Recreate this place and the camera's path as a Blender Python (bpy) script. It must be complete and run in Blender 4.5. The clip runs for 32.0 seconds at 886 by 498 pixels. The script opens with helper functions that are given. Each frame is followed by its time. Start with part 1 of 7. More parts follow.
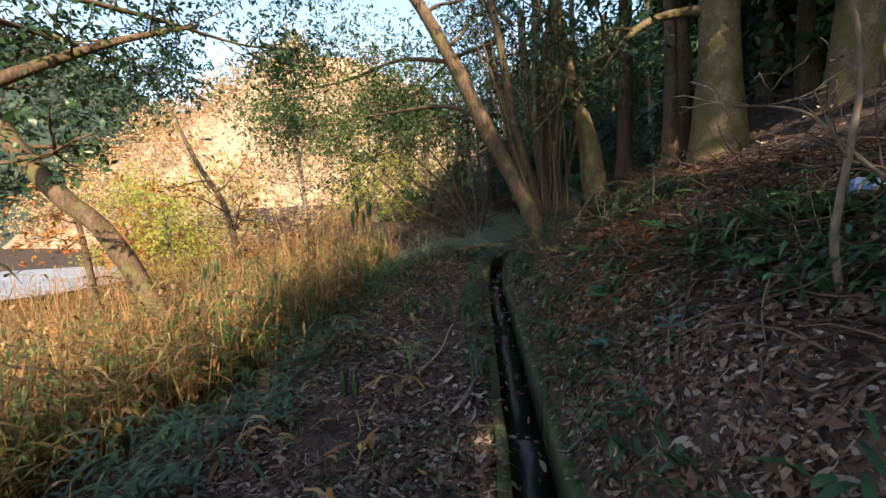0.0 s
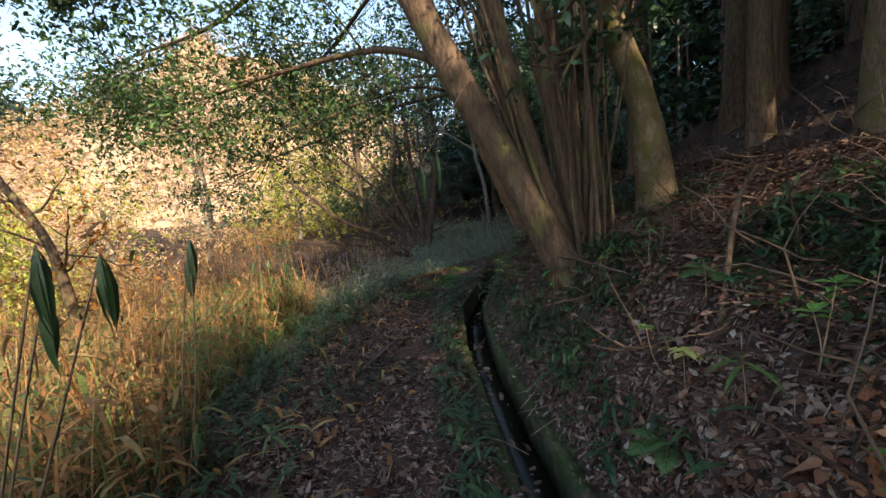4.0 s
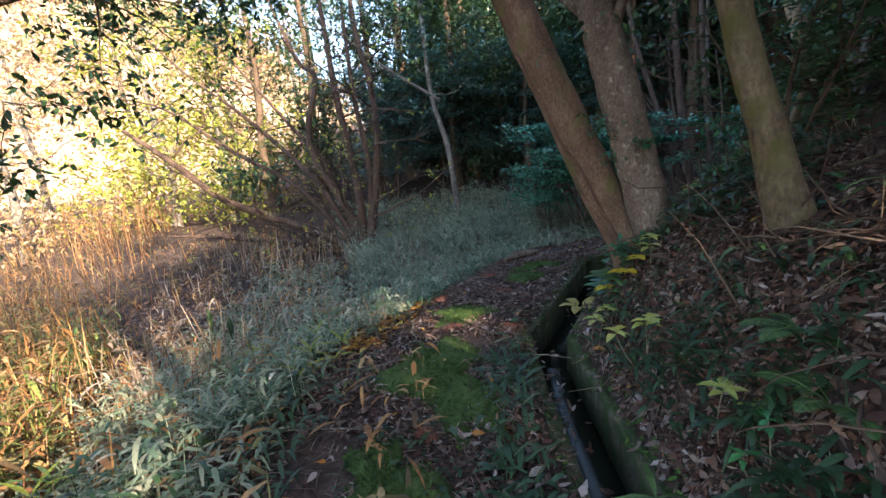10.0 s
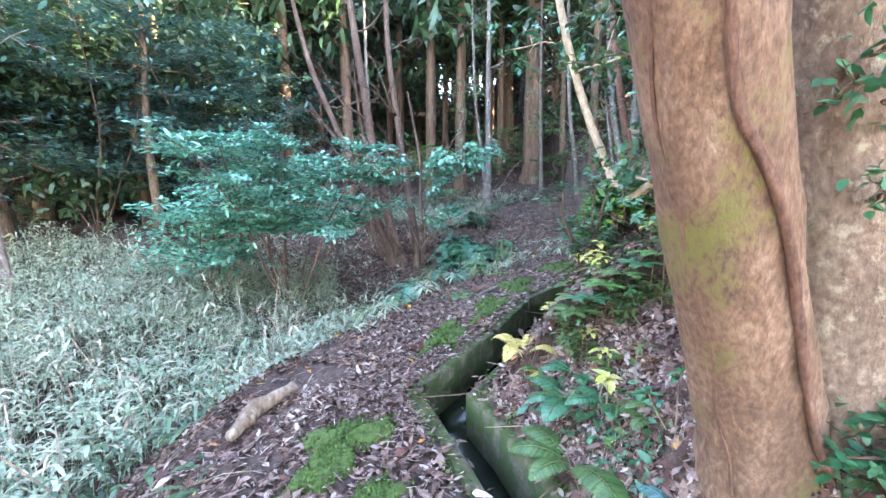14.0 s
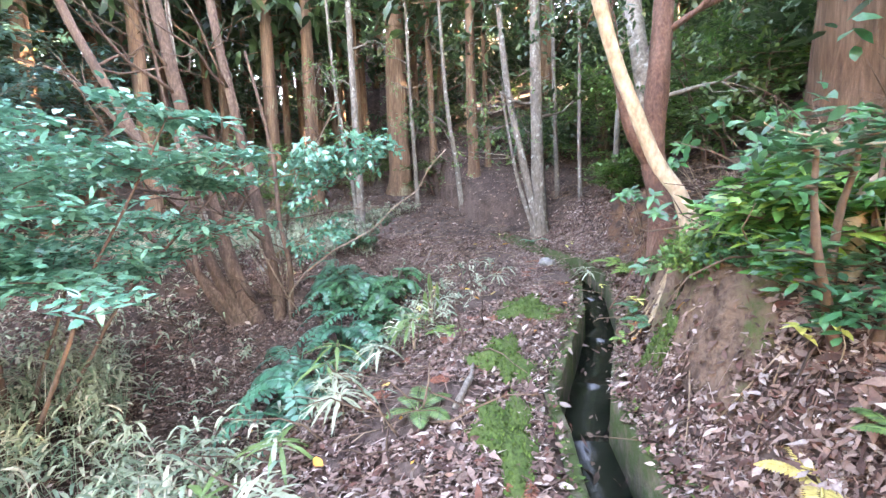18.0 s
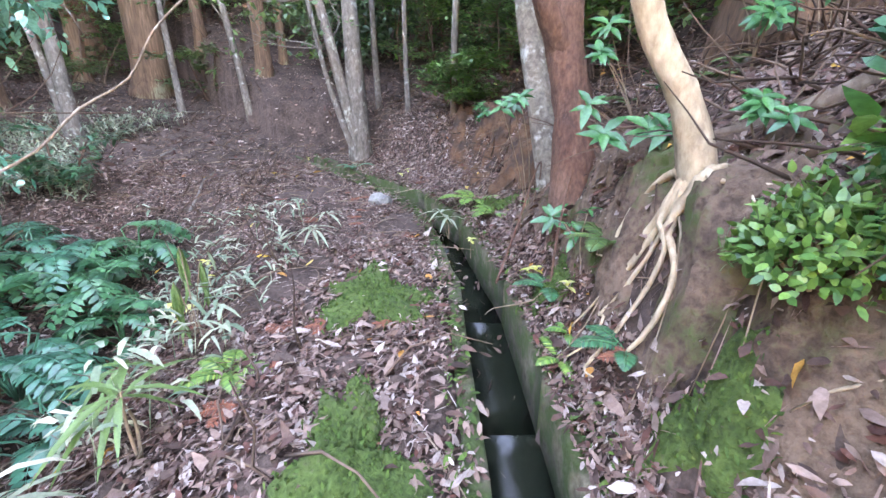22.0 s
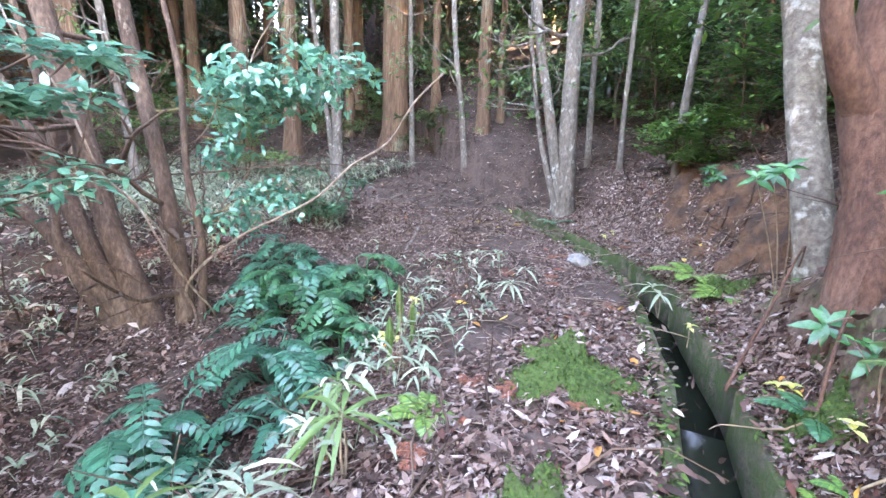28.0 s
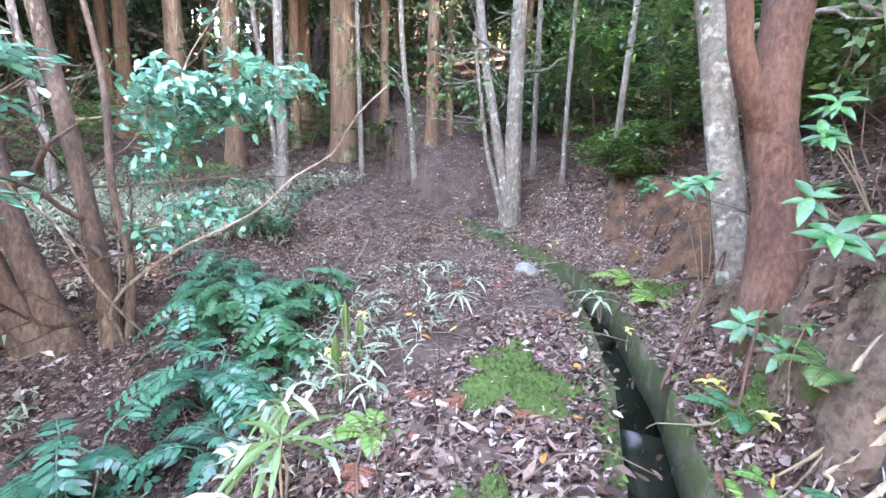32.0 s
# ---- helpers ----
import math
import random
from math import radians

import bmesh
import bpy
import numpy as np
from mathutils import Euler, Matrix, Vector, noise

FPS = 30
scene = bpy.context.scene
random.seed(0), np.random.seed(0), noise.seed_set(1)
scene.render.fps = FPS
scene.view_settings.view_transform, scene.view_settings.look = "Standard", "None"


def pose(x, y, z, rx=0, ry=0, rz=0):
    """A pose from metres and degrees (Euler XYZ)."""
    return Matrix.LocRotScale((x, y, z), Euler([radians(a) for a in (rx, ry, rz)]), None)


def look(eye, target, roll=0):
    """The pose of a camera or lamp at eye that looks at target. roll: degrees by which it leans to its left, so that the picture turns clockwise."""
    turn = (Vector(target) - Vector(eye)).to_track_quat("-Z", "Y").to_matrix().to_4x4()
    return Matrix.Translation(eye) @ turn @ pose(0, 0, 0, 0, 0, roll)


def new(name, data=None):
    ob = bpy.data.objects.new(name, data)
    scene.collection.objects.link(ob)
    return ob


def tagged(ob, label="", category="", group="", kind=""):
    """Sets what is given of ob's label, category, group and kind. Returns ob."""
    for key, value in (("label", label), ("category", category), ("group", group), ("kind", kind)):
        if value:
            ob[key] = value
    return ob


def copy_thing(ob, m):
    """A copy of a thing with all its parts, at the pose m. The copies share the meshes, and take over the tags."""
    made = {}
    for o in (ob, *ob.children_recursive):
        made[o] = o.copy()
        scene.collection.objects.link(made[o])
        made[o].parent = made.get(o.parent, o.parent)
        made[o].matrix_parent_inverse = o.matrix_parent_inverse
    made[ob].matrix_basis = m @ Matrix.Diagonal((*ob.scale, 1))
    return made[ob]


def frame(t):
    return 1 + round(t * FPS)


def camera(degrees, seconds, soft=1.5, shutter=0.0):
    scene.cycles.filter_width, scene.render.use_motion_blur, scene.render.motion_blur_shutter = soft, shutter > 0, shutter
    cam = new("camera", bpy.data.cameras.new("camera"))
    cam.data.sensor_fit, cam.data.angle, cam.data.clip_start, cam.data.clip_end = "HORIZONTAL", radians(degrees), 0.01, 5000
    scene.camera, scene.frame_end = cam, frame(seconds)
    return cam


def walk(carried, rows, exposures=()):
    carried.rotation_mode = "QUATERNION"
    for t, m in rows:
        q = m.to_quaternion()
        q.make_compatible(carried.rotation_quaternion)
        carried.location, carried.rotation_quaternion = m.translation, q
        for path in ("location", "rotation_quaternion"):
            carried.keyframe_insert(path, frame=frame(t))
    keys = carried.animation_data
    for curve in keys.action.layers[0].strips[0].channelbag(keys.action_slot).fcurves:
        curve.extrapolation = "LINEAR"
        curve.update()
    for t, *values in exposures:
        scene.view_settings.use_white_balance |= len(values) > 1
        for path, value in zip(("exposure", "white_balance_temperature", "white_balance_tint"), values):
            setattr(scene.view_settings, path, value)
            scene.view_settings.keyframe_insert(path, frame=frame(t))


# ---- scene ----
cam = camera(93.6, 32.0)
METRES, EYE, TILT, LEAN, TURN = 19.0, 1.58, -7.0, 3.0, 0.0
ROWS = [
    (0.0, 0.0, 0.0, 0.0, 0.0, 0.0, -0.0),
    (0.5, -0.0025, 0.0292, 0.0058, -2.81, -0.25, 0.19),
    (1.0, -0.0004, 0.062, 0.0095, -3.23, -0.48, 0.63),
    (1.5, -0.0021, 0.0907, 0.012, -3.32, -0.26, 0.87),
    (2.0, -0.0058, 0.1184, 0.0172, -3.75, -0.07, 2.0),
    (2.5, -0.0025, 0.1432, 0.0205, -7.5, 0.45, 2.76),
    (3.0, -0.0018, 0.1597, 0.0249, -6.93, 0.59, 2.4),
    (3.5, -0.0027, 0.1804, 0.0283, -7.51, 0.76, 2.74),
    (5.5, 0.0109, 0.244, 0.0327, -9.85, -1.18, 5.66),
    (6.0, 0.0105, 0.2672, 0.0343, -3.45, -1.62, 5.42),
    (6.5, 0.0052, 0.2916, 0.0357, 0.73, -3.24, 4.86),
    (7.0, 0.0003, 0.3233, 0.0415, -0.28, -4.15, 4.97),
    (7.5, 0.0097, 0.3559, 0.0465, -1.8, -3.36, 4.82),
    (8.0, 0.0151, 0.381, 0.0489, -6.14, -3.5, 4.57),
    (8.5, 0.0192, 0.4157, 0.0533, -10.69, -3.01, 4.49),
    (9.0, 0.0252, 0.4425, 0.0557, -10.26, -2.55, 4.28),
    (9.5, 0.0232, 0.4706, 0.0548, -13.8, -2.97, 4.33),
    (10.0, 0.0217, 0.4962, 0.06, -17.35, -3.69, 4.75),
    (10.5, 0.031, 0.5248, 0.0634, -20.82, -4.34, 4.77),
    (11.0, 0.0346, 0.5501, 0.065, -25.77, -4.43, 4.51),
    (11.5, 0.0365, 0.571, 0.0694, -30.62, -4.85, 4.62),
    (12.0, 0.042, 0.5982, 0.0717, -32.4, -5.51, 4.63),
    (12.5, 0.047, 0.6232, 0.0748, -35.17, -5.07, 4.33),
    (13.0, 0.052, 0.6493, 0.0799, -43.0, -6.12, 5.25),
    (13.5, 0.0652, 0.6703, 0.0817, -53.74, -7.05, 5.21),
    (14.0, 0.0783, 0.6901, 0.0836, -67.67, -2.78, 6.01),
    (14.5, 0.0867, 0.7097, 0.0858, -73.9, -3.22, 7.0),
    (15.0, 0.0998, 0.7248, 0.0838, -78.23, -3.69, 6.99),
    (15.5, 0.1133, 0.737, 0.086, -83.67, -3.74, 7.41),
    (17.5, 0.1854, 0.7667, 0.0945, -88.72, -2.9, 9.25),
    (18.0, 0.2028, 0.7691, 0.0945, -89.34, -3.46, 9.32),
    (18.5, 0.2209, 0.7694, 0.0969, -89.0, -2.97, 9.25),
    (19.0, 0.2409, 0.7726, 0.0958, -89.89, -3.53, 9.63),
    (19.5, 0.2622, 0.771, 0.0969, -92.38, -3.18, 9.79),
    (20.0, 0.2807, 0.7649, 0.0987, -98.09, -4.17, 9.57),
    (20.5, 0.2936, 0.764, 0.098, -107.19, -6.83, 8.6),
    (21.0, 0.2994, 0.7628, 0.097, -114.01, -14.78, 7.59),
    (21.5, 0.3004, 0.7604, 0.0961, -114.79, -17.6, 7.94),
    (22.0, 0.3008, 0.7594, 0.0957, -115.33, -18.66, 7.91),
    (22.5, 0.3002, 0.7585, 0.0956, -117.47, -20.21, 7.56),
    (23.0, 0.2998, 0.7593, 0.0967, -117.85, -20.45, 7.34),
    (23.5, 0.2993, 0.7602, 0.0973, -116.81, -19.12, 7.46),
    (24.0, 0.2982, 0.7609, 0.0977, -113.93, -18.34, 7.95),
    (24.5, 0.297, 0.7623, 0.0979, -109.17, -16.93, 8.42),
    (26.5, 0.2998, 0.7643, 0.1001, -105.2, -12.16, 6.69),
    (27.0, 0.3014, 0.7667, 0.1006, -100.03, -9.09, 6.16),
    (27.5, 0.3027, 0.768, 0.1007, -92.47, -8.94, 5.42),
    (28.0, 0.3064, 0.7646, 0.1002, -89.13, -8.88, 5.33),
    (28.5, 0.3071, 0.7644, 0.1, -86.05, -10.0, 4.54),
    (29.0, 0.3062, 0.7652, 0.1003, -86.1, -10.28, 4.62),
    (29.5, 0.306, 0.7646, 0.1008, -86.06, -10.07, 4.76),
    (30.0, 0.3061, 0.7638, 0.1012, -88.52, -9.02, 5.0),
    (30.5, 0.3068, 0.7633, 0.1012, -91.34, -8.02, 5.06),
    (31.0, 0.3069, 0.7631, 0.1012, -93.03, -7.49, 5.06),
    (31.5, 0.3066, 0.7629, 0.1012, -93.59, -7.1, 5.36),
    (32.0, 0.3068, 0.7622, 0.1003, -95.63, -7.99, 5.6),
]
walk(cam, [(t, pose(0, 0, EYE, TILT, LEAN, TURN) @ pose(METRES * x, METRES * y, METRES * z, 90 + pitch, roll, yaw)) for t, x, y, z, yaw, pitch, roll in ROWS],
     [(0, 1.55, 7000, 9), (6, 1.6, 6900, 10), (7, 1.78, 6800, 11), (8, 1.85, 7000, 12), (9, 1.88, 7500, 12), (10, 2.6, 6500, 14), (11, 3.5, 6100, 18), (12, 3.7, 6100, 25), (13, 3.8, 6700, 25), (13.5, 4.1, 7000, 24), (14.1, 5.75, 6900, 21), (15, 6.2, 7300, 26), (16, 6.05, 7700, 26),
      (18, 6.05, 8600, 28), (19, 5.95, 8500, 29), (21, 5.8, 8300, 29), (23, 6.15, 8200, 29), (24, 6.15, 8100, 29), (27, 6.1, 7900, 26), (29, 6.2, 8100, 29), (32, 6.3, 7900, 28)])

# ---- world, sun ----
world = bpy.data.worlds.new("world")
scene.world = world
world.use_nodes = True
wn = world.node_tree.nodes
sky = wn.new("ShaderNodeTexSky")
sky.sky_type, sky.sun_disc = "NISHITA", False
TO_SUN = Vector((0.27, -0.94, 0.54)).normalized()
sky.sun_elevation = math.asin(TO_SUN.z)
sky.sun_rotation = math.atan2(TO_SUN.x, TO_SUN.y)
world.node_tree.links.new(sky.outputs[0], wn["Background"].inputs[0])
wn["Background"].inputs[1].default_value = 0.15
sun = new("sun", bpy.data.lights.new("sun", "SUN"))
sun.data.energy, sun.data.angle, sun.data.color = 4.2, radians(0.6), (1.0, 0.85, 0.66)
sun.matrix_world = look((0, 0, 30), Vector((0, 0, 30)) - TO_SUN)

# ---- materials ----


def mat(name, cols, rough=0.8, grain=30.0, bump=0.3, thin=0.0, source="island", stops=None, spec=0.3, stretch=(1, 1, 1), coat=None, metal=0.0):
    """A procedural surface. cols: colours of a ramp, driven by source: island (per leaf), object, or noise; thin: share of light let through."""
    m = bpy.data.materials.new(name)
    m.use_nodes = True
    n, l = m.node_tree.nodes, m.node_tree.links
    b = n["Principled BSDF"]
    b.inputs["Roughness"].default_value = rough
    b.inputs["Specular IOR Level"].default_value = spec
    b.inputs["Metallic"].default_value = metal
    co = n.new("ShaderNodeTexCoord")
    mp = n.new("ShaderNodeMapping")
    mp.inputs["Scale"].default_value = stretch
    l.new(co.outputs["Object"], mp.inputs[0])
    fine = n.new("ShaderNodeTexNoise")
    fine.inputs["Scale"].default_value, fine.inputs["Detail"].default_value, fine.inputs["Roughness"].default_value = grain, 8, 0.65
    l.new(mp.outputs[0], fine.inputs[0])
    ramp = n.new("ShaderNodeValToRGB")
    el = ramp.color_ramp.elements
    while len(el) < len(cols):
        el.new(0.5)
    for i, c in enumerate(cols):
        el[i].position = stops[i] if stops else i / max(1, len(cols) - 1)
        el[i].color = (*c, 1)
    if source == "island":
        geo = n.new("ShaderNodeNewGeometry")
        l.new(geo.outputs["Random Per Island"], ramp.inputs[0])
    elif source == "object":
        oi = n.new("ShaderNodeObjectInfo")
        l.new(oi.outputs["Random"], ramp.inputs[0])
    else:
        big = n.new("ShaderNodeTexNoise")
        big.inputs["Scale"].default_value, big.inputs["Detail"].default_value = grain * 0.13, 5
        l.new(mp.outputs[0], big.inputs[0])
        mix = n.new("ShaderNodeMath")
        mix.operation = "MULTIPLY_ADD"
        l.new(fine.outputs[0], mix.inputs[0])
        mix.inputs[1].default_value = 1.1
        sub = n.new("ShaderNodeMath")
        sub.operation = "MULTIPLY_ADD"
        l.new(big.outputs[0], sub.inputs[0])
        sub.inputs[1].default_value, sub.inputs[2].default_value = 1.4, -0.75
        l.new(sub.outputs[0], mix.inputs[2])
        l.new(mix.outputs[0], ramp.inputs[0])
    tone = n.new("ShaderNodeMixRGB")
    tone.blend_type = "MULTIPLY"
    tone.inputs[0].default_value = 0.5
    l.new(ramp.outputs[0], tone.inputs[1])
    g2 = n.new("ShaderNodeValToRGB")
    g2.color_ramp.elements[0].color, g2.color_ramp.elements[1].color = (0.35, 0.33, 0.3, 1), (1.3, 1.3, 1.3, 1)
    g2.color_ramp.elements[0].position, g2.color_ramp.elements[1].position = 0.3, 0.65
    l.new(fine.outputs[0], g2.inputs[0])
    l.new(g2.outputs[0], tone.inputs[2])
    colour = tone.outputs[0]
    if coat:  # moss or lichen on top of the surface, in patches of their own
        pn = n.new("ShaderNodeTexNoise")
        pn.inputs["Scale"].default_value, pn.inputs["Detail"].default_value = coat[1], 6
        l.new(co.outputs["Object"], pn.inputs[0])
        rag = n.new("ShaderNodeMath")
        rag.operation = "MULTIPLY_ADD"
        l.new(fine.outputs[0], rag.inputs[0])
        rag.inputs[1].default_value = 0.5
        low_ = n.new("ShaderNodeMath")
        low_.operation = "SUBTRACT"
        l.new(pn.outputs[0], low_.inputs[0])
        low_.inputs[1].default_value = 0.25
        l.new(low_.outputs[0], rag.inputs[2])
        pr = n.new("ShaderNodeValToRGB")
        pr.color_ramp.elements[0].position, pr.color_ramp.elements[1].position = coat[2] - 0.03, coat[2] + 0.14
        l.new(rag.outputs[0], pr.inputs[0])
        cm = n.new("ShaderNodeMixRGB")
        l.new(pr.outputs[0], cm.inputs[0])
        l.new(colour, cm.inputs[1])
        cm.inputs[2].default_value = (*coat[0], 1)
        colour = cm.outputs[0]
    l.new(colour, b.inputs["Base Color"])
    if bump:
        bp = n.new("ShaderNodeBump")
        bp.inputs["Strength"].default_value, bp.inputs["Distance"].default_value = bump, 0.02
        l.new(fine.outputs[0], bp.inputs["Height"])
        l.new(bp.outputs[0], b.inputs["Normal"])
    if thin:
        tr = n.new("ShaderNodeBsdfTranslucent")
        l.new(colour, tr.inputs[0])
        ms = n.new("ShaderNodeMixShader")
        ms.inputs[0].default_value = thin
        l.new(b.outputs[0], ms.inputs[1])
        l.new(tr.outputs[0], ms.inputs[2])
        l.new(ms.outputs[0], n["Material Output"].inputs[0])
    return m


M = {}
M["soil"] = mat("soil", [(0.015, 0.009, 0.007), (0.04, 0.025, 0.018), (0.08, 0.052, 0.04), (0.024, 0.015, 0.012)], 0.95, 22, 0.9, source="noise")
M["clay"] = mat("clay", [(0.04, 0.02, 0.012), (0.11, 0.056, 0.03), (0.18, 0.1, 0.055)], 0.95, 24, 1.0, source="noise", coat=((0.045, 0.028, 0.02), 4.0, 0.5))
M["concrete"] = mat("concrete", [(0.045, 0.04, 0.026), (0.09, 0.08, 0.05), (0.18, 0.16, 0.105)], 0.95, 30, 1.0, source="noise", coat=((0.036, 0.056, 0.015), 9.0, 0.42))
M["wet"] = mat("wet_concrete", [(0.02, 0.02, 0.017), (0.045, 0.045, 0.035)], 0.5, 18, 0.5, source="noise", coat=((0.03, 0.05, 0.015), 4.0, 0.52))
M["water"] = mat("water", [(0.006, 0.008, 0.006), (0.016, 0.02, 0.012)], 0.22, 14, 0.35, source="noise", spec=0.5)
M["bark_brown"] = mat("bark_brown", [(0.045, 0.028, 0.018), (0.105, 0.067, 0.042), (0.19, 0.13, 0.085)], 0.9, 30, 1.0, source="noise", stretch=(1, 1, 0.3), coat=((0.11, 0.105, 0.035), 3.0, 0.56))
M["bark_olive"] = mat("bark_olive", [(0.07, 0.045, 0.025), (0.15, 0.105, 0.06), (0.25, 0.19, 0.12)], 0.92, 34, 1.0, source="noise", stretch=(1, 1, 0.55), coat=((0.1, 0.088, 0.024), 5.0, 0.5))
M["bark_moss"] = mat("bark_moss", [(0.085, 0.046, 0.03), (0.165, 0.095, 0.06), (0.26, 0.165, 0.11)], 0.92, 55, 1.0, source="noise", stretch=(1, 1, 0.5), coat=((0.12, 0.115, 0.03), 4.0, 0.57))
M["bark_twin"] = mat("bark_twin", [(0.12, 0.078, 0.054), (0.19, 0.128, 0.092), (0.27, 0.2, 0.15)], 0.9, 48, 1.0, source="noise", stretch=(1, 1, 0.6), coat=((0.38, 0.33, 0.24), 14.0, 0.62))
M["bark_tan"] = mat("bark_tan", [(0.075, 0.052, 0.036), (0.16, 0.115, 0.082), (0.27, 0.215, 0.165)], 0.9, 24, 0.8, source="noise", stretch=(1, 1, 0.4), coat=((0.3, 0.27, 0.22), 5.0, 0.63))
M["bark_grey"] = mat("bark_grey", [(0.06, 0.05, 0.04), (0.125, 0.105, 0.085), (0.2, 0.175, 0.145)], 0.9, 24, 0.7, source="noise", stretch=(1, 1, 0.5), coat=((0.34, 0.34, 0.29), 7.0, 0.62))
M["bark_lichen"] = mat("bark_lichen", [(0.09, 0.075, 0.058), (0.18, 0.155, 0.12), (0.29, 0.265, 0.215)], 0.9, 24, 0.8, source="noise", coat=((0.42, 0.41, 0.35), 8.0, 0.6))
M["bark_pale"] = mat("bark_pale", [(0.2, 0.145, 0.09), (0.36, 0.27, 0.175), (0.48, 0.39, 0.27)], 0.85, 22, 0.5, source="noise", stretch=(1, 1, 0.5))
M["bark_red"] = mat("bark_red", [(0.06, 0.028, 0.02), (0.12, 0.06, 0.04), (0.18, 0.1, 0.068)], 0.85, 45, 0.9, source="noise", stretch=(1, 1, 0.5))
M["bark_cedar"] = mat("bark_cedar", [(0.05, 0.028, 0.018), (0.12, 0.07, 0.042), (0.2, 0.125, 0.08)], 0.95, 34, 1.0, source="noise", stretch=(1, 1, 0.08), coat=((0.2, 0.22, 0.14), 1.2, 0.62))
M["bark_dusk"] = mat("bark_dusk", [(0.03, 0.018, 0.012), (0.075, 0.045, 0.03), (0.14, 0.095, 0.068)], 0.9, 40, 0.9, source="noise", stretch=(1, 1, 0.3), coat=((0.26, 0.21, 0.16), 5.0, 0.7))
M["bank_soil"] = mat("bank_soil", [(0.03, 0.018, 0.012), (0.085, 0.052, 0.035), (0.15, 0.1, 0.068), (0.05, 0.03, 0.022)], 0.95, 26, 1.0, source="noise", coat=((0.05, 0.07, 0.018), 3.5, 0.56))
M["plastic"] = mat("plastic", [(0.08, 0.12, 0.24), (0.14, 0.19, 0.32)], 0.5, 9, 0.3, source="noise", spec=0.5)
M["twig"] = mat("twig", [(0.09, 0.06, 0.04), (0.2, 0.14, 0.09), (0.3, 0.23, 0.16)], 0.9, 30, 0.4)
M["twig_dark"] = mat("twig_dark", [(0.035, 0.02, 0.013), (0.08, 0.048, 0.033), (0.15, 0.1, 0.07)], 0.9, 30, 0.4)
M["litter"] = mat("litter", [(0.03, 0.016, 0.012), (0.075, 0.038, 0.028), (0.17, 0.1, 0.075), (0.29, 0.2, 0.16), (0.06, 0.022, 0.016), (0.42, 0.34, 0.29), (0.085, 0.045, 0.034), (0.23, 0.15, 0.115), (0.045, 0.024, 0.018), (0.12, 0.045, 0.03)], 0.75, 60, 0.3, thin=0.12)
M["litter_gold"] = mat("litter_gold", [(0.5, 0.17, 0.04), (0.6, 0.36, 0.06), (0.35, 0.12, 0.04), (0.62, 0.5, 0.14)], 0.7, 60, 0.2, thin=0.2)
# rust-orange leaf colours that stand in for a sun fleck
M["litter_sun_fleck"] = mat("litter_sun_fleck", [(0.22, 0.07, 0.03), (0.36, 0.14, 0.06), (0.14, 0.05, 0.03), (0.46, 0.22, 0.12), (0.09, 0.04, 0.025)], 0.8, 60, 0.2, thin=0.15)
M["litter_bank"] = mat("litter_bank", [(0.03, 0.014, 0.01), (0.09, 0.036, 0.022), (0.17, 0.075, 0.042), (0.3, 0.18, 0.12), (0.05, 0.02, 0.014), (0.2, 0.09, 0.05), (0.06, 0.03, 0.02), (0.36, 0.26, 0.18)], 0.8, 60, 0.3, thin=0.12)
M["leaf_dark"] = mat("leaf_dark", [(0.018, 0.045, 0.018), (0.03, 0.075, 0.028), (0.05, 0.1, 0.035), (0.024, 0.06, 0.03)], 0.42, 60, 0.1, thin=0.25, spec=0.5)
M["leaf_mid"] = mat("leaf_mid", [(0.035, 0.085, 0.022), (0.06, 0.13, 0.035), (0.1, 0.17, 0.045), (0.05, 0.1, 0.04)], 0.45, 60, 0.1, thin=0.3, spec=0.5)
M["leaf_glossy"] = mat("leaf_glossy", [(0.014, 0.075, 0.03), (0.025, 0.12, 0.05), (0.05, 0.17, 0.07), (0.022, 0.095, 0.055)], 0.33, 50, 0.1, thin=0.2, spec=0.45)
M["leaf_whorl"] = mat("leaf_whorl", [(0.018, 0.1, 0.03), (0.032, 0.145, 0.042), (0.055, 0.2, 0.06), (0.024, 0.12, 0.05)], 0.27, 50, 0.1, thin=0.2, spec=0.5, source="object")
M["leaf_bush"] = mat("leaf_bush", [(0.03, 0.12, 0.03), (0.06, 0.19, 0.05), (0.11, 0.26, 0.07), (0.2, 0.3, 0.06)], 0.26, 50, 0.1, thin=0.25, spec=0.7)
M["leaf_teal"] = mat("leaf_teal", [(0.05, 0.19, 0.13), (0.1, 0.29, 0.2), (0.15, 0.36, 0.25), (0.065, 0.22, 0.14)], 0.26, 50, 0.1, thin=0.2, spec=0.8)
M["leaf_blue"] = mat("leaf_blue", [(0.03, 0.1, 0.085), (0.055, 0.15, 0.13), (0.085, 0.2, 0.175), (0.04, 0.12, 0.09)], 0.35, 50, 0.1, thin=0.2, spec=0.5)
M["leaf_feather"] = mat("leaf_feather", [(0.014, 0.09, 0.05), (0.028, 0.14, 0.08), (0.05, 0.19, 0.115), (0.02, 0.11, 0.055)], 0.3, 50, 0.1, thin=0.2, spec=0.55)
M["leaf_bright"] = mat("leaf_bright", [(0.1, 0.22, 0.04), (0.17, 0.3, 0.06), (0.06, 0.16, 0.04), (0.28, 0.38, 0.08)], 0.4, 50, 0.1, thin=0.3, spec=0.5)
M["leaf_yellow"] = mat("leaf_yellow", [(0.46, 0.42, 0.08), (0.52, 0.52, 0.18), (0.4, 0.44, 0.1), (0.5, 0.46, 0.2)], 0.6, 50, 0.1, thin=0.3, source="object")
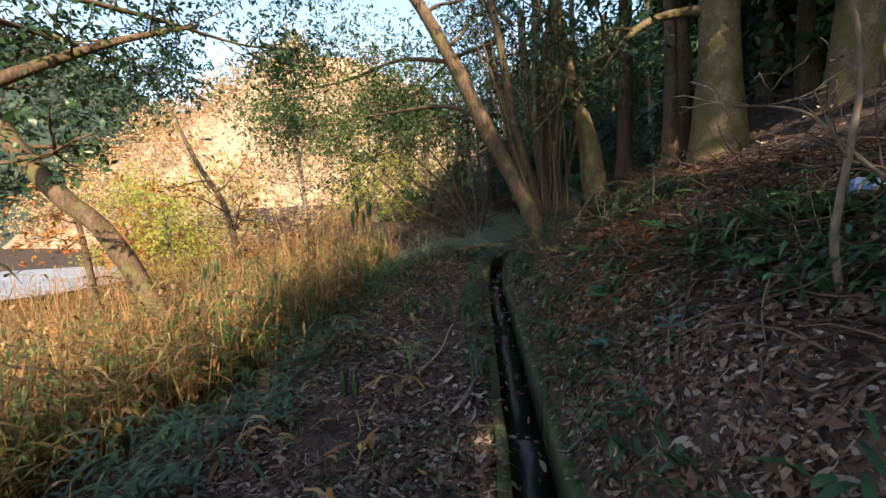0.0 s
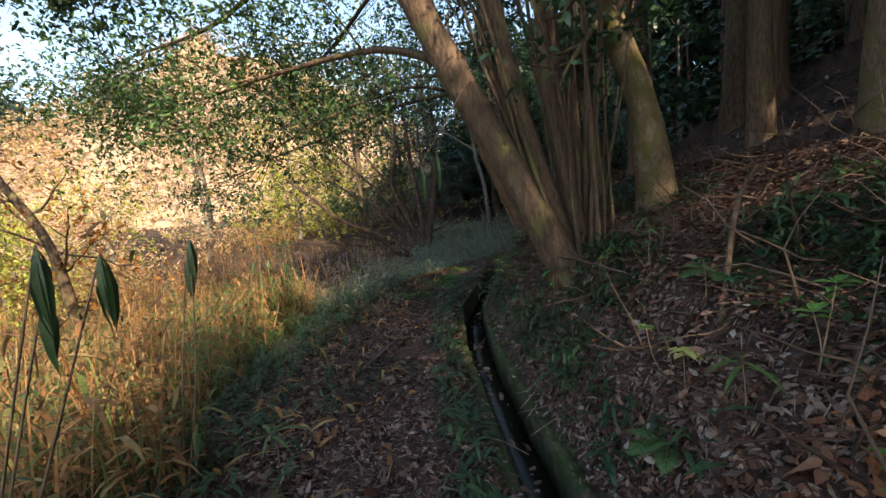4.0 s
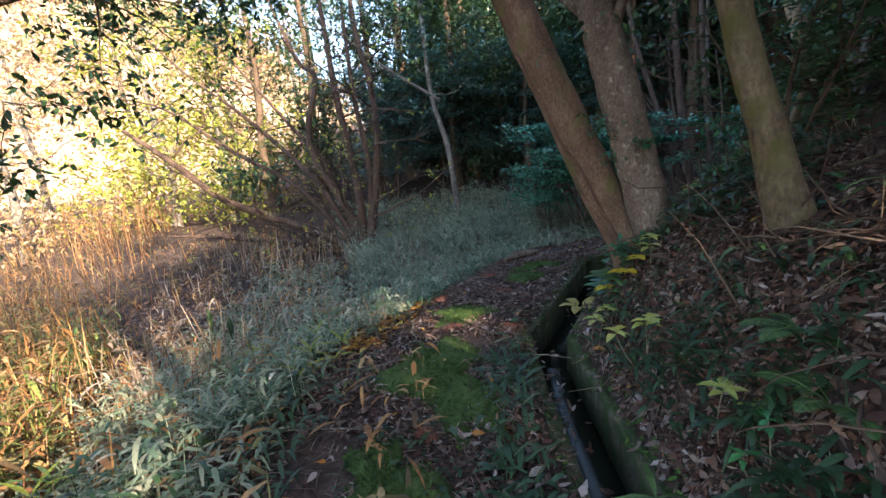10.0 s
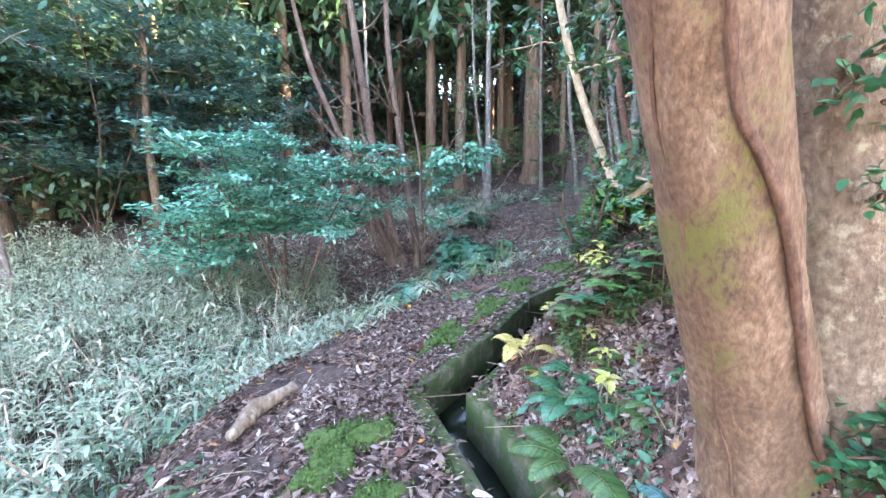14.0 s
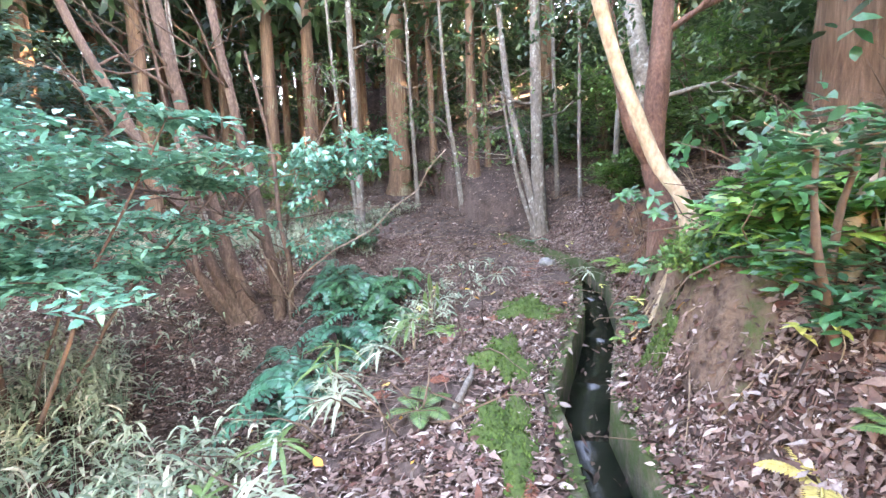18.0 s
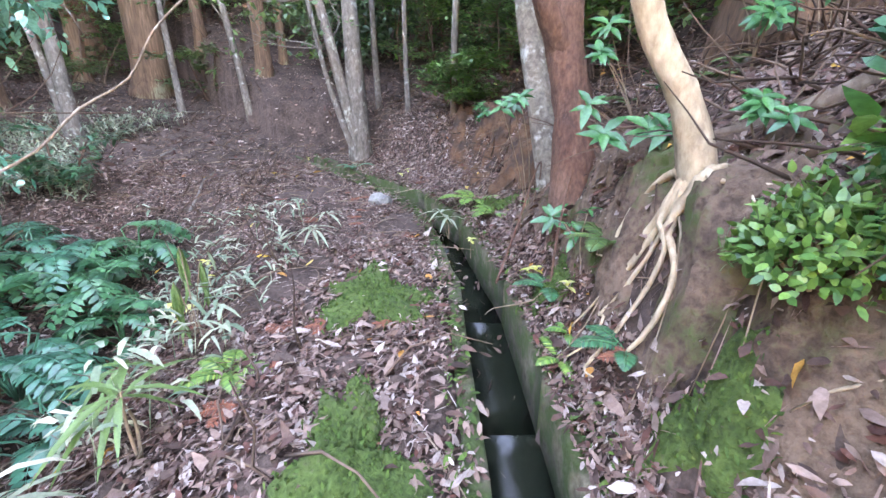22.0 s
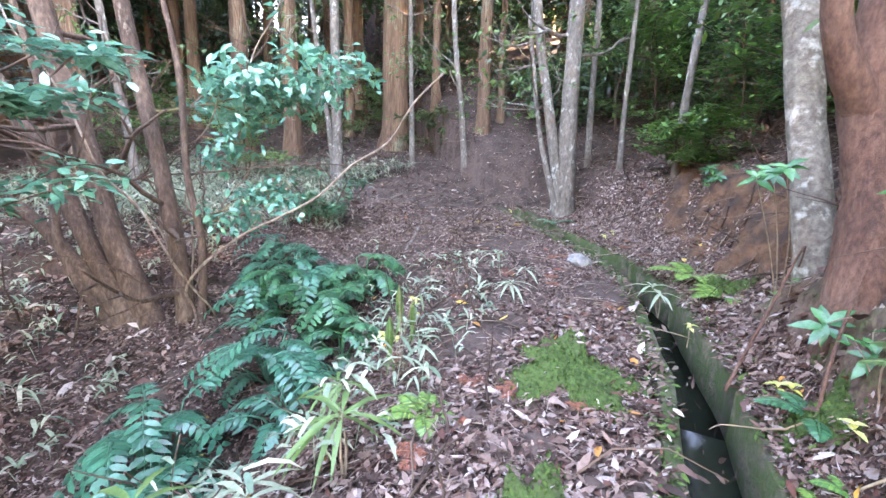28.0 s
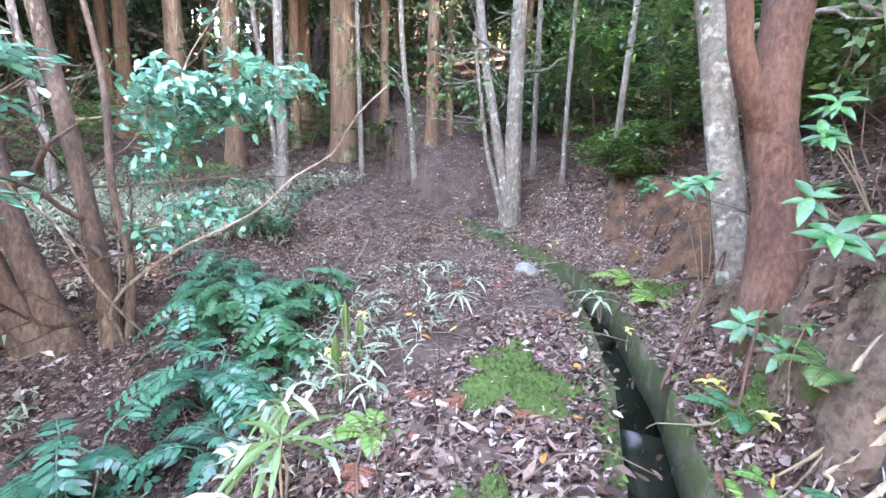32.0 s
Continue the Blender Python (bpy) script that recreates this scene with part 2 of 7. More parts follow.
M["leaf_small"] = mat("leaf_small", [(0.03, 0.1, 0.025), (0.07, 0.18, 0.04), (0.12, 0.24, 0.05), (0.04, 0.13, 0.035)], 0.4, 50, 0.1, thin=0.25, spec=0.5)
M["leaf_gold"] = mat("leaf_gold", [(0.62, 0.44, 0.03), (0.7, 0.55, 0.06), (0.6, 0.4, 0.03)], 0.6, 50, 0.1, thin=0.3, source="object")
M["leaf_straw"] = mat("leaf_straw", [(0.46, 0.35, 0.1), (0.56, 0.45, 0.16), (0.4, 0.3, 0.08)], 0.7, 50, 0.1, thin=0.3)
M["leaf_autumn"] = mat("leaf_autumn", [(0.45, 0.27, 0.17), (0.55, 0.37, 0.24), (0.38, 0.22, 0.12), (0.58, 0.42, 0.3), (0.4, 0.34, 0.12), (0.2, 0.22, 0.06)], 0.8, 40, 0.1, thin=0.35)
M["leaf_orange"] = mat("leaf_orange", [(0.4, 0.12, 0.03), (0.3, 0.16, 0.04), (0.5, 0.2, 0.06)], 0.7, 40, 0.1, thin=0.35)
M["leaf_far"] = mat("leaf_far", [(0.045, 0.075, 0.055), (0.06, 0.09, 0.05), (0.04, 0.065, 0.06), (0.09, 0.1, 0.05)], 0.8, 5, 0.1, thin=0.2)
M["leaf_lime"] = mat("leaf_lime", [(0.3, 0.34, 0.06), (0.4, 0.4, 0.08), (0.22, 0.28, 0.05), (0.45, 0.36, 0.08)], 0.7, 30, 0.1, thin=0.35)
M["reed"] = mat("reed", [(0.36, 0.165, 0.055), (0.46, 0.25, 0.1), (0.24, 0.1, 0.038), (0.52, 0.34, 0.16), (0.16, 0.17, 0.05), (0.12, 0.075, 0.04), (0.3, 0.14, 0.05)], 0.7, 40, 0.2, thin=0.3)
M["stalk"] = mat("stalk", [(0.12, 0.085, 0.06), (0.25, 0.19, 0.14), (0.4, 0.33, 0.26), (0.16, 0.1, 0.06)], 0.8, 40, 0.2, thin=0.1)
M["reed_green"] = mat("reed_green", [(0.14, 0.2, 0.05), (0.22, 0.26, 0.07), (0.09, 0.14, 0.04), (0.32, 0.29, 0.1)], 0.6, 40, 0.2, thin=0.35)
M["sasa"] = mat("sasa", [(0.11, 0.17, 0.1), (0.21, 0.27, 0.17), (0.33, 0.35, 0.23), (0.08, 0.15, 0.095), (0.5, 0.46, 0.33)], 0.55, 40, 0.1, thin=0.3, spec=0.5)
M["moss"] = mat("moss", [(0.026, 0.055, 0.012), (0.043, 0.088, 0.017), (0.075, 0.125, 0.025)], 0.95, 60, 0.5)
M["moss_bed"] = mat("moss_bed", [(0.02, 0.036, 0.009), (0.038, 0.068, 0.014), (0.062, 0.1, 0.022), (0.05, 0.04, 0.024)], 0.98, 40, 1.0, source="noise")
M["cedar_dead"] = mat("cedar_dead", [(0.14, 0.043, 0.026), (0.21, 0.075, 0.042), (0.1, 0.036, 0.024)], 0.9, 50, 0.2)
M["rock"] = mat("rock", [(0.1, 0.095, 0.085), (0.19, 0.18, 0.165), (0.28, 0.27, 0.25)], 0.9, 12, 0.7, source="noise", coat=((0.08, 0.11, 0.04), 4.0, 0.55))
M["pond"] = mat("pond", [(0.28, 0.3, 0.36), (0.34, 0.36, 0.42)], 0.4, 0.8, 0.1, source="noise")
M["wood"] = mat("wood", [(0.3, 0.23, 0.15), (0.45, 0.36, 0.25), (0.55, 0.46, 0.34)], 0.85, 30, 0.5, source="noise", stretch=(0.15, 1, 1))

# ---- mesh helpers ----
rng = np.random.default_rng(7)


class Soup:
    """Vertices and faces gathered for one mesh."""

    def __init__(self):
        self.v, self.f, self.n = [], [], 0

    def add(self, v, f):
        v, f = np.asarray(v, float).reshape(-1, 3), np.asarray(f, int)
        self.v.append(v)
        self.f.append(f + self.n)
        self.n += len(v)
        return self

    def mesh(self, name, material, smooth=False):
        me = bpy.data.meshes.new(name)
        v = np.concatenate(self.v)
        loops = np.concatenate([f.ravel() for f in self.f])
        sizes = np.concatenate([np.full(len(f), f.shape[1]) for f in self.f])
        me.vertices.add(len(v))
        me.vertices.foreach_set("co", v.ravel())
        me.loops.add(len(loops))
        me.loops.foreach_set("vertex_index", loops.astype(np.int32))
        me.polygons.add(len(sizes))
        me.polygons.foreach_set("loop_start", np.concatenate([[0], np.cumsum(sizes)[:-1]]).astype(np.int32))
        if smooth:
            me.polygons.foreach_set("use_smooth", np.ones(len(sizes), bool))
        me.update(calc_edges=True)
        me.validate()
        me.materials.append(material)
        return me


def unit(v):
    return v / np.maximum(np.linalg.norm(v, axis=-1, keepdims=True), 1e-9)


def tube(soup, pts, radii, sides=8, rough=0.0, steps=4, tip=False):
    """A limb along a smooth line through pts."""
    pts, radii = np.asarray(pts, float), np.asarray(radii, float)
    if steps > 1 and len(pts) > 2:
        k = np.linspace(0, len(pts) - 1, (len(pts) - 1) * steps + 1)
        i = np.clip(k.astype(int), 0, len(pts) - 2)
        u = (k - i)[:, None]
        p0, p1, p2, p3 = pts[np.maximum(i - 1, 0)], pts[i], pts[i + 1], pts[np.minimum(i + 2, len(pts) - 1)]
        line = 0.5 * (2 * p1 + (p2 - p0) * u + (2 * p0 - 5 * p1 + 4 * p2 - p3) * u ** 2 + (3 * p1 - p0 - 3 * p2 + p3) * u ** 3)
        radii = np.interp(k, np.arange(len(radii)), radii)
        pts = line
    d = unit(np.gradient(pts, axis=0))
    ref = np.array([0.31, 0.95, 0.05]) if abs(d[0][1]) < 0.9 else np.array([1.0, 0.1, 0.1])
    a = unit(np.cross(d, ref))
    b = np.cross(d, a)
    th = np.linspace(0, 2 * np.pi, sides, endpoint=False)
    ring = radii[:, None] * (1 + rough * rng.normal(size=(len(pts), sides)) + 0.8 * rough * np.sin(3 * th + np.arange(len(pts))[:, None] * 0.4))
    v = pts[:, None] + ring[..., None] * (np.cos(th)[None, :, None] * a[:, None] + np.sin(th)[None, :, None] * b[:, None])
    i = np.arange(len(pts) - 1)[:, None] * sides
    j = np.arange(sides)[None]
    f = np.stack([i + j, i + (j + 1) % sides, i + sides + (j + 1) % sides, i + sides + j], -1).reshape(-1, 4)
    base = soup.n
    soup.add(v.reshape(-1, 3), f)
    soup.f.append(base + (len(pts) - 1) * sides + np.arange(sides)[None])
    soup.f.append(base + np.arange(sides)[::-1][None])
    return pts


def leaves(soup, pos, way, up, length, width, fold=0.25, droop=0.15):
    """Pointed oval leaves, cupped across and bent down at the tip: pos is the stalk end."""
    pos, way = np.asarray(pos, float), unit(np.asarray(way, float))
    n = len(pos)
    length, width = np.broadcast_to(length, n)[:, None], np.broadcast_to(width, n)[:, None]
    side = unit(np.cross(way, np.broadcast_to(up, way.shape)))
    nor = np.cross(side, way)
    cup = nor * width * fold * rng.uniform(-0.6, 1.2, (n, 1))
    a, b = pos + way * length * 0.26, pos + way * length * 0.64 - nor * length * droop * 0.35
    wa, wb = side * width * 0.46, side * width * 0.42
    tip = pos + way * length - nor * length * droop
    v = np.stack([pos, a - wa + cup, a + wa, b - wb, b + wb + cup, tip], 1).reshape(-1, 3)
    k = np.arange(n)[:, None] * 6
    tri = np.array([[0, 2, 1], [1, 2, 4], [1, 4, 3], [3, 4, 5]])
    soup.add(v, (k[..., None] + tri[None]).reshape(-1, 3))


def blades(soup, pos, way, up, length, width, bend=0.3):
    """Long narrow grass blades in three spans that bow over."""
    pos, way, up = np.asarray(pos, float), unit(np.asarray(way, float)), np.asarray(up, float)
    n = len(pos)
    length, width = np.broadcast_to(length, n)[:, None], np.broadcast_to(width, n)[:, None]
    side = unit(np.cross(way, np.broadcast_to(up, way.shape)))
    fall = np.broadcast_to(bend, n)[:, None] * length * np.array([0, 0, -1.0])
    a, b = pos + way * length * 0.4 + fall * 0.12, pos + way * length * 0.75 + fall * 0.5
    tip = pos + way * length + fall
    v = np.stack([pos - side * width * 0.25, pos + side * width * 0.25, a - side * width * 0.5, a + side * width * 0.5,
                  b - side * width * 0.38, b + side * width * 0.38, tip], 1).reshape(-1, 3)
    k = np.arange(n)[:, None, None] * 7
    soup.add(v, (k + np.array([[0, 1, 3, 2], [2, 3, 5, 4]])[None]).reshape(-1, 4))
    soup.f.append(((soup.n - 7 * n) + k + np.array([[4, 5, 6]])[None]).reshape(-1, 3))


def part(name, mesh, parent=None, label=""):
    ob = new(name, mesh)
    if parent:
        ob.parent = parent
    return tagged(ob, label)


def thing(name, label, category, group="", at=(0, 0, 0), kind=""):
    ob = new(name)
    ob.location = at
    ob.empty_display_size = 0.1
    return tagged(ob, label, category, group, kind)


def randdir(n, flat=1.0):
    v = rng.normal(size=(n, 3))
    v[:, 2] *= flat
    return unit(v)


# ---- plan of the ground ----
# plan of the ditch: x, y, rim height; the water runs along it
DITCH = [(-0.3, -6.0, 0.02), (0.28, 0.0, 0.0), (0.52, 3.0, 0.0), (0.72, 5.4, 0.0), (0.96, 8.3, -0.02), (1.25, 10.05, -0.04), (2.24, 12.58, -0.05),
         (4.08, 14.28, 0.03), (5.1, 14.06, 0.1), (6.3, 13.93, 0.16), (7.0, 13.63, 0.2), (7.9, 13.24, 0.25), (9.4, 12.8, 0.3), (10.4, 12.75, 0.33), (11.8, 13.1, 0.42), (13.4, 13.6, 0.6)]
DP = np.array([p[:2] for p in DITCH])
DZ = np.array([p[2] for p in DITCH])
DL = np.concatenate([[0], np.cumsum(np.hypot(*np.diff(DP, axis=0).T))])
S_TURN = DL[6]


def along(x, y):
    """Distance along the ditch, signed distance from it (right bank positive)."""
    x, y = np.asarray(x, float), np.asarray(y, float)
    best = np.full(x.shape, 1e9)
    s, d = np.zeros(x.shape), np.zeros(x.shape)
    for i in range(len(DP) - 1):
        a, b = DP[i], DP[i + 1]
        ux, uy = (b - a) / (DL[i + 1] - DL[i])
        k = np.clip((x - a[0]) * ux + (y - a[1]) * uy, 0, DL[i + 1] - DL[i])
        px, py = x - a[0] - k * ux, y - a[1] - k * uy
        dist = np.hypot(px, py)
        side = np.sign(px * uy - py * ux)
        hit = dist < best
        best = np.where(hit, dist, best)
        s, d = np.where(hit, DL[i] + k, s), np.where(hit, dist * np.where(side == 0, 1, side), d)
    return s, d


R1 = ([0.2, 0.32, 0.6, 1.0, 1.6, 3.0, 6.0, 12.0, 40.0], [0, 0.12, 0.5, 1.05, 1.3, 1.85, 3.3, 6.6, 20.0])
R2 = ([0.2, 0.32, 0.42, 0.6, 0.8, 1.2, 2.0, 3.0, 6.0, 12.0, 40.0], [0, 0.13, 0.33, 0.82, 0.97, 1.18, 1.55, 1.95, 3.3, 6.7, 22.0])
R3 = ([0.2, 0.32, 0.6, 0.85, 1.05, 1.3, 1.6, 2.2, 3.0, 6.0, 12.0, 40.0], [0, 0.03, 0.14, 0.34, 0.75, 1.08, 1.2, 1.45, 1.8, 3.2, 6.6, 22.0])
RB = ([0.2, 0.32, 0.6, 1.0, 1.6, 3.0, 6.0, 12.0, 40.0], [0, 0.06, 0.26, 0.62, 1.0, 1.7, 3.2, 6.6, 21.0])
L1 = ([0.2, 1.3, 2.0, 3.0, 5.0, 9.0, 16.0, 40.0], [0, -0.01, -0.07, -0.32, -0.9, -1.6, -2.3, -3.0])
L2 = ([0.2, 1.0, 1.6, 2.0, 2.5, 3.3, 4.2, 6.0, 9.0, 40.0], [0, -0.02, -0.1, -0.4, -0.82, -0.88, -0.74, -0.55, -0.15, 1.5])


def sm(a, b, v):
    k = np.clip((v - a) / (b - a), 0, 1)
    return k * k * (3 - 2 * k)


def height(x, y):
    s, d = along(x, y)
    x, y = np.asarray(x, float), np.asarray(y, float)
    base = np.interp(s, DL, DZ)
    w = sm(S_TURN - 1.0, S_TURN + 2.5, s)
    right = (1 - w) * np.interp(d, *R1) + w * np.interp(d, *R2)
    v = sm(DL[10] + 0.7, DL[12] - 0.3, s)
    right = (1 - v) * right + v * np.interp(d, *R3)
    bend = np.exp(-((s - (S_TURN + 2.0)) / 1.5) ** 2)
    right = (1 - bend) * right + bend * np.interp(d, *RB)
    left = (1 - w) * np.interp(-d, *L1) + w * np.interp(-d, *L2)
    left = np.where(s > DL[9], left * (1 - sm(7.9, 11.8, x)), left)
    right = np.where(s > DL[12], right * (1 - 0.35 * sm(DL[12], DL[15], s)), right)
    z = base + np.where(d > 0, right, left)
    # the wood's floor climbs beyond the clearing
    east = np.clip(x - 12.5, 0, 40)
    z = z + np.where(d > 0, 0.6, 1.0) * 0.25 * (east - 1.5 * (1 - np.exp(-east / 1.5)))
    north = np.clip(y - 22.0, 0, 60)
    z = z + 0.14 * north * sm(-4, 5, x)
    z = z + 0.035 * np.sin(2.1 * x + 1.3 * y) * np.sin(1.7 * y - 0.6 * x) * sm(0.3, 1.2, np.abs(d))
    return z

# ---- ground: one sheet to the horizon ----


def axis(lo, hi, step, far):
    fine = np.arange(lo, hi, step)
    out, d = [], step
    x = hi
    while x < far:
        out.append(x)
        d *= 1.13
        x += d
    lows, d, x = [], step, lo - step
    while x > -far:
        lows.append(x)
        d *= 1.13
        x -= d
    return np.concatenate([lows[::-1], fine, out])


gx, gy = axis(-4.0, 13.5, 0.075, 420), axis(-1.0, 18.0, 0.075, 420)
GX, GY = np.meshgrid(gx, gy)
GZ = height(GX, GY)
gs, gd = along(GX, GY)
near = (gs > 0.01) & (gs < DL[-1] - 0.01)
GZ = np.where((np.abs(gd) < 0.19) & near, GZ - 0.5, GZ)
GZ = GZ + np.where(np.abs(gd) > 0.4, 0.022 * rng.normal(size=GZ.shape) * (np.abs(GX) < 16), 0)
gsoup = Soup()
nx = len(gx)
i, j = np.meshgrid(np.arange(len(gy) - 1), np.arange(nx - 1), indexing="ij")
gsoup.add(np.stack([GX, GY, GZ], -1).reshape(-1, 3), np.stack([i * nx + j, i * nx + j + 1, (i + 1) * nx + j + 1, (i + 1) * nx + j], -1).reshape(-1, 4))
ground = tagged(new("ground", gsoup.mesh("ground", M["soil"], True)), "dark brown forest soil with leaf litter on a slope", "ground", kind="structure")

# ---- concrete ditch in straight lengths ----
ditch = tagged(new("ditch"), "narrow mossy concrete water channel set in the ground", "ditch", kind="structure")


def offset_line(off):
    seg = unit(np.diff(DP, axis=0))
    nrm = np.stack([seg[:, 1], -seg[:, 0]], 1)
    out = []
    for q in range(len(DP)):
        a, b = nrm[max(q - 1, 0)], nrm[min(q, len(nrm) - 1)]
        m = unit(a + b)
        out.append(DP[q] + m * off / max(0.5, float(m @ a)))
    return np.array(out)


def channel(name, profile, material, lift=0.0):
    lines = [offset_line(o) for o, _ in profile]
    for q in range(len(DP) - 1):
        so = Soup()
        cuts = np.linspace(0, 1, 7)
        ring = []
        for u in cuts:
            for (o, z), ln in zip(profile, lines):
                p = ln[q] * (1 - u) + ln[q + 1] * u
                wob = 0.006 * math.sin(9 * p[0] + 7 * p[1] + 20 * z) + 0.004 * math.sin(31 * p[0] - 23 * p[1])
                ring.append((p[0] + wob, p[1] - wob, DZ[q] * (1 - u) + DZ[q + 1] * u + z + wob * 0.8 + lift))
        n = len(profile)
        a, b = np.meshgrid(np.arange(6), np.arange(n), indexing="ij")
        b2 = (b + 1) % n
        so.add(ring, np.stack([a * n + b, a * n + b2, (a + 1) * n + b2, (a + 1) * n + b], -1).reshape(-1, 4))
        so.f.append(np.arange(n)[None])
        so.f.append((6 * n + np.arange(n)[::-1])[None])
        part(name, so.mesh(name, material), ditch)


channel("left_wall", [(-0.235, -0.45), (-0.23, 0.012), (-0.222, 0.022), (-0.163, 0.024), (-0.152, 0.012), (-0.145, -0.45)], M["concrete"])
channel("right_wall", [(0.145, -0.45), (0.152, 0.002), (0.165, 0.016), (0.232, 0.018), (0.242, 0.008), (0.25, -0.45)], M["concrete"])
channel("channel_bed", [(-0.15, -0.33), (0.15, -0.33), (0.15, -0.36), (-0.15, -0.36)], M["wet"])
channel("water", [(-0.149, -0.30), (0.149, -0.30), (0.149, -0.325), (-0.149, -0.325)], M["water"])
channel("left_verge", [(-0.42, -0.10), (-0.36, -0.012), (-0.236, -0.004), (-0.236, -0.12)], M["soil"])
channel("right_verge", [(0.251, -0.12), (0.251, -0.004), (0.33, 0.015), (0.42, 0.03), (0.46, -0.06)], M["soil"])


# ---- trees ----


def limb_walk(p, d, length, n, wander, rise=0.0):
    pts = [np.array(p, float)]
    d = unit(np.array(d, float))
    for _ in range(n):
        d = unit(d + wander * rng.normal(size=3) + np.array([0, 0, rise]))
        pts.append(pts[-1] + d * length / n)
    return np.array(pts)


def crown_leaves(soup, centres, spread, count, size, ratio=0.45, flat=0.6, droop=0.2):
    """Leaves strewn round each of the centres."""
    c = np.repeat(np.asarray(centres, float), count, axis=0)
    n = len(c)
    k = -(-n // 5)
    p = c + np.repeat(rng.normal(size=(k, 3)), 5, axis=0)[:n] * spread * np.array([1, 1, flat]) + rng.normal(size=(n, 3)) * size * 0.35
    way = randdir(n, 0.5) + np.repeat(randdir(k, 0.5), 5, axis=0)[:n] * 0.7 - [0, 0, 0.25]
    leaves(soup, p, way, unit(rng.normal(size=(n, 3)) * 0.5 + [0, 0, 1]), size * rng.uniform(0.7, 1.3, n), size * ratio * rng.uniform(0.8, 1.2, n), droop=droop)


def tree(name, label, stems, bark, branches=6, blen=1.2, twig_at=0.45, leaf=None, leaf_size=0.1, clusters=0, per=14, spread=0.25, group="", sides=12, extra=None, rise=0.05, flare=1.35, category="tree", trunk_rough=0.035, far=False):
    """stems: lists of x, y, z, radius from the ground up. Each stem is a part; its branches and leaves too."""
    x, y, z, _ = stems[0][0]
    t = thing(name, label, category, group, (x, y, z))
    o = np.array([x, y, z])
    tips = []
    work = Soup()
    for st in stems:
        a = np.array(st, float)
        so = Soup()
        p, r = a[:, :3] - o, a[:, 3].copy()
        d0 = unit(p[1] - p[0])
        p = np.vstack([p[0] - d0 * 0.35, p])
        r = np.concatenate([[r[0] * flare * 1.1], r])
        r[1] *= flare
        line = tube(so, p, r, sides, trunk_rough, 5)
        part("trunk", so.mesh("trunk", bark, True), t)
        for _ in range(branches):
            bs = work if far else Soup()
            u = rng.uniform(twig_at, 1.0)
            k = int(u * (len(line) - 1))
            rr = np.interp(u, np.linspace(0, 1, len(r)), r)
            way = unit(np.array([*rng.normal(size=2), rng.uniform(-0.1, 0.8)]))
            ln = blen * rng.uniform(0.6, 1.3)
            b = limb_walk(line[k], way, ln, 5, 0.22, rise)
            tube(bs, b, np.linspace(rr * 0.35, rr * 0.06 + 0.003, 6), 5, 0.03, 2)
            for q in range(3):
                c = limb_walk(b[rng.integers(2, 5)], unit(way + rng.normal(size=3) * 0.7), ln * 0.5, 4, 0.25, rise)
                tube(bs, c, np.linspace(rr * 0.13 + 0.002, 0.003, 5), 4, 0, 1)
                tips.extend(c[1:])
            tips.extend(b[2:])
            if not far:
                part("branch", bs.mesh("branch", bark, True), t)
    if far and work.n:
        tagged(part("branchwork", work.mesh("branchwork", bark, True), t), kind="stuff")
    if leaf and clusters and tips:
        tp = np.array(tips)
        ls = Soup()
        crown_leaves(ls, tp[rng.integers(0, len(tp), clusters)], spread, per, leaf_size)
        part("crown", ls.mesh("crown", leaf), t)
    return t


def G(x, y):
    return float(height(x, y))

# ---- trees along the first stretch ----
tree("leaning_tree", "old leaning tree with several brown trunks on the bank", [
    [(1.75, 7.65, 0.88, 0.16), (1.42, 7.73, 1.65, 0.155), (0.90, 7.84, 2.72, 0.145), (0.34, 7.93, 3.95, 0.13), (-0.52, 8.04, 5.49, 0.1), (-1.50, 8.40, 6.60, 0.06)],
    [(1.90, 7.75, 0.88, 0.1), (1.63, 7.82, 1.80, 0.095), (1.36, 7.87, 2.93, 0.085), (1.15, 7.84, 4.36, 0.07), (0.80, 7.90, 6.00, 0.04)],
    [(2.05, 7.74, 0.98, 0.08), (1.88, 7.86, 1.90, 0.072), (1.77, 7.93, 3.34, 0.065), (1.94, 8.04, 5.49, 0.04)],
    [(2.20, 7.89, 1.03, 0.07), (2.08, 8.05, 2.01, 0.062), (1.98, 8.12, 3.54, 0.055), (2.30, 8.20, 6.00, 0.03)]],
    M["bark_brown"], 5, 1.6, 0.66, M["leaf_dark"], 0.09, 210, 12, 0.34, flare=1.15)


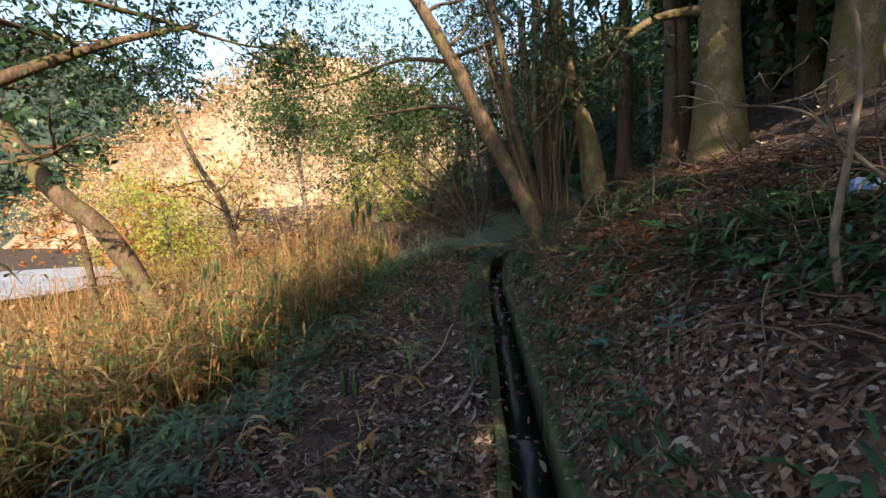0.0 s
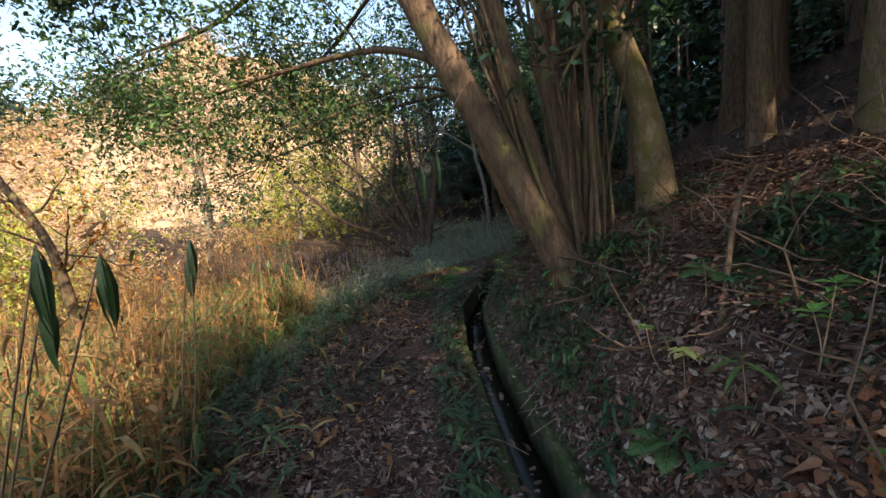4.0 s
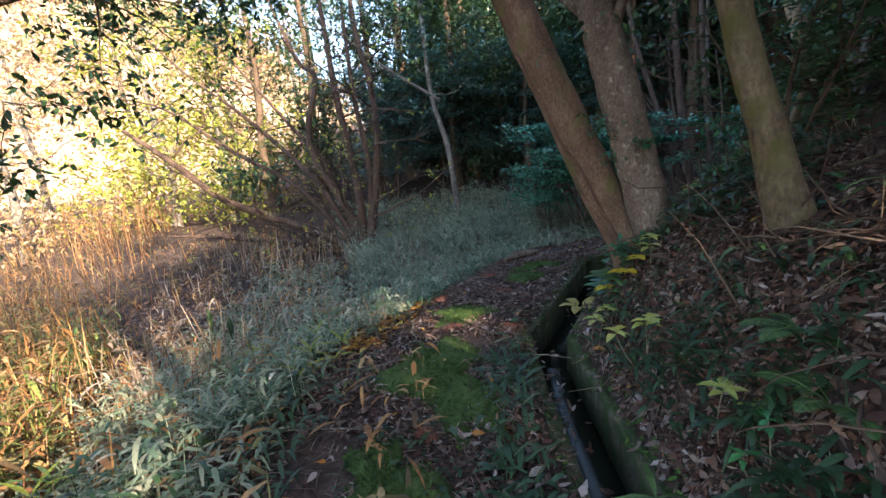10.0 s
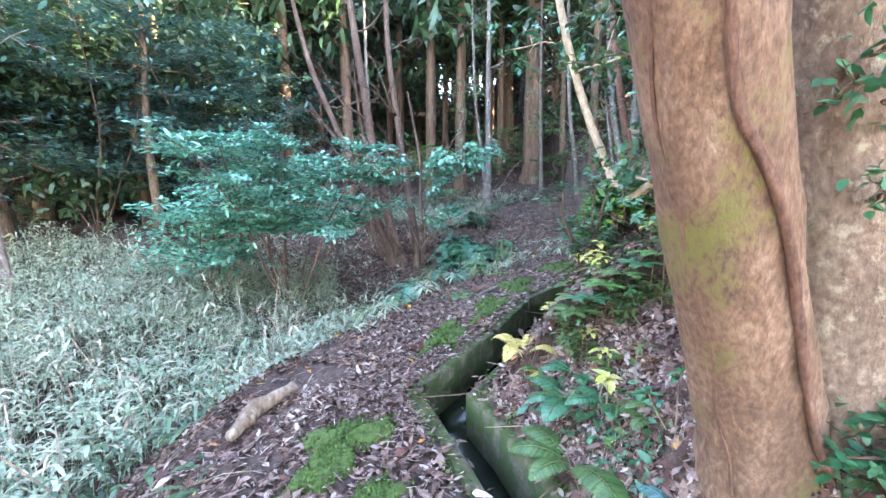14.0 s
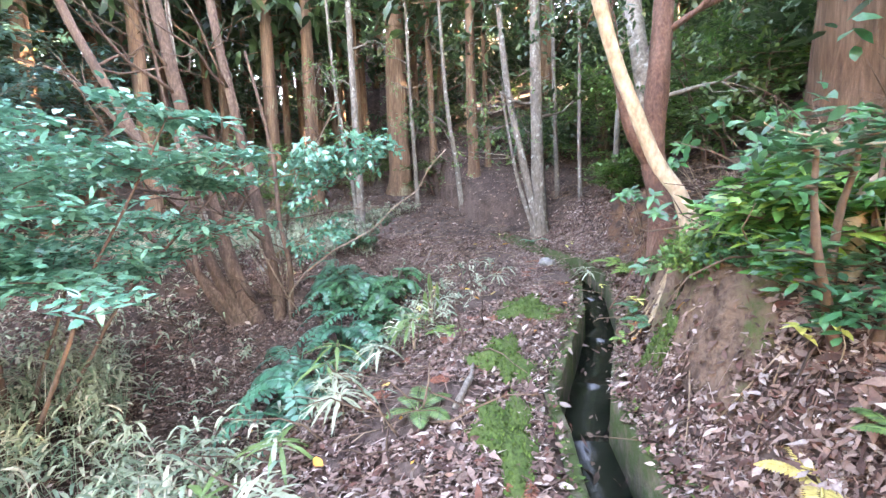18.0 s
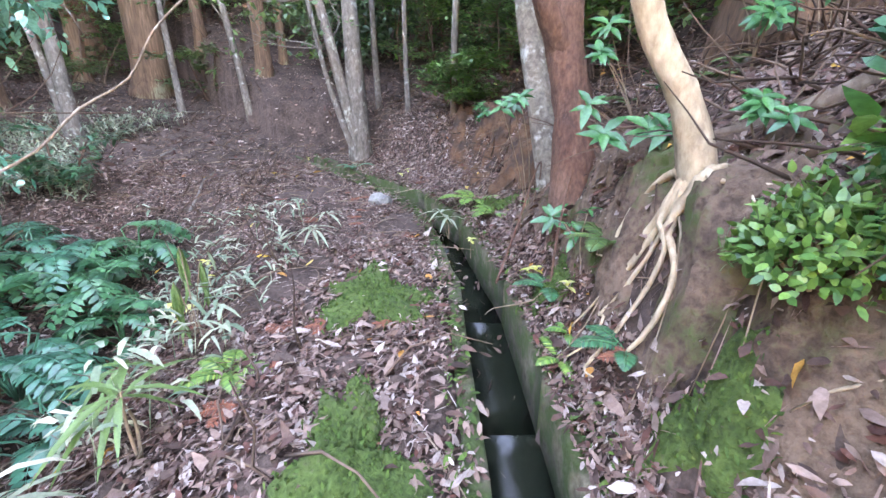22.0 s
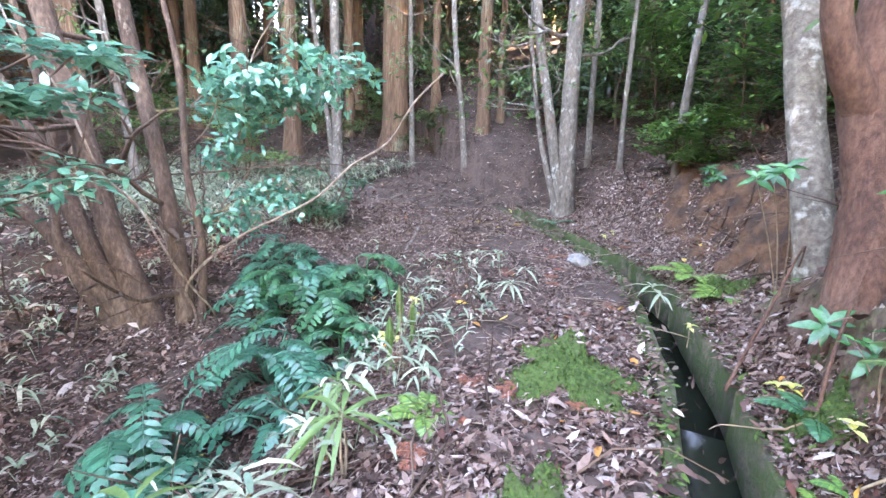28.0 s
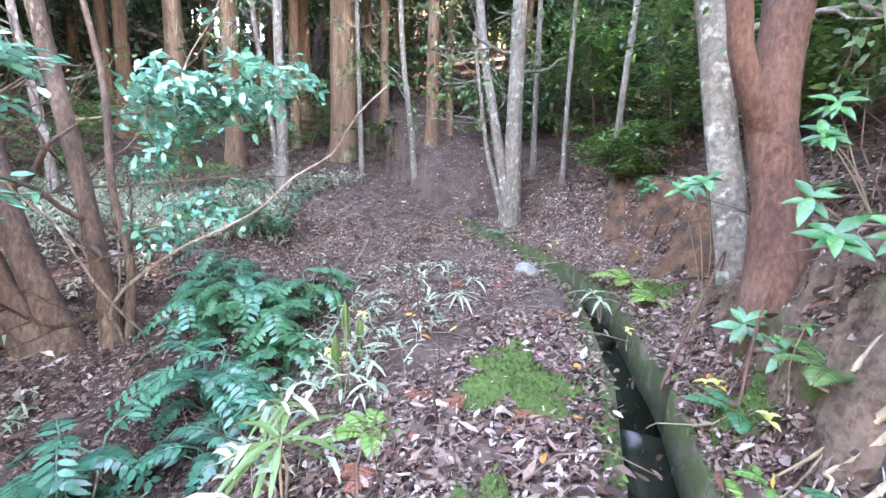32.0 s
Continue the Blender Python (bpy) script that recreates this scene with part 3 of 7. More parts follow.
def bough(label, line, r, n, length, clusters, per, leaf, size, spread=0.22, drop=-0.04):
    """A long leafy bough: main limb, side limbs, twigs, leaves."""
    t = thing("leafy_bough", label, "branch", "overhanging boughs", line[0])
    o = np.array(line[0], float)
    so = Soup()
    pts = tube(so, np.array(line) - o, np.linspace(r, r * 0.2, len(line)), 7, 0.05, 6)
    part("limb", so.mesh("limb", M["bark_brown"], True), t)
    tips = []
    for k in range(n):
        so = Soup()
        q = pts[int(len(pts) * rng.uniform(0.22, 0.98))]
        fw = unit(pts[-1] - pts[0])
        b_ = limb_walk(q, fw * 0.5 + rng.normal(size=3) * [0.7, 0.7, 0.45], length * rng.uniform(0.6, 1.3), 5, 0.2, drop)
        tube(so, b_, np.linspace(r * 0.28, 0.004, 6), 5, 0, 2)
        for _ in range(4):
            c_ = limb_walk(b_[rng.integers(1, 6)], randdir(1, 0.6)[0] + unit(b_[-1] - b_[0]) * 0.6, length * 0.5, 4, 0.25, drop)
            tube(so, c_, np.linspace(0.006, 0.002, 5), 4, 0, 1)
            tips.extend(c_[1:])
        tips.extend(b_[2:])
        part("branch", so.mesh("branch", M["bark_brown"], True), t)
    ls = Soup()
    tp_ = np.array(tips)
    crown_leaves(ls, tp_[rng.integers(0, len(tp_), clusters)], spread, per, size)
    part("foliage", ls.mesh("foliage", leaf), t)
    return t


bough("long leafy bough of the leaning tree hanging over the reeds", [(0.92, 7.8, 2.85), (0.2, 8.7, 3.4), (-1.2, 10.0, 3.6), (-3.0, 11.6, 3.7), (-4.6, 13.0, 4.0)], 0.05, 16, 1.5, 900, 8, M["leaf_mid"], 0.085, 0.34)
bough("long leafy bough of the leaning tree hanging over the reeds", [(0.34, 7.9, 4.0), (-0.8, 9.2, 4.5), (-2.4, 11.2, 4.7), (-4.6, 13.2, 5.0), (-6.0, 15.0, 5.2)], 0.05, 18, 1.7, 1100, 8, M["leaf_mid"], 0.085, 0.42)
bough("long leafy bough of the leaning tree hanging over the reeds", [(1.15, 7.85, 4.3), (0.4, 9.6, 4.6), (-0.7, 11.8, 4.4), (-1.8, 13.8, 4.6), (-2.4, 15.6, 5.0)], 0.045, 18, 1.6, 950, 8, M["leaf_dark"], 0.08, 0.36)
bough("dark leafy bough reaching across the reeds", [(2.0, 13.3, 4.0), (0.8, 13.6, 3.9), (-0.8, 13.9, 3.4), (-2.4, 14.2, 3.0), (-3.6, 14.6, 2.6)], 0.045, 14, 1.2, 420, 8, M["leaf_dark"], 0.08, 0.26)
bough("bare dark bough reaching across the reeds", [(2.0, 13.3, 4.0), (0.9, 12.6, 4.0), (-0.6, 12.2, 3.5), (-1.7, 11.9, 2.9), (-2.4, 11.7, 2.2)], 0.04, 12, 1.2, 220, 12, M["leaf_dark"], 0.085, 0.18)
bough("dark leafy bough high behind the leaning trunks", [(1.4, 7.9, 4.6), (1.3, 9.6, 5.6), (1.5, 11.6, 6.2), (1.9, 13.4, 6.6)], 0.05, 16, 1.6, 520, 8, M["leaf_dark"], 0.09, 0.4)
bough("leafy bough high over the bend", [(1.9, 13.4, 4.4), (1.2, 15.4, 5.0), (0.2, 17.4, 5.2), (-1.2, 19.0, 5.2)], 0.05, 14, 1.6, 520, 9, M["leaf_mid"], 0.1, 0.4)
bough("dark leafy bough against the sky", [(-5.6, 6.2, 4.8), (-4.8, 7.6, 4.9), (-3.9, 9.0, 4.9), (-3.2, 10.2, 5.2)], 0.05, 14, 1.3, 300, 12, M["leaf_dark"], 0.1, 0.26)
bough("dark leafy bough against the sky", [(-5.8, 5.4, 4.2), (-6.2, 7.4, 4.5), (-6.6, 9.4, 4.8), (-7.4, 11.4, 5.4)], 0.05, 14, 1.5, 300, 12, M["leaf_dark"], 0.11, 0.28)
suckers = thing("sucker_clump", "thin upright brown shoots round the foot of the leaning tree", "tree", at=(1.95, 7.75, 0.85))
for k in range(34):
    so = Soup()
    a, e = rng.uniform(0, 2 * math.pi), rng.uniform(0.3, 1.0)
    p = np.array([0.34 * e * math.cos(a), 0.24 * e * math.sin(a), -0.1])
    r_ = rng.uniform(0.012, 0.034)
    tube(so, limb_walk(p, (0.16 * math.cos(a) - 0.1, 0.1 * math.sin(a), 1), rng.uniform(1.8, 4.8), 7, 0.05, 0.05), np.linspace(r_, r_ * 0.3, 8), 6, 0.05, 2)
    part("shoot", so.mesh("shoot", M["bark_brown"], True), suckers)

tree("mossy_tree", "leaning olive-brown tree with peeling mossy bark", [
    [(2.85, 7.75, 1.35, 0.16), (2.75, 7.8, 2.4, 0.145), (2.5, 7.9, 3.3, 0.13), (2.3, 8.0, 4.4, 0.11), (2.1, 8.1, 6.5, 0.06)]], M["bark_olive"], 7, 1.6, 0.55, M["leaf_dark"], 0.1, 100, 14, 0.35)
tree("big_tree", "thick upright tree with olive mossy bark on the slope", [
    [(4.24, 6.5, G(4.24, 6.5), 0.3), (4.26, 6.55, 3.4, 0.275), (4.24, 6.6, 5.0, 0.26), (4.28, 6.6, 9.5, 0.2)]], M["bark_olive"], 8, 2.2, 0.6, M["leaf_dark"], 0.12, 110, 16, 0.45, sides=18)
tree("big_tree", "thick upright tree with olive mossy bark on the slope", [
    [(5.45, 5.6, G(5.45, 5.6), 0.27), (5.5, 5.65, 4.4, 0.25), (5.55, 5.7, 10.0, 0.18)]], M["bark_olive"], 8, 2.2, 0.6, M["leaf_dark"], 0.12, 60, 16, 0.45, sides=18)
tree("sapling", "thin pale forked sapling beside the path", [
    [(1.55, 1.6, G(1.55, 1.6), 0.016), (1.52, 1.62, 1.35, 0.015), (1.6, 1.66, 1.72, 0.013), (1.7, 1.75, 2.1, 0.01), (1.66, 1.9, 2.7, 0.005)],
    [(1.6, 1.66, 1.68, 0.009), (1.45, 1.72, 1.85, 0.006), (1.2, 1.8, 1.9, 0.003)]], M["bark_tan"], 3, 0.3, 0.5, sides=8, flare=1.1)

tree("twin_tree", "brown tree with a vine and green moss, leaning over the ditch", [
    [(3.34, 12.61, 0.15, 0.21), (3.24, 12.68, 0.6, 0.19), (3.0, 12.86, 1.25, 0.18), (2.78, 13.03, 1.95, 0.175), (2.56, 13.19, 2.6, 0.17), (2.1, 13.6, 4.2, 0.14), (1.7, 14.2, 6.5, 0.08)]],
    M["bark_moss"], 5, 1.6, 0.7, M["leaf_dark"], 0.09, 90, 14, 0.35, sides=24, flare=1.25)
tree("twin_tree", "pale brown tree with smooth bark and lichen spots beside the ditch", [
    [(3.40, 12.4, 0.25, 0.2), (3.30, 12.46, 0.8, 0.185), (3.17, 12.57, 1.5, 0.175), (3.07, 12.65, 2.1, 0.165), (2.98, 12.73, 2.6, 0.16), (2.75, 12.95, 4.2, 0.13), (2.6, 13.2, 7.0, 0.08)]],
    M["bark_twin"], 5, 1.6, 0.7, M["leaf_dark"], 0.09, 90, 14, 0.35, sides=24, flare=1.25)
vt = thing("vine", "thin woody brown vine winding up the mossy trunk", "vine", at=(3.2, 12.6, 0.2))
va = np.array([(3.34, 12.61, 0.15), (3.24, 12.68, 0.6), (3.0, 12.86, 1.25), (2.78, 13.03, 1.95), (2.56, 13.19, 2.6), (2.1, 13.6, 4.2)])
for turn, r_ in [([0.3, 0.95, 0.7, 0.5, 0.62, 0.1, 0.05, -0.2, -0.6], 0.017), ([-0.2, -0.5, -0.75, -0.7, -0.8, -0.95, -0.8, -0.9, -0.5], 0.007)]:
    vine = Soup()
    pts = []
    for k in np.linspace(0.05, 5, 40):
        c = np.array([np.interp(k, np.arange(6), va[:, q]) for q in range(3)])
        a = math.pi + np.interp(k, [0, 0.4, 1, 1.6, 2, 2.6, 3, 4, 5], turn) + 0.05 * math.sin(9 * k)
        pts.append(c - [3.2, 12.6, 0.2] + np.array([math.cos(a), math.sin(a), 0.0]) * (np.interp(k, np.arange(6), [0.25, 0.2, 0.186, 0.181, 0.175, 0.147]) + r_ * 0.4))
    tube(vine, pts, np.linspace(r_, r_ * 0.6, 40), 8, 0.12, 2)
    part("stem", vine.mesh("stem", M["bark_red"], True), vt)
tree("slope_tree", "slim olive-brown tree on the bank", [
    [(2.92, 11.1, G(2.92, 11.1), 0.09), (2.85, 11.22, 1.6, 0.088), (2.78, 11.36, 2.2, 0.085), (2.7, 11.6, 3.5, 0.075), (2.65, 11.9, 6.0, 0.04)]], M["bark_olive"], 5, 1.2, 0.6, M["leaf_dark"], 0.09, 160, 14, 0.3)
tree("slope_tree", "slim olive-brown tree on the bank", [
    [(3.4, 9.8, G(3.4, 9.8), 0.1), (3.3, 9.9, 2.6, 0.095), (3.2, 10.1, 4.0, 0.08), (3.2, 10.3, 7.0, 0.05)]], M["bark_olive"], 5, 1.2, 0.6, M["leaf_dark"], 0.09, 160, 14, 0.3)
st = thing("stump_post", "short grey dead stem standing on the bank", "stump", at=(2.45, 9.98, G(2.45, 9.98)))
so = Soup()
tube(so, [(0, 0, -0.15), (0.02, 0.02, 0.15), (0.07, 0.03, 0.42)], [0.05, 0.042, 0.03], 9, 0.08)
part("stem", so.mesh("stem", M["bark_grey"], True), st)

# left side: a dead leaning tree and a small maple above the reeds
tree("dead_tree", "leaning dead tree with flaking pale bark", [
    [(-4.7, 7.1, G(-4.7, 7.1), 0.15), (-5.7, 7.1, 1.15, 0.16), (-6.5, 7.15, 1.95, 0.165), (-7.4, 7.25, 3.1, 0.15), (-8.4, 7.4, 4.8, 0.1)]], M["bark_brown"], 4, 1.2, 0.6, flare=1.1)
tree("young_maple", "slender young tree with sparse orange leaves", [
    [(-7.2, 14.5, G(-7.2, 14.5), 0.11), (-7.5, 14.5, 1.4, 0.1), (-8.5, 14.7, 3.3, 0.085), (-9.4, 15.0, 5.3, 0.05)]], M["bark_brown"], 9, 1.8, 0.4, M["leaf_orange"], 0.16, 90, 7, 0.35)
tree("young_maple", "slender young tree with sparse orange leaves", [
    [(-9.5, 11.0, G(-9.5, 11), 0.08), (-9.7, 11.1, 1.0, 0.07), (-10.1, 11.2, 2.6, 0.04)]], M["bark_brown"], 8, 1.3, 0.3, M["leaf_orange"], 0.15, 60, 8, 0.35)

# grey clump where the path bends, with boughs lying out to the west
tree("grey_clump", "clump of slim grey trunks with low spreading boughs", [
    [(1.65, 20.1, -0.5, 0.1), (2.23, 20.56, 2.14, 0.09), (2.33, 21.02, 3.8, 0.085), (2.2, 21.5, 5.12, 0.075), (2.23, 22.26, 7.43, 0.04)],
    [(1.55, 20.2, -0.5, 0.11), (1.6, 20.52, 1.18, 0.1), (1.45, 21.24, 3.46, 0.085), (1.42, 21.82, 5.4, 0.07), (1.38, 22.42, 7.38, 0.04)],
    [(1.45, 20.3, -0.5, 0.1), (1.41, 20.41, 0.32, 0.095), (0.59, 21.16, 2.38, 0.08), (0.98, 21.5, 4.1, 0.07), (0.6, 21.92, 4.67, 0.06), (0.07, 22.85, 6.58, 0.03)],
    [(1.62, 20.15, -0.5, 0.08), (1.95, 20.45, 1.5, 0.07), (1.85, 20.9, 3.6, 0.06), (1.9, 21.4, 6.2, 0.03)],
    [(1.5, 20.15, -0.55, 0.13), (0.67, 20.35, 0.06, 0.115), (-0.51, 20.61, 0.68, 0.1), (-1.61, 20.92, 1.24, 0.085), (-2.74, 21.37, 2.32, 0.07), (-3.62, 21.63, 3.09, 0.04)],
    [(1.45, 20.2, -0.55, 0.08), (0.09, 20.59, -0.08, 0.06), (-1.95, 21.2, 0.31, 0.045), (-3.17, 21.47, 0.48, 0.02)],
    [(1.45, 20.3, -0.5, 0.08), (0.66, 20.9, 1.38, 0.065), (-0.89, 22.3, 3.27, 0.05), (-2.36, 23.56, 4.71, 0.035), (-3.64, 24.74, 6.19, 0.015)],
    [(1.52, 20.3, -0.5, 0.08), (0.94, 20.96, 1.73, 0.065), (0.12, 21.78, 3.07, 0.05), (-1.61, 23.43, 5.68, 0.02)],
    [(1.4, 20.25, -0.5, 0.07), (0.2, 20.87, 1.3, 0.055), (-1.27, 21.7, 2.38, 0.045), (-2.88, 22.66, 3.68, 0.03), (-4.05, 23.2, 4.11, 0.015)]],
    M["bark_dusk"], 9, 1.9, 0.3, M["leaf_lime"], 0.09, 170, 8, 0.3, flare=1.2)
tree("pale_tree", "slender pale tree with a forked crown", [
    [(4.75, 21.84, -0.3, 0.09), (4.79, 22.37, 1.99, 0.085), (4.59, 23.01, 3.81, 0.075), (4.71, 23.65, 6.3, 0.06), (4.92, 24.35, 8.72, 0.03)],
    [(4.59, 23.01, 3.81, 0.05), (3.33, 23.86, 4.9, 0.04), (2.19, 24.81, 6.17, 0.02)]], M["bark_grey"], 6, 1.4, 0.5, flare=1.1)
for x, y, r, z1 in [(6.2, 25.5, 0.16, 9), (7.4, 27.0, 0.2, 10), (3.2, 26.5, 0.15, 9), (9.0, 25.0, 0.13, 9), (5.0, 28.5, 0.2, 11), (1.0, 27.5, 0.16, 9), (10.6, 27.5, 0.2, 11), (8.2, 23.3, 0.09, 7), (12.2, 25.2, 0.2, 12), (-0.8, 25.2, 0.13, 8)]:
    z = G(x, y)
    tree("wood_tree", "brown woodland tree with dark evergreen leaves", [[(x, y, z, r), (x - 0.1, y, z + 2.5, r * 0.9), (x + 0.1, y + 0.1, z + 5, r * 0.75), (x, y, z + z1, r * 0.4)]], M["bark_brown"], 7, 2.2, 0.35, M["leaf_dark"], 0.2, 200, 12, 0.55, "woodland trees", sides=9, far=True)

# bare grey-brown clump in the hollow
tree("bare_clump", "clump of bare brown trunks leaning out of the hollow", [
    [(9.4, 17.38, -0.5, 0.085), (9.58, 17.95, 0.4, 0.082), (9.72, 18.4, 1.32, 0.078), (9.82, 18.85, 1.97, 0.074), (9.95, 19.35, 2.9, 0.066), (10.1, 20.2, 4.6, 0.06), (10.2, 20.9, 7.0, 0.03)],
    [(9.45, 17.28, -0.5, 0.115), (9.6, 17.75, 0.52, 0.105), (9.75, 18.08, 1.61, 0.095), (9.9, 18.4, 2.7, 0.088), (10.1, 18.8, 4.6, 0.085), (10.2, 19.2, 7.0, 0.05)],
    [(9.5, 17.12, -0.5, 0.09), (9.62, 17.18, 0.27, 0.08), (9.78, 17.4, 1.36, 0.072), (9.95, 17.7, 2.75, 0.065), (10.1, 18.0, 4.6, 0.06), (10.2, 18.1, 7.0, 0.035)],
    [(9.42, 17.42, -0.48, 0.065), (9.55, 18.3, 0.6, 0.055), (9.62, 18.95, 1.1, 0.05), (9.7, 19.6, 1.6, 0.035)],
    [(9.5, 17.0, -0.45, 0.04), (9.66, 16.98, 0.5, 0.036), (9.72, 17.1, 1.2, 0.032), (9.9, 17.2, 2.2, 0.028), (10.0, 17.5, 3.6, 0.015)],
    [(9.36, 17.5, -0.5, 0.045), (9.5, 18.2, 0.5, 0.04), (9.7, 18.3, 1.6, 0.035), (9.8, 18.6, 3.0, 0.025), (9.9, 18.8, 4.4, 0.012)]],
    M["bark_dusk"], 9, 1.4, 0.3, flare=1.15)
bough("flat glossy green spray growing out from the bare trunks", [(9.85, 17.5, 1.75), (9.95, 17.0, 1.85), (10.05, 16.5, 2.0), (10.15, 16.0, 2.1)], 0.014, 12, 0.5, 190, 6, M["leaf_teal"], 0.12, 0.1, 0.0)
bough("small glossy green spray low on the bare trunks", [(9.65, 17.15, 0.75), (9.8, 16.85, 0.85), (9.95, 16.55, 0.95), (10.1, 16.3, 0.95)], 0.01, 7, 0.25, 60, 6, M["leaf_teal"], 0.1, 0.07, 0.0)
wv = thing("hanging_vine", "thin twisting vines hanging beside the bare trunks", "vine")
for k in range(6):
    so = Soup()
    p0 = np.array([9.3 + 0.13 * k, 17.0 + 0.12 * (k % 3) - 0.1, 0.1 + 0.2 * (k % 2)])
    tube(so, limb_walk(p0 - [0, 0, 0.7], (0.05 * (k - 2), 0.08, 1), rng.uniform(2.6, 4.2), 12, 0.3, 0.25), np.linspace(0.012, 0.006, 13), 6, 0.12, 3)
    part("stem", so.mesh("stem", M["bark_tan"], True), wv)

# vine tree, pale root tree and red trunk on the bank of the second stretch
tree("crooked_tree", "crooked slender tree with pale smooth bark on the bank", [
    [(5.38, 13.22, 0.72, 0.036), (5.44, 13.18, 1.24, 0.037), (5.47, 12.98, 1.45, 0.04), (5.5, 12.84, 1.6, 0.04), (5.56, 12.74, 2.1, 0.038), (5.45, 12.8, 2.8, 0.03), (5.6, 12.7, 4.0, 0.02)]], M["bark_pale"], 5, 0.9, 0.5, M["leaf_glossy"], 0.09, 60, 10, 0.2, sides=10, flare=1.2)
tree("root_tree", "pale curved tree with roots spread over the bank", [
    [(6.68, 13.05, 1.05, 0.056), (6.74, 13.12, 1.34, 0.052), (6.82, 13.25, 1.6, 0.048), (6.84, 13.4, 1.97, 0.047), (6.84, 13.55, 2.35, 0.046), (6.8, 13.8, 3.2, 0.045), (6.9, 14.1, 4.6, 0.03)]], M["bark_pale"], 4, 1.0, 0.75, M["leaf_glossy"], 0.1, 50, 10, 0.25, sides=14, flare=1.3)
roots = thing("tree_roots", "bare twisting pale roots on the eroded bank", "roots")
for k, (ex, ey, rr) in enumerate([(0.14, 0.16, 0.03), (0.3, 0.2, 0.026), (-0.12, 0.36, 0.024), (-0.2, 0.26, 0.018), (0.4, 0.06, 0.02), (-0.32, 0.14, 0.014), (0.06, 0.4, 0.016), (0.22, 0.34, 0.012)]):
    so = Soup()
    p = [np.array([6.68, 13.06, 1.1])]
    for u in np.linspace(0.1, 1, 13):
        x, y = 6.68 + ex * u + 0.05 * math.sin(11 * u + 2 * k), 13.06 + ey * u + 0.04 * math.cos(9 * u + 3 * k) * u
        p.append(np.array([x, y, G(x, y) + 0.085 - 0.03 * u + 0.018 * math.sin(8 * u + k)]))
    tube(so, p, np.linspace(rr, 0.004, 14), 7, 0.15, 3)
    part("root", so.mesh("root", M["bark_pale"], True), roots)
tree("red_tree", "smooth reddish-brown forked tree on the bank", [
    [(7.62, 12.75, 0.72, 0.13), (7.72, 12.75, 1.3, 0.112), (7.8, 12.8, 1.75, 0.105), (7.86, 12.74, 2.3, 0.1), (8.0, 12.6, 3.4, 0.085), (8.0, 12.4, 6.0, 0.05)],
    [(7.78, 12.85, 1.7, 0.06), (7.76, 13.02, 1.95, 0.055), (7.75, 13.12, 2.35, 0.05), (7.8, 13.3, 3.4, 0.04), (7.9, 13.5, 5.5, 0.02)]], M["bark_red"], 4, 1.4, 0.75, M["leaf_dark"], 0.09, 120, 12, 0.3, sides=16)
tree("lichen_tree", "straight grey tree with pale lichen spots on the bank", [
    [(8.42, 12.28, G(8.42, 12.28), 0.105), (8.72, 12.31, 1.7, 0.105), (8.9, 12.33, 2.4, 0.105), (9.3, 12.38, 4.0, 0.1), (9.9, 12.5, 7.5, 0.07)]], M["bark_lichen"], 5, 1.3, 0.6, M["leaf_mid"], 0.09, 120, 12, 0.3, sides=16, flare=1.15)
tree("double_tree", "pale grey double-stemmed tree at the foot of the bank", [
    [(12.7, 12.78, G(12.7, 12.78), 0.15), (12.72, 12.8, 2.3, 0.125), (12.75, 12.8, 3.8, 0.115), (12.8, 12.8, 8.0, 0.07)],
    [(12.65, 12.85, 0.9, 0.08), (12.75, 13.15, 2.4, 0.075), (12.9, 13.4, 4.0, 0.07), (13.0, 13.6, 7.0, 0.04)],
    [(12.6, 12.95, 0.8, 0.04), (12.7, 13.25, 1.9, 0.035), (12.8, 13.5, 3.6, 0.03)]], M["bark_grey"], 6, 1.3, 0.5, M["leaf_mid"], 0.1, 90, 10, 0.3)
for (x, y, r, lean, h) in [(14.1, 16.85, 0.1, 0.0, 8), (14.4, 17.0, 0.055, 0.5, 7), (16.4, 15.6, 0.065, 0.1, 7), (15.5, 14.3, 0.07, 0.5, 8), (13.6, 12.15, 0.055, 0.1, 6), (12.75, 11.9, 0.042, 0.0, 6), (11.4, 11.7, 0.05, -0.2, 5), (13.2, 20.2, 0.07, 0.4, 8)]:
    z = G(x, y)
    tree("slim_tree", "slim pale grey tree in the wood", [[(x, y, z, r), (x + 0.05, y + lean * 0.2, z + 1.2, r * 0.95), (x, y + lean * 0.7, z + 3.4, r * 0.8), (x + 0.1, y + lean, z + h, r * 0.4)]], M["bark_grey"], 5, 0.9, 0.6, M["leaf_mid"], 0.1, 30, 9, 0.3, "slim trees", sides=9, flare=1.2)

# ---- cedars: built once in three forms, then copied ----


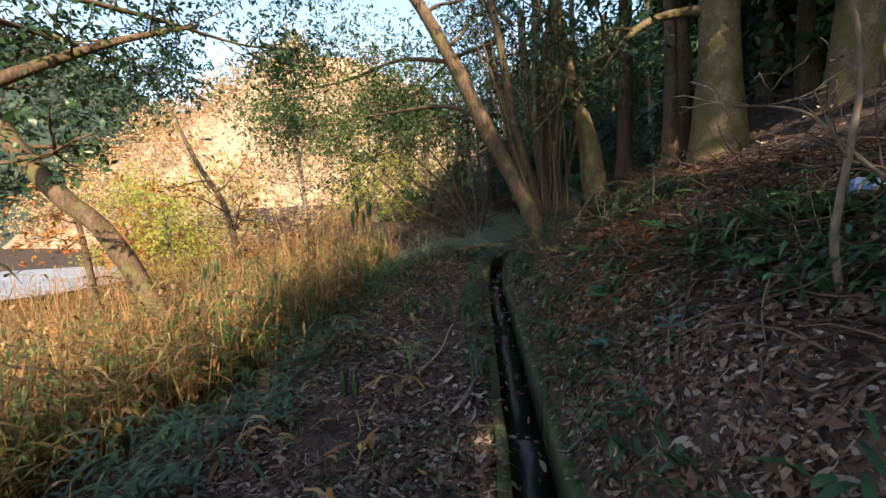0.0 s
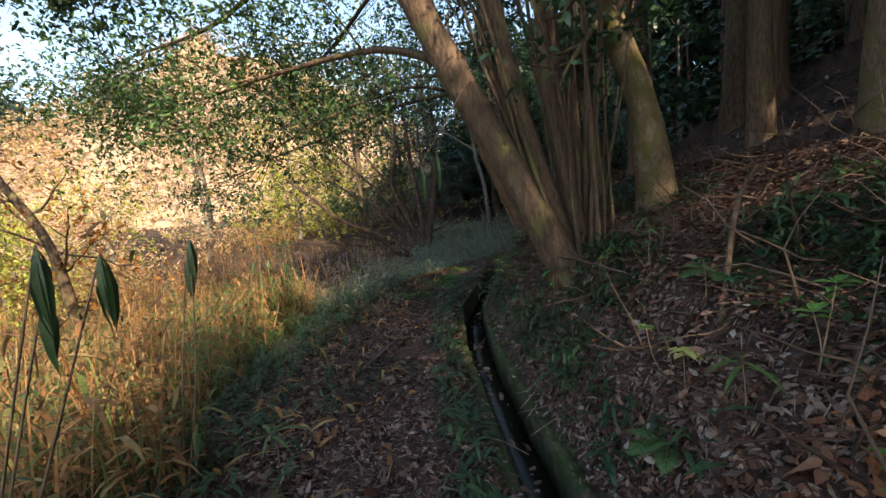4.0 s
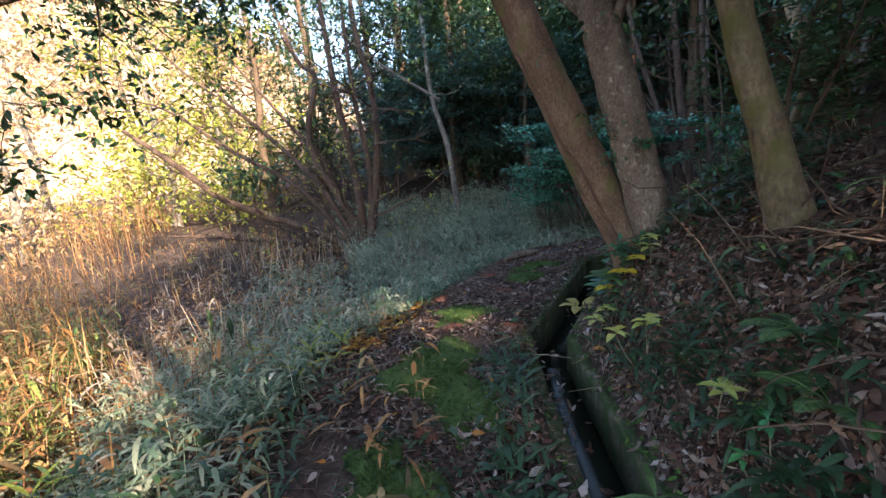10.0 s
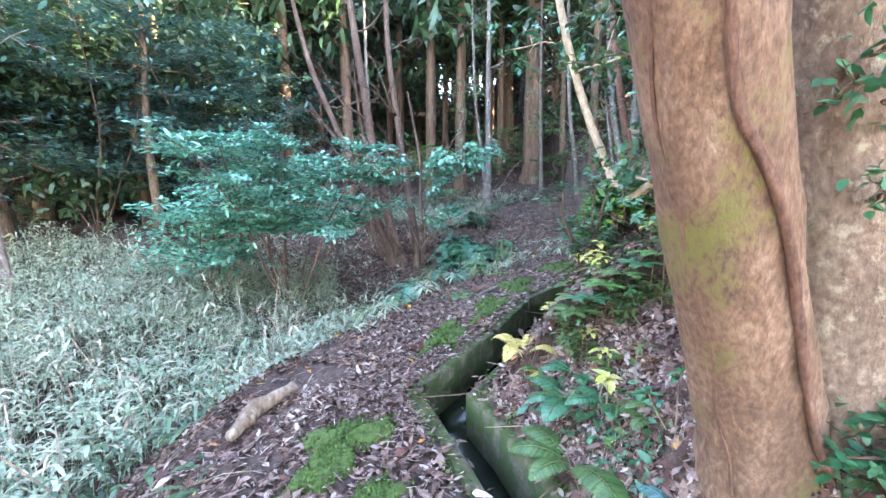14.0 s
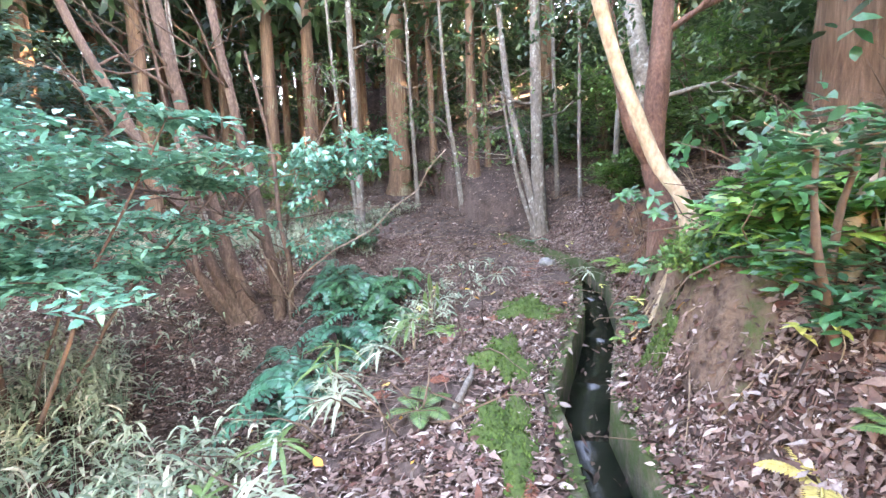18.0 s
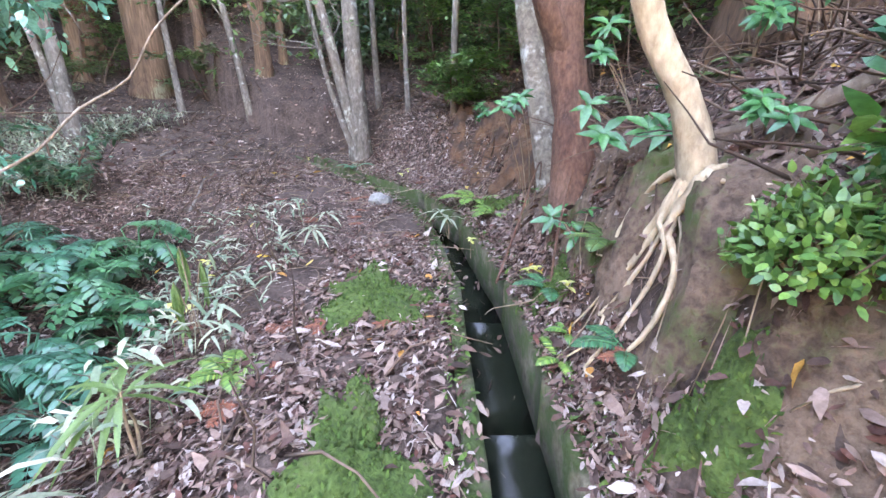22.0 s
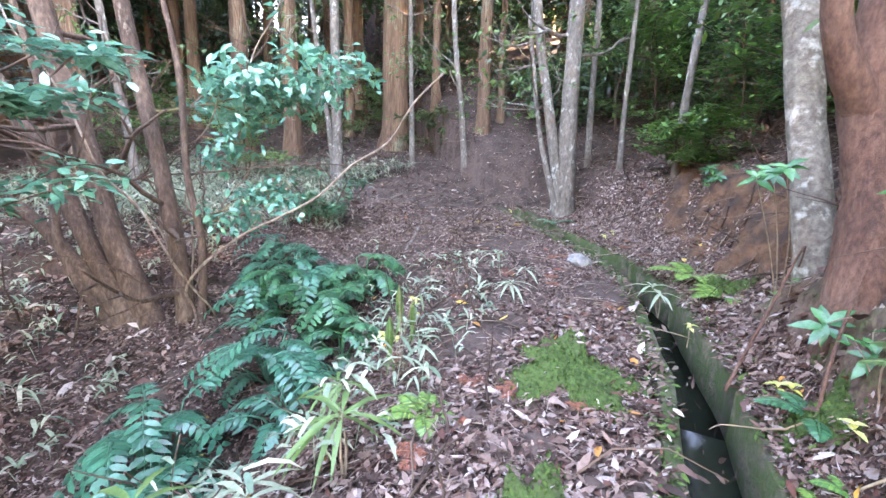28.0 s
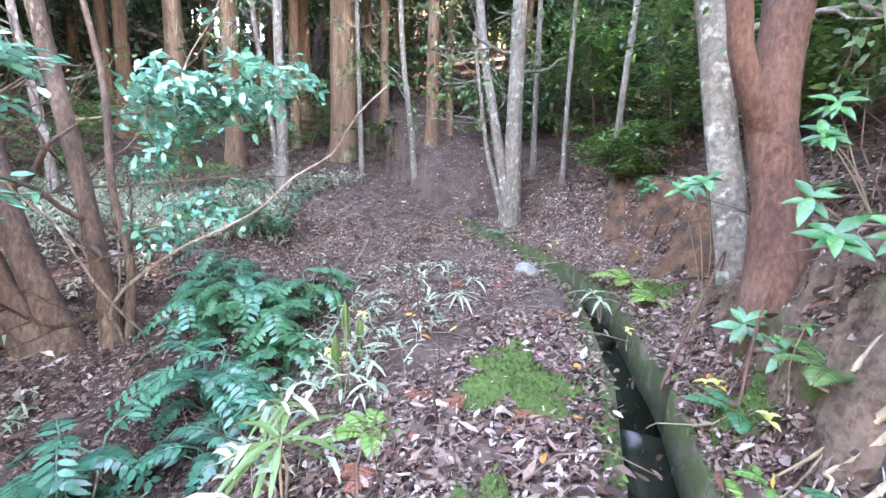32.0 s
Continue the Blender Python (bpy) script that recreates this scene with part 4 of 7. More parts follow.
def cedar(r, h, seed):
    c = thing("cedar", "tall straight cedar with reddish fibrous bark", "tree", "cedar stand")
    so = Soup()
    th = [(0, 0, -0.5), (0, 0, 0), (0.02, 0, 0.7), (0.0, 0.02, 3.0), (0.03, 0.0, h * 0.6), (0, 0, h)]
    tube(so, th, [r * 1.7, r * 1.45, r * 1.08, r * 0.95, r * 0.7, r * 0.12], 16, 0.03, 4)
    part("trunk", so.mesh("trunk", M["bark_cedar"], True), c)
    bs, ls = Soup(), Soup()
    for k in range(11):
        z = rng.uniform(2.8, h * 0.45)
        a = rng.uniform(0, 6.28)
        tube(bs, limb_walk((0, 0, z), (math.cos(a), math.sin(a), 0.1), rng.uniform(0.3, 1.0), 3, 0.2), np.linspace(0.018, 0.005, 4), 4, 0, 1)
    for k in range(64):
        u = rng.uniform(0, 1) ** 0.8
        z = h * (0.42 + 0.58 * u)
        a, ln = rng.uniform(0, 6.28), (1 - u) * 2.3 + 0.3
        b = limb_walk((0, 0, z), (math.cos(a), math.sin(a), -0.1), ln, 4, 0.1, 0.02)
        tube(bs, b, np.linspace(0.03, 0.006, 5), 3, 0, 1)
        crown_leaves(ls, b[1:], 0.22, 4, 0.6, 0.32, 0.5, 0.35)
    tagged(part("dead_branchwork", bs.mesh("dead_branchwork", M["bark_cedar"], True), c), kind="stuff")
    part("crown", ls.mesh("crown", M["leaf_dark"]), c)
    return c


forms = [cedar(0.3, 15, 1), cedar(0.2, 13, 2), cedar(0.15, 12, 3)]
spots = [(18.6, 16.35, 0, 1.2), (17.3, 18.9, 1, 1.05), (16.9, 20.0, 1, 1.0), (22.5, 18.2, 0, 1.0), (18.3, 15.1, 2, 0.75), (16.2, 13.9, 2, 0.95), (19.9, 23.0, 1, 0.95), (19.0, 27.0, 1, 1.2), (22.8, 19.2, 2, 1.0), (17.0, 13.4, 2, 0.6), (14.6, 22.3, 1, 1.0), (13.0, 23.6, 1, 0.9)]
r0 = random.Random(5)
tries = 0
while len(spots) < 140 and tries < 9000:
    tries += 1
    x, y = r0.uniform(12, 46), r0.uniform(2, 50)
    s0, d0 = along(x, y)
    ok = (x > 19.5 or y > 23.5 or (d0 > 3.5 and x > 13)) and not (x < 20 and y < 9)
    if y > 22 and x < 14:
        ok = False
    gap = 1.35 if x > 24 else 1.6
    if ok and all(math.hypot(x - a, y - b) > gap for a, b, *_ in spots):
        spots.append((x, y, r0.choice([0, 1, 1, 2, 2]), r0.uniform(0.75, 1.15)))
spots.append((7.5, 11.1, 0, 1.2))
for x, y in [(4.6, 10.6), (8.4, 8.6), (10.6, 8.2), (12.6, 8.6), (14.4, 9.4), (5.6, 9.0), (7.2, 7.2), (9.5, 6.0), (12.0, 5.6), (6.5, 3.5), (8.6, 4.6), (8.2, 1.2), (10.5, 2.6), (8.6, -2.4), (9.6, -1.5), (12.5, 1.0), (14.5, 4.5), (11.5, -4), (7.6, -5), (4.9, -3.2)]:
    spots.append((x, y, r0.choice([1, 2]) if y > 8 else r0.choice([0, 1]), r0.uniform(0.75, 1.0)))
for x, y, k, sc in spots:
    c = copy_thing(forms[k], pose(x, y, G(x, y) - 0.05, 0, 0, r0.uniform(0, 360)) @ pose(0, 0, 0, r0.uniform(-1.2, 1.2), r0.uniform(-1.2, 1.2), 0))
    c.scale = (sc, sc, sc)
for f in forms:
    f.location = (30 + 3 * forms.index(f), 52, G(33, 52))

# ---- leafy trees on the upper slope that roof the first stretch, many unseen and added for shade ----
roof = []
for k, (h, r, cl) in enumerate([(5.6, 0.13, 420), (6.2, 0.14, 480), (5.0, 0.11, 380)]):
    roof.append(tree("evergreen_tree", "dark evergreen broadleaf tree on the slope, in a canopy partly added for shade", [[(0, 0, 0, r), (0.1, 0, 1.4, r * 0.9), (-0.2, 0.1, 3.0, r * 0.75), (-0.3, 0.1, h, r * 0.4)]],
         M["bark_brown"], 6, 2.2, 0.3, M["leaf_dark"], 0.2, cl, 9, 0.5, "slope trees", sides=9, far=True))
# listed places: trees added to block sun, many of them behind the start and unseen
spots2 = [(1.5, -3.5), (1.9, -6.3), (2.3, -9.8), (11.2, 9.2), (12.4, 8.8), (13.5, 9.4), (10.2, 9.3), (6.6, 8.7), (3.0, -5.6), (8.6, 0.9), (7.2, 9.2), (2.9, -8.0), (7.4, -6.0), (2.6, -11), (4.6, -9.5), (1.9, -14.5), (3.8, -13), (1.2, -18), (3.0, -17.5), (7.6, 3.4), (6.6, 6.6), (4.6, -6.4), (16.5, 10), (18.5, 9.5), (20.5, 11), (22, 9), (17.5, 7.5), (15, 8.3)]
spots2 += [(r0.uniform(8, 34), r0.uniform(-2, 7.6)) for _ in range(26)] + [(r0.uniform(20, 42), r0.uniform(8, 44)) for _ in range(34)] + [(r0.uniform(34, 48), r0.uniform(10, 48)) for _ in range(34)] + [(r0.uniform(6.5, 15), r0.uniform(26.5, 36)) for _ in range(24)]
# added trees that keep direct sun off the path and the clearing
sun_blocker = tree("evergreen_tree", "tall dark evergreen broadleaf tree with a high crown, added to block the sun", [[(0, 0, 0, 0.16), (0.05, 0, 2.0, 0.15), (-0.1, 0.05, 4.2, 0.13), (-0.15, 0.05, 5.6, 0.11), (-0.2, 0.1, 7.4, 0.06)]],
     M["bark_brown"], 9, 2.0, 0.74, M["leaf_dark"], 0.18, 520, 9, 0.5, "slope trees", sides=9, far=True)
for x, y, sc in [(3.0, -5.2, 0.85), (2.8, -8.0, 0.84), (3.1, -2.4, 0.83), (7.2, -1.2, 1.0), (12.2, 4.0, 1.0), (14.6, 5.2, 1.0), (17.8, 6.4, 1.1), (19.6, 7.6, 1.1), (22.0, 6.0, 1.1), (24.5, 8.0, 1.1), (27.0, 7.0, 1.2), (25.5, 10.5, 1.1), (28.5, 10.0, 1.2), (14.5, 7.2, 1.1), (15.6, 5.8, 1.1), (16.5, 8.0, 1.1), (13.4, 4.4, 1.1), (11.6, 7.5, 1.1), (12.8, 6.4, 1.1), (10.2, 7.3, 1.0), (13.6, 8.2, 1.0), (5.3, 9.4, 0.9), (7.4, 9.2, 0.95), (9.2, 8.7, 1.0), (4.3, 8.0, 0.85), (6.4, 7.4, 1.1), (11.4, 9.0, 1.0), (8.4, 6.6, 1.1)]:
    c = copy_thing(sun_blocker, pose(x, y, G(x, y) - 0.05, 0, 0, r0.uniform(0, 360)))
    c.scale = (sc, sc, sc) if sc > 0.86 else (0.72, 0.72, sc)
sun_blocker.location = (18, -6, G(18, -6))
thin_roof = tree("evergreen_tree", "dark evergreen broadleaf tree on the slope, in a canopy partly added for shade", [[(0, 0, 0, 0.13), (0.1, 0, 1.6, 0.12), (-0.2, 0.1, 3.4, 0.1), (-0.3, 0.1, 6.2, 0.05)]],
     M["bark_brown"], 5, 2.2, 0.3, M["leaf_dark"], 0.26, 240, 7, 0.6, "slope trees", sides=7, far=True)
for n_, (x, y) in enumerate(spots2):
    c = copy_thing(roof[n_ % 3] if n_ < 31 or (y > 26 and x < 16) else thin_roof, pose(x, y, G(x, y) - 0.05, 0, 0, r0.uniform(0, 360)))
    if y > 26:
        c.scale = (1.2, 1.2, 1.35)
    elif 9 < x < 14 and 8 < y < 9.6:
        c.scale = (0.6, 0.6, 0.6)
    elif x < 4.5:
        c.scale = (0.9, 0.9, 0.8) if x < 2.5 else (0.85, 0.85, 0.7)
for k, f in enumerate(roof):
    f.location = (26 + 4 * k, -9, G(26 + 4 * k, -9))
thin_roof.location = (22, -8, G(22, -8))
west = tree("evergreen_tree", "dark evergreen broadleaf tree overhanging the reeds", [[(-6.6, 4.6, G(-6.6, 4.6), 0.16), (-6.4, 4.9, 1.4, 0.15), (-6.1, 5.4, 3.6, 0.12), (-5.6, 6.2, 6.4, 0.07)], [(-6.2, 5.2, 3.0, 0.08), (-5.2, 6.8, 4.2, 0.06), (-4.4, 8.2, 5.0, 0.03)]],
     M["bark_brown"], 10, 2.0, 0.45, M["leaf_dark"], 0.12, 260, 14, 0.4, "slope trees", sides=10)

# ---- ground cover ----


def scatter(n, x0, x1, y0, y1, keep):
    """n places in a rectangle of the plan that keep(s, d, x, y) accepts."""
    got = []
    total = 0
    while total < n:
        x, y = rng.uniform(x0, x1, n * 2), rng.uniform(y0, y1, n * 2)
        s, d = along(x, y)
        k = keep(s, d, x, y)
        got.append(np.stack([x[k], y[k]], 1))
        total += int(k.sum())
        if len(got) > 40:
            break
    p = np.concatenate(got)[:n]
    return np.column_stack([p, height(p[:, 0], p[:, 1])])


def patchy(x, y, scale, seed):
    return np.array([noise.noise(Vector((a * scale + seed, b * scale, seed * 0.37))) for a, b in zip(x, y)])


def dry(s, d):
    return np.abs(d) > 0.27


def litter(name, label, n, box, keep, size, material, lift=0.012):
    p = scatter(n, *box, keep)
    m = len(p)
    so = Soup()
    way = randdir(m, 0.22)
    p[:, 2] += lift + rng.uniform(0, 0.02, m) + np.abs(way[:, 2]) * size * 0.3
    e = 0.15
    nx_, ny_ = (height(p[:, 0] + e, p[:, 1]) - p[:, 2]) / e, (height(p[:, 0], p[:, 1] + e) - p[:, 2]) / e
    up = unit(np.column_stack([-np.clip(nx_, -1, 1), -np.clip(ny_, -1, 1), np.ones(m)]) + rng.normal(size=(m, 3)) * 0.35)
    way = unit(way - up * (way * up).sum(1, keepdims=True) * 0.85)
    ln = size * np.clip(rng.lognormal(0.0, 0.38, m), 0.4, 2.2)
    ln *= 1.15
    leaves(so, p, way, up, ln, ln * rng.uniform(0.22, 0.46, m), fold=0.4, droop=rng.uniform(-0.25, 0.4, (m, 1)))
    return tagged(new(name, so.mesh(name, material)), label, "leaf litter", kind="stuff")


bare_bank = lambda s, d, x, y: (x > 5.5) & (x < 8.6) & (d > np.where((x > 5.8) & (x < 6.6), 0.3, 0.42)) & (d < 1.1) & (np.sin(7 * x + 3 * y) * np.sin(5 * x - 9 * y) < 0.3)
gaps = lambda x, y: np.sin(3.1 * x + 1.7 * y) + np.sin(1.9 * x - 3.7 * y + 1) + np.sin(6.3 * x + 4.1 * y + 2) * 0.8 < 1.15
walkway = lambda s, d, x, y: dry(s, d) & (d > -3.2) & (d < 3.0)
litter("leaf_litter", "fallen brown and grey leaves covering the path", 95000, (-3, 9, -0.5, 19), lambda s, d, x, y: dry(s, d) & (d > -2.6) & (d < np.where(x + 0.2 * y < 5.2, 0.35, 2.2)) & gaps(x, y), 0.046, M["litter"])
litter("leaf_litter", "fallen brown and grey leaves covering the path", 105000, (3.5, 13, 11, 18), lambda s, d, x, y: dry(s, d) & (d > -5.5) & (d < 2.6) & gaps(x, y) & ~bare_bank(s, d, x, y), 0.03, M["litter"])
litter("leaf_litter", "fallen brown leaves on the wooded slopes", 42000, (1, 22, -1, 24), lambda s, d, x, y: (d > 2.6) | (x > 11.5) | (d < -4), 0.06, M["litter"])
litter("bank_litter", "fallen leaves caught on the steep bank", 50000, (1.0, 12.5, 1, 14.2), lambda s, d, x, y: (d > 0.25) & (d < 1.2) & ~bare_bank(s, d, x, y), 0.04, M["litter"])
litter("bank_litter", "small crumbled leaves and bark on the steep bank", 16000, (4.8, 8.8, 12.2, 14.2), lambda s, d, x, y: (d > 0.25) & (d < 1.8) & ~bare_bank(s, d, x, y), 0.024, M["litter"], 0.02)
litter("bank_litter", "fallen leaves caught on the bank by the bend", 9000, (3.3, 5.2, 12.2, 13.8), lambda s, d, x, y: d > 0.28, 0.032, M["litter"], 0.02)
litter("bank_litter", "reddish-brown dead leaves thick on the shaded bank", 52000, (0.4, 4.2, -0.5, 12.2), lambda s, d, x, y: (d > 0.27) & (d < 3.0), 0.04, M["litter_bank"], 0.025)
litter("leaf_litter", "fallen brown leaves in the gully", 16000, (6.5, 12.5, 15.2, 18.6), lambda s, d, x, y: d < -1.6, 0.036, M["litter"], 0.02)
litter("leaf_litter", "fallen brown leaves on the hollow's floor", 15000, (7.4, 14.5, 16.8, 23.5), lambda s, d, x, y: d < -3, 0.06, M["litter"], 0.02)
litter("wet_leaves", "dark wet leaves lying in the bottom of the ditch", 260, (0.2, 11, 1, 15), lambda s, d, x, y: np.abs(d) < 0.12, 0.06, M["litter"], -0.3)
litter("ditch_leaves", "wet fallen leaves lying in the ditch and on its rim", 1500, (0.2, 11, 1, 15), lambda s, d, x, y: (np.abs(d) < 0.3) & (np.abs(d) > 0.155), 0.05, M["litter"], 0.035)
litter("rim_litter", "fallen leaves and crumbs lying over the ditch's rim", 5200, (5.2, 12, 12.4, 14.6), lambda s, d, x, y: (d > 0.165) & (d < 0.32), 0.03, M["litter"], 0.03)
litter("rim_litter", "fallen leaves and crumbs lying over the ditch's rim", 1500, (1.2, 12, 9, 14.6), lambda s, d, x, y: (d < -0.17) & (d > -0.3), 0.03, M["litter"], 0.03)
litter("rim_moss", "tufts of moss on the rims of the ditch", 5000, (0.2, 12, 1, 15), lambda s, d, x, y: (np.abs(d) < 0.29) & (np.abs(d) > 0.165), 0.028, M["moss"], 0.026)
litter("fallen_golden_leaves", "scattered orange and yellow fallen leaves", 420, (-2, 12, 0, 17), walkway, 0.055, M["litter_gold"], 0.03)
# leaf patch by the bend; its strong orange also paints in a sunlit spot
litter("fallen_golden_leaves", "orange fallen leaves in a patch beside the path, coloured as if sunlit", 420, (0.2, 1.6, 13.2, 14.8), lambda s, d, x, y: (d < -1.5) & (d > -2.3), 0.07, M["litter_gold"], 0.04)

litter("ground_ivy", "low dark green leaves creeping over the bank", 9000, (0.6, 5, -0.5, 13.5), lambda s, d, x, y: (d > 0.3) & (d < 2.4) & (np.sin(2.1 * x + 1.7 * y) + np.sin(1.3 * x - 2.9 * y + 1) > 0.2), 0.045, M["leaf_dark"], 0.06)
litter("ground_ivy", "low dark green leaves creeping over the bank", 800, (3, 5.2, 11, 14), lambda s, d, x, y: (d > 0.35) & (d < 2.4) & (np.sin(2.9 * x + 1.7 * y) + np.sin(2.3 * x - 2.9 * y + 1) > 0.9), 0.045, M["leaf_glossy"], 0.05)
litter("ground_ivy", "low green leaves along the path's edge", 2600, (-3, 3, -0.5, 15), lambda s, d, x, y: (d < -0.3) & (d > -2.6) & (np.sin(2.6 * x + 1.1 * y) + np.sin(1.9 * x - 2.3 * y + 1) > 0.9), 0.045, M["leaf_dark"], 0.05)

# twigs
ts = Soup()
tp = scatter(2000, -3, 14, -0.5, 19, walkway)
for p in tp:
    a = rng.uniform(0, 6.28)
    ln = rng.uniform(0.08, 0.5)
    e = np.array([math.cos(a), math.sin(a)]) * ln
    q = p[:2] + e
    m_ = p[:2] + e * 0.5 + rng.normal(size=2) * 0.02
    tube(ts, [(p[0], p[1], p[2] + 0.015), (m_[0], m_[1], float(height(*m_)) + 0.03), (q[0], q[1], float(height(*q)) + 0.02)], [0.005, 0.004, 0.002], 4, 0, 1)
nd = scatter(40000, -3, 12, -0.5, 18, walkway)
a_ = rng.uniform(0, 6.28, len(nd))
ln_ = rng.uniform(0.04, 0.13, len(nd))
ns_ = Soup()
e_ = np.column_stack([np.cos(a_), np.sin(a_)]) * ln_[:, None]
wy_ = np.column_stack([e_, height(nd[:, 0] + e_[:, 0], nd[:, 1] + e_[:, 1]) - nd[:, 2] + rng.normal(size=len(nd)) * 0.012])
blades(ns_, nd + [0, 0, 0.035], wy_, [0, 0, 1.0], np.linalg.norm(wy_, axis=1), rng.uniform(0.003, 0.008, len(nd)), 0.05)
tagged(new("fallen_needles", ns_.mesh("fallen_needles", M["litter"])), "fine dry needles and grass strewn over the litter", "needles", kind="stuff")
tagged(new("fallen_twigs", ts.mesh("fallen_twigs", M["twig"])), "small dry twigs lying on the leaf litter", "twigs", kind="stuff")


# reeds: dry golden stems with hanging blades, west of the path
def reed_bed(n, box, keep, hmin, hmax, material, name, label, share=4):
    p = scatter(n, *box, keep)
    m = len(p)
    so = Soup()
    h = rng.uniform(hmin, hmax, m) * (0.95 + 0.75 * patchy(p[:, 0], p[:, 1], 0.8, 3.0)) * rng.choice([0.55, 0.8, 1.0, 1.15], m)
    lean = rng.normal(size=(m, 3)) * 0.17
    lean[:, 2] = 1
    blades(so, p - [0, 0, 0.05], lean, randdir(m, 0.1), h, rng.uniform(0.008, 0.018, m), rng.uniform(0, 0.2, m))
    for k in range(share):
        u = rng.uniform(0.25, 0.95, m)
        q = p + unit(lean) * (h * u)[:, None]
        w = randdir(m, 0.35)
        w[:, 2] = np.abs(w[:, 2]) + 0.25
        blades(so, q, w, [0, 0, 1.0], rng.uniform(0.1, 0.3, m), rng.uniform(0.016, 0.042, m), rng.uniform(0.2, 1.0, m))
    return tagged(new(name, so.mesh(name, material)), label, "reeds", kind="stuff")


def reed_zone(s, d, x, y):
    edge = -2.8 - 0.35 * np.sin(0.9 * s) - 0.25 * np.sin(2.3 * s + 1)
    return (d < edge) & (s < S_TURN + 1.0) & (x < -0.8 - 0.3 * np.clip(y - 10, 0, 9)) & (y < 24)


reed_bed(7600, (-7, 0.6, -0.5, 17), reed_zone, 0.75, 1.55, M["reed"], "reeds", "tall dry golden reeds on the slope below the path")
reed_bed(6500, (-18, -4, 2, 27), lambda s, d, x, y: d < -5, 1.3, 2.1, M["reed"], "reeds", "tall dry golden reeds on the slope below the path", 3)
reed_bed(5600, (-9, 0.6, -0.5, 19), reed_zone, 0.6, 1.2, M["reed_green"], "green_reeds", "green and yellowish reed leaves among the dry stems")
reed_bed(900, (-5, 1.2, 12, 23), lambda s, d, x, y: d < -2.4, 0.3, 0.8, M["reed"], "reeds", "sparse dry reeds round the bend of the path", 3)
litter("leaf_litter", "fallen brown leaves below the bend of the path", 9000, (-5, 3, 11, 20), lambda s, d, x, y: (d < -1.8), 0.08, M["litter"])


def sasa_bed(n, box, keep, h0, h1, name, label, material=None):
    p = scatter(n, *box, keep)
    m = len(p)
    so = Soup()
    h = rng.uniform(h0, h1, m) * (0.9 + 0.9 * patchy(p[:, 0], p[:, 1], 1.3, 5.0)) * rng.choice([0.6, 1.0, 1.0, 1.25], m)
    blades(so, p - [0, 0, 0.03], rng.normal(size=(m, 3)) * 0.15 + [0, 0, 1], randdir(m, 0.1), h, 0.006, 0.03)
    for k in range(5):
        w = randdir(m, 0.3)
        w[:, 2] = rng.uniform(0.1, 1.3, m)
        blades(so, p + np.column_stack([rng.normal(size=(m, 2)) * 0.03, h * rng.uniform(0.4, 1.0, m)]), w, [0, 0, 1.0], rng.uniform(0.09, 0.22, m), rng.uniform(0.014, 0.034, m), rng.uniform(0.3, 0.9, m))
    return tagged(new(name, so.mesh(name, material or M["sasa"])), label, "bamboo grass", kind="stuff")


hollow = lambda s, d, x, y: (d < -2.3) & (x > 1.0) & (x < 9.0 - 0.25 * np.clip(y - 15, 0, 9)) & (y < 24) & (np.hypot(x - 8.5, y - 16.2) > 1.9)
sasa_bed(6500, (1.0, 9, 15.2, 24), hollow, 0.3, 0.75, "bamboo_grass", "pale greyish-green bamboo grass filling the hollow")
sasa_bed(300, (-2.5, 4.2, 1, 17.5), lambda s, d, x, y: (d < -1.5) & (d > -2.7), 0.15, 0.4, "bamboo_grass", "dark bamboo grass along the edge of the path", M["leaf_dark"])
sasa_bed(190, (3.5, 10.5, 14, 17), lambda s, d, x, y: (d < -1.3) & (d > -2.8), 0.12, 0.32, "bamboo_grass", "pale bamboo grass along the edge of the gully")
sasa_bed(420, (7.6, 12.5, 17.2, 22), lambda s, d, x, y: (d < -3) & (np.hypot(x - 9.5, y - 17.4) > 0.5), 0.12, 0.34, "bamboo_grass", "sparse pale bamboo grass on the hollow's floor")
sasa_bed(2200, (11, 16, 15.5, 23), lambda s, d, x, y: d < -3, 0.15, 0.4, "bamboo_grass", "pale bamboo grass on the wood's floor")

reed_bed(1500, (-3, 6, 13.5, 21), lambda s, d, x, y: d < -2.2, 0.4, 0.95, M["stalk"], "dead_stalks", "thin grey dead stalks among the bamboo grass", 1)
sasa_bed(1700, (-4, 2.2, 11.5, 19), lambda s, d, x, y: (d < -1.9) & (x > -0.8 - 0.3 * (19 - y)), 0.15, 0.5, "bamboo_grass", "bamboo grass and dry stalks below the bend")
sasa_bed(750, (-3.2, 1.2, 1, 13), lambda s, d, x, y: (d < -1.9) & (d > -3.2), 0.12, 0.4, "bamboo_grass", "dark bamboo grass on the edge of the slope", M["leaf_dark"])
sasa_bed(2600, (-6.5, 0.2, 1, 16), lambda s, d, x, y: reed_zone(s, d, x, y) & (np.sin(1.9 * x + 1.1 * y) + np.sin(1.3 * x - 1.7 * y) > 0.1), 0.6, 1.15, "bamboo_grass", "green bamboo grass standing among the reeds", M["leaf_mid"])
sasa_bed(900, (0.6, 4.0, 0, 12.5), lambda s, d, x, y: (d > 0.35) & (d < 2.3) & (np.sin(2.3 * x + 1.5 * y) + np.sin(1.7 * x - 2.1 * y + 2) > 0.2), 0.06, 0.26, "bank_grass", "dark grass and small leaves growing on the shaded bank", M["leaf_dark"])
sasa_bed(420, (0.2, 3.0, 1, 12.5), lambda s, d, x, y: (np.abs(d) > 0.3) & (np.abs(d) < 0.55), 0.05, 0.22, "rim_grass", "dark grass tufts hanging over the ditch's rim", M["leaf_dark"])
